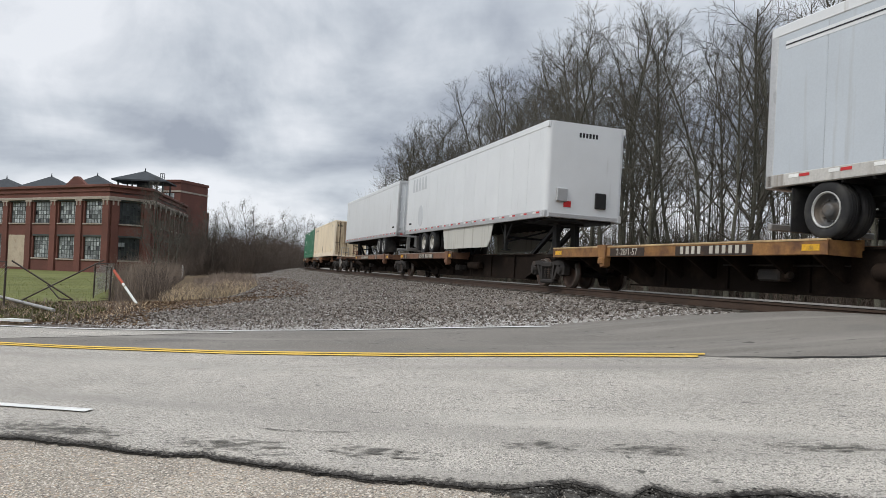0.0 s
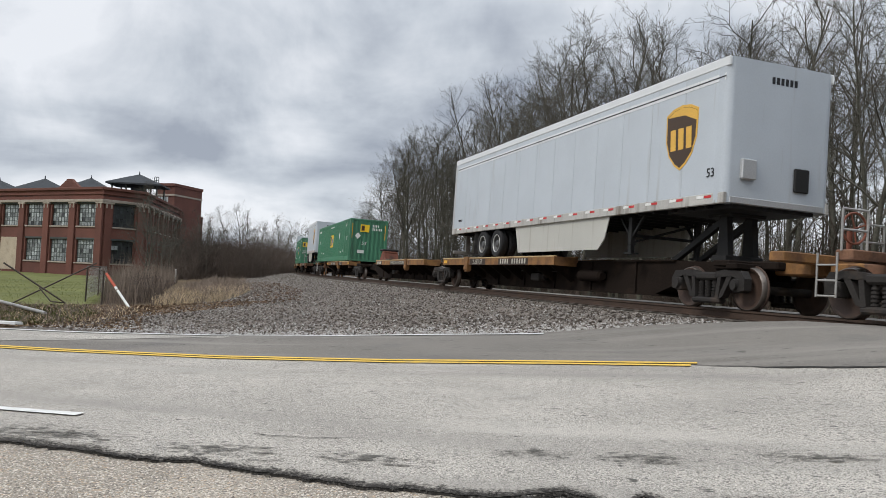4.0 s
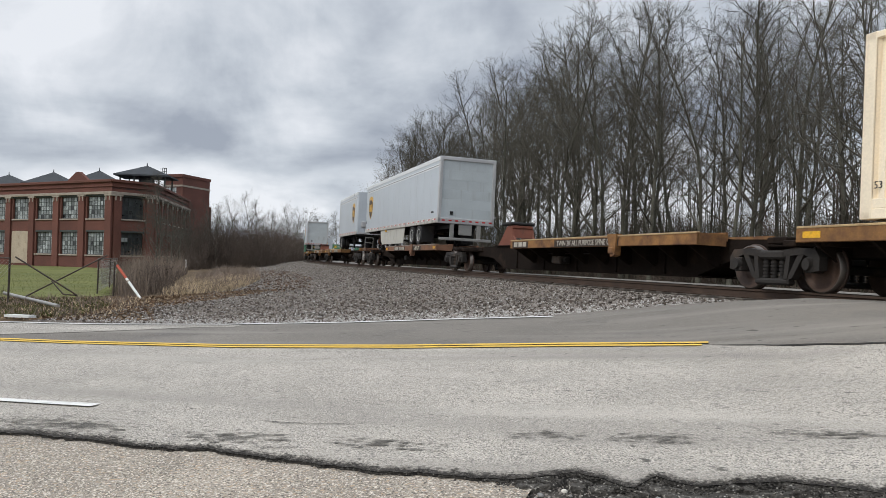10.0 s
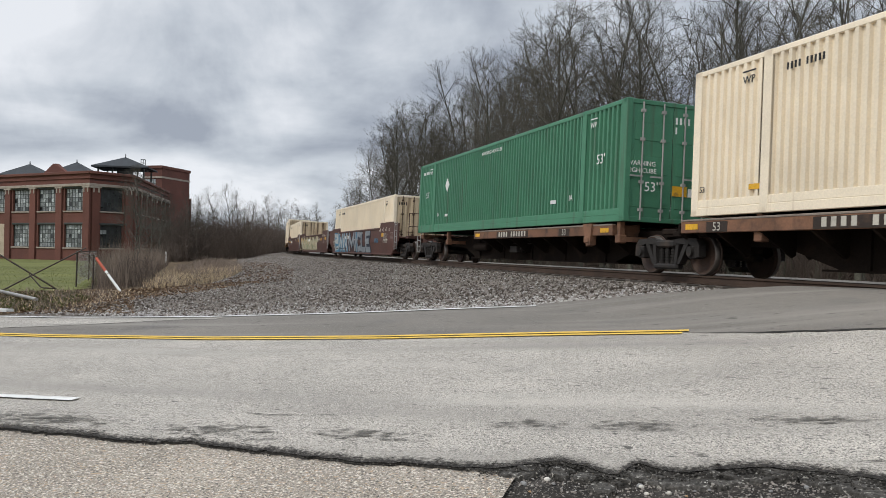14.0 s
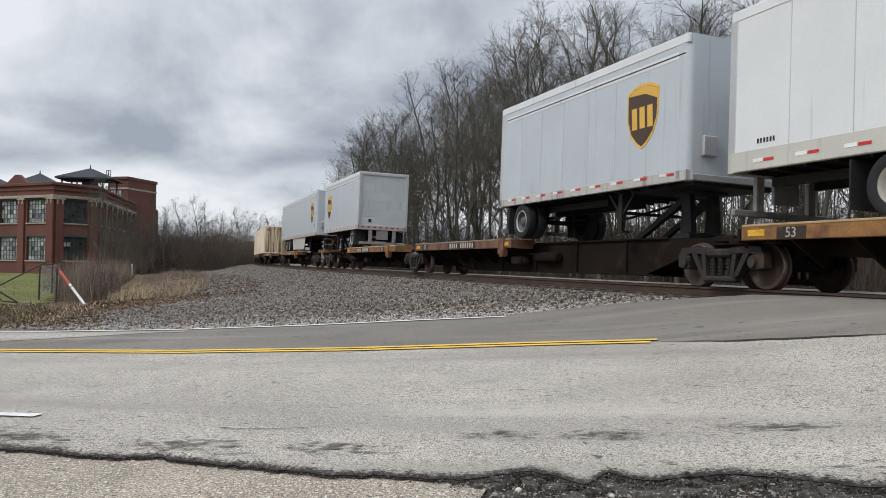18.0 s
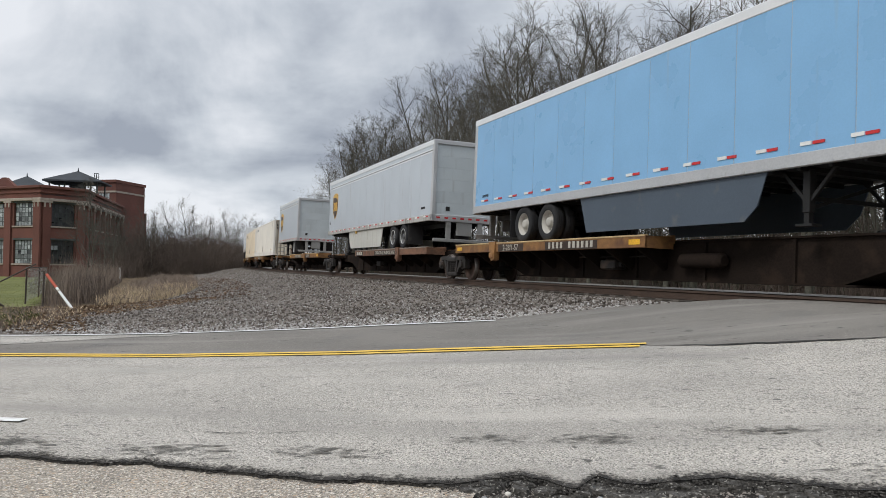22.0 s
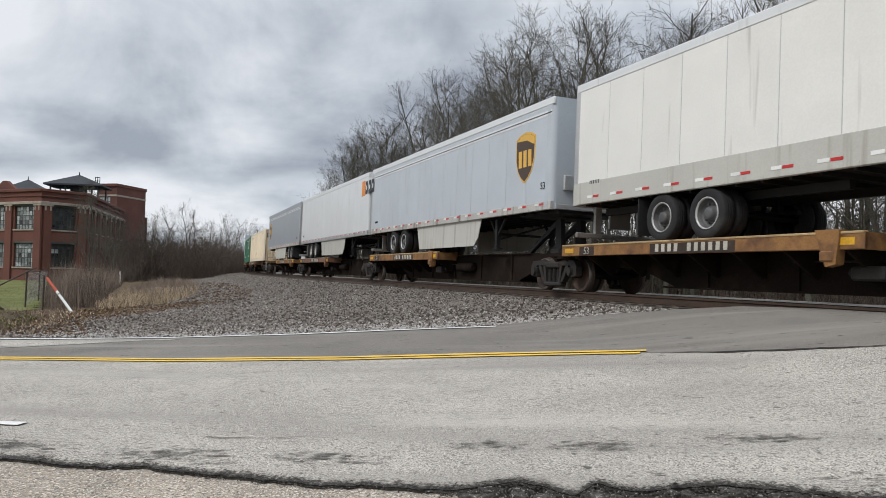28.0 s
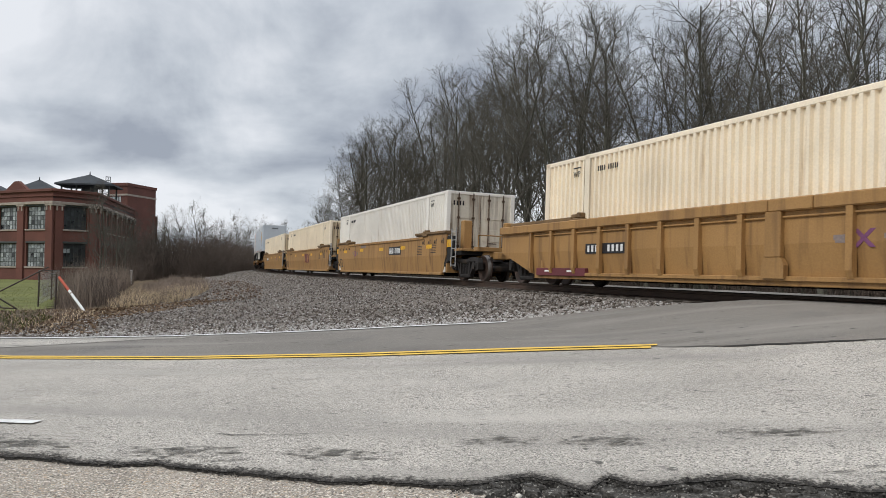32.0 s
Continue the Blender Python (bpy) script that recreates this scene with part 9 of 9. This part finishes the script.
# ---- the train: places along the track at 0 s, front to rear ----
# (front truck, rear truck, kind, twin deck, car ends, paint, loads); loads: (what, front end, nose or door towards the rear)
Y, B = m_deck_yellow, m_deck_brown
TRAIN = [
    (94.0, 77.0, "B", False, "", B, [("green", 93.3, True)]),
    (77.0, 59.6, "B", False, "R", B, [("cream", 76.4, True)]),
    (55.0, 37.4, "A", False, "F", B, [("white_reefer", 54.4, False)]),
    (37.4, 19.9, "B", False, "", B, [("white_grey_emblem", 36.5, True)]),
    (19.9, 1.9, "B", True, "", Y, [("short_shield", 11.2, True)]),
    (1.9, -15.0, "B", True, "", Y, [("green_logo", 1.32, True)]),
    (-15.0, -31.8, "B", False, "R", B, [("short_shield_skirted", -23.2, True)]),
    (-36.2, -54.2, "A", True, "F", Y, [("green_logo_far", -35.0, False)]),
    (-54.2, -72.2, "M", True, "", Y, []),
    (-72.2, -89.6, "B", True, "R", Y, [("shield53", -73.3, True)]),
    (-93.4, -111.0, "A", True, "F", B, [("blue40", -94.5, True)]),
    (-111.0, -129.0, "M", True, "", Y, []),
    (-129.0, -147.0, "B", True, "R", Y, [("green_logo_front", -130.42, True)]),
    (-151.2, -168.3, "A", True, "F", Y, [("short_shield", -149.65, False)]),
    (-168.3, -186.3, "M", True, "", Y, []),
    (-186.3, -203.2, "B", True, "R", Y, [("short_shield", -194.7, True)]),
    (-207.5, -225.0, "A", True, "F", B, [("shield53", -206.5, False)]),
    (-225.0, -243.2, "M", True, "", Y, []),
    (-243.2, -260.4, "B", True, "R", Y, [("cream", -244.8, True)]),
    (-263.9, -282.9, "well", m_well_brown, "F", "tag", [("cream_well", -265.6, True)]),
    (-282.9, -302.0, "well", m_well_brown, "", "pale", []),
    (-302.0, -321.4, "well", m_well_brown, "R", "silver", [("cream_well", -303.73, True)]),
    (-325.6, -342.2, "A", False, "F", B, [("green_plain", -324.2, True)]),
    (-342.2, -359.2, "B", False, "", B, [("cream", -342.8, False)]),
    (-359.2, -376.4, "B", False, "", B, [("cream", -360.4, True)]),
    (-376.4, -393.3, "B", False, "", B, []),
    (-393.3, -409.0, "B", False, "R", Y, [("shield53", -393.0, True)]),
    (-412.9, -429.1, "A", False, "F", Y, [("short_shield", -411.8, False)]),
    (-429.1, -446.4, "B", False, "", B, [("short_shield", -436.8, True)]),
    (-446.4, -463.3, "B", False, "", Y, [("white53", -446.3, True)]),
    (-463.3, -480.7, "B", False, "", Y, [("cream", -463.26, True)]),
    (-480.7, -496.2, "B", False, "R", Y, [("cream_pale", -480.3, False)]),
    (-499.9, -517.5, "A", True, "F", Y, [("short_shield", -499.3, False)]),
    (-517.5, -535.7, "M", True, "", B, [("shield53", -517.5, False)]),
    (-535.7, -553.4, "B", True, "R", Y, [("blue53", -537.2, True)]),
    (-557.2, -573.2, "A", False, "F", B, [("shield53", -556.0, False)]),
    (-573.2, -590.3, "B", False, "", B, [("shield53", -573.7, True)]),
    (-590.3, -607.6, "B", False, "", B, [("shield53", -590.9, True)]),
    (-607.6, -624.4, "B", False, "", B, [("green_logo_late", -607.95, False)]),
    (-624.4, -641.3, "B", False, "R", B, [("cream", -625.2, False)]),
    (-645.1, -661.4, "A", False, "F", Y, [("shield_dark", -644.6, False)]),
    (-661.4, -678.1, "B", False, "", B, [("white_orange", -661.5, True)]),
    (-678.1, -694.7, "B", False, "", Y, [("shield53", -678.2, True)]),
    (-694.7, -712.5, "B", False, "", Y, [("white_red", -695.4, True)]),
    (-712.5, -728.8, "B", False, "R", Y, [("shield53", -712.6, True)]),
    (-732.9, -751.6, "well", m_well_tan, "F", "", [("cream_well", -733.9, True)]),
    (-751.6, -770.8, "well", m_well_tan, "", "tag", [("cream_well", -753.1, True)]),
    (-770.8, -789.7, "well", m_well_tan, "R", "", [("pale_well", -772.0, True)]),
    (-793.9, -813.0, "ribwell", m_well_tan, "FR", "", [("cream_well", -795.2, True)]),
]
BOXES = "loads of the intermodal train"


def make_load(what, rear):
    if what.startswith("short"):
        return trailer(8.35, m_trailer_grey, "short light-grey box trailer with a gold-and-brown shield emblem", BOXES, single=True, skirt=m_skirt if what.endswith("skirted") else None), 8.35, 0.0
    if what == "shield53":
        return trailer(16.1, m_trailer_grey, "long light-grey box trailer with a gold-and-brown shield emblem", BOXES), 16.1, 0.0
    if what == "shield_dark":
        return trailer(16.1, m_trailer_dark, "long slate-grey box trailer with a shield emblem", BOXES), 16.1, 0.0
    if what == "white53":
        return trailer(16.1, m_trailer_white, "long plain white box trailer with rounded nose corners", BOXES, emblem="53", skirt=None, rims=m_rim, top_line=False, rail_h=0.34), 16.1, 0.0
    if what == "white_grey_emblem":
        return trailer(16.1, m_trailer_white, "long white box trailer with faded grey emblem and white swing doors", BOXES, emblem="grey", rims=m_rim, door="swing", top_line=False), 16.1, 0.0
    if what == "white_reefer":
        return trailer(16.1, m_trailer_white, "long white box trailer with rust-edged rear frame", BOXES, emblem="", skirt=None, door="swing", top_line=False), 16.1, 0.0
    if what == "white_orange":
        return trailer(16.1, m_trailer_white, "long white box trailer with orange and dark emblem blocks", BOXES, emblem="orange", rims=m_rim, top_line=False), 16.1, 0.0
    if what == "white_red":
        return trailer(16.1, m_trailer_cream, "long off-white box trailer with a red end post", BOXES, emblem="small", skirt=None, top_line=False, red_post=True, rail_h=0.5), 16.1, 0.0
    if what == "blue53":
        return trailer(16.1, m_trailer_blue, "long sky-blue box trailer with dark side skirts", BOXES, emblem="", skirt=m_skirt_dark, rims=m_rim, top_line=False), 16.1, 0.0
    if what == "blue40":
        return container(12.19, 2.9, m_blue_cont, "weathered grey-blue steel container with end doors", BOXES, doors_rear=rear), 12.19, 1.17
    low = 0.26 if what.endswith("_well") else 1.17
    if what.startswith("green"):
        emblem = {"green_logo": (-0.05, 1.57), "green_logo_far": (0.0, 1.52), "green_logo_front": (2.9, 2.05), "green_logo_late": (-3.2, 2.04)}.get(what)
        return container(16.1, 2.87, m_green, "dark green corrugated steel container" + (" with a yellow emblem panel" if emblem else ""), BOXES, emblem=emblem, doors_rear=rear), 16.1, low
    pale = "pale" in what
    return container(16.1, 2.87, m_cream_pale if pale else m_cream, ("pale " if pale else "") + "cream corrugated container with rust-streaked ends", BOXES, marks=m_black_mark, doors_rear=rear), 16.1, low


MOVERS = []
for n, (front, rear, kind, deck, ends, paint, loads) in enumerate(TRAIN):
    length = front - rear
    carries = "none" if not loads else ("container" if loads[0][0].split("_")[0] in ("green", "cream", "pale", "blue40") else "trailer")
    if "well" in kind:
        empty = "" if loads else ", empty"
        car = well_platform(n, length, deck, ends, kind == "ribwell", ("golden-tan" if deck == m_well_tan else "oxide-red") + " steel well car unit" + empty + (", graffitied" if paint else ""), paint)
    else:
        pin = None
        if carries == "trailer":
            what, lf, turned = loads[0]
            ll = 8.35 if what.startswith("short") else 16.1
            pin = (lf - (ll - 1.1 if turned else 1.1) - (front + rear) / 2, math.pi if turned else 0.0)
        car = spine_platform(n, length, kind, deck, ends, paint, carries, ("orange-brown" if paint == Y else "dark brown") + " spine car platform, " + ("empty" if not loads else "carrying a " + carries), pin)
    MOVERS.append((car, front, rear, Matrix.Identity(4)))
    for what, lf, turned in loads:
        ob, ll, lz = make_load(what, turned)
        offset = lf - ll / 2 - (front + rear) / 2
        turn = math.pi if (turned and lz == 0.0) else 0.0
        MOVERS.append((ob, front, rear, Matrix.Translation((offset, 0, lz)) @ Matrix.Rotation(turn, 4, "Z")))


def motions():
    for ob, front, rear, local in MOVERS:
        walk(ob, [(float(t), car_pose(front + SPEED * t, rear + SPEED * t) @ local) for t in range(33)])


motions()
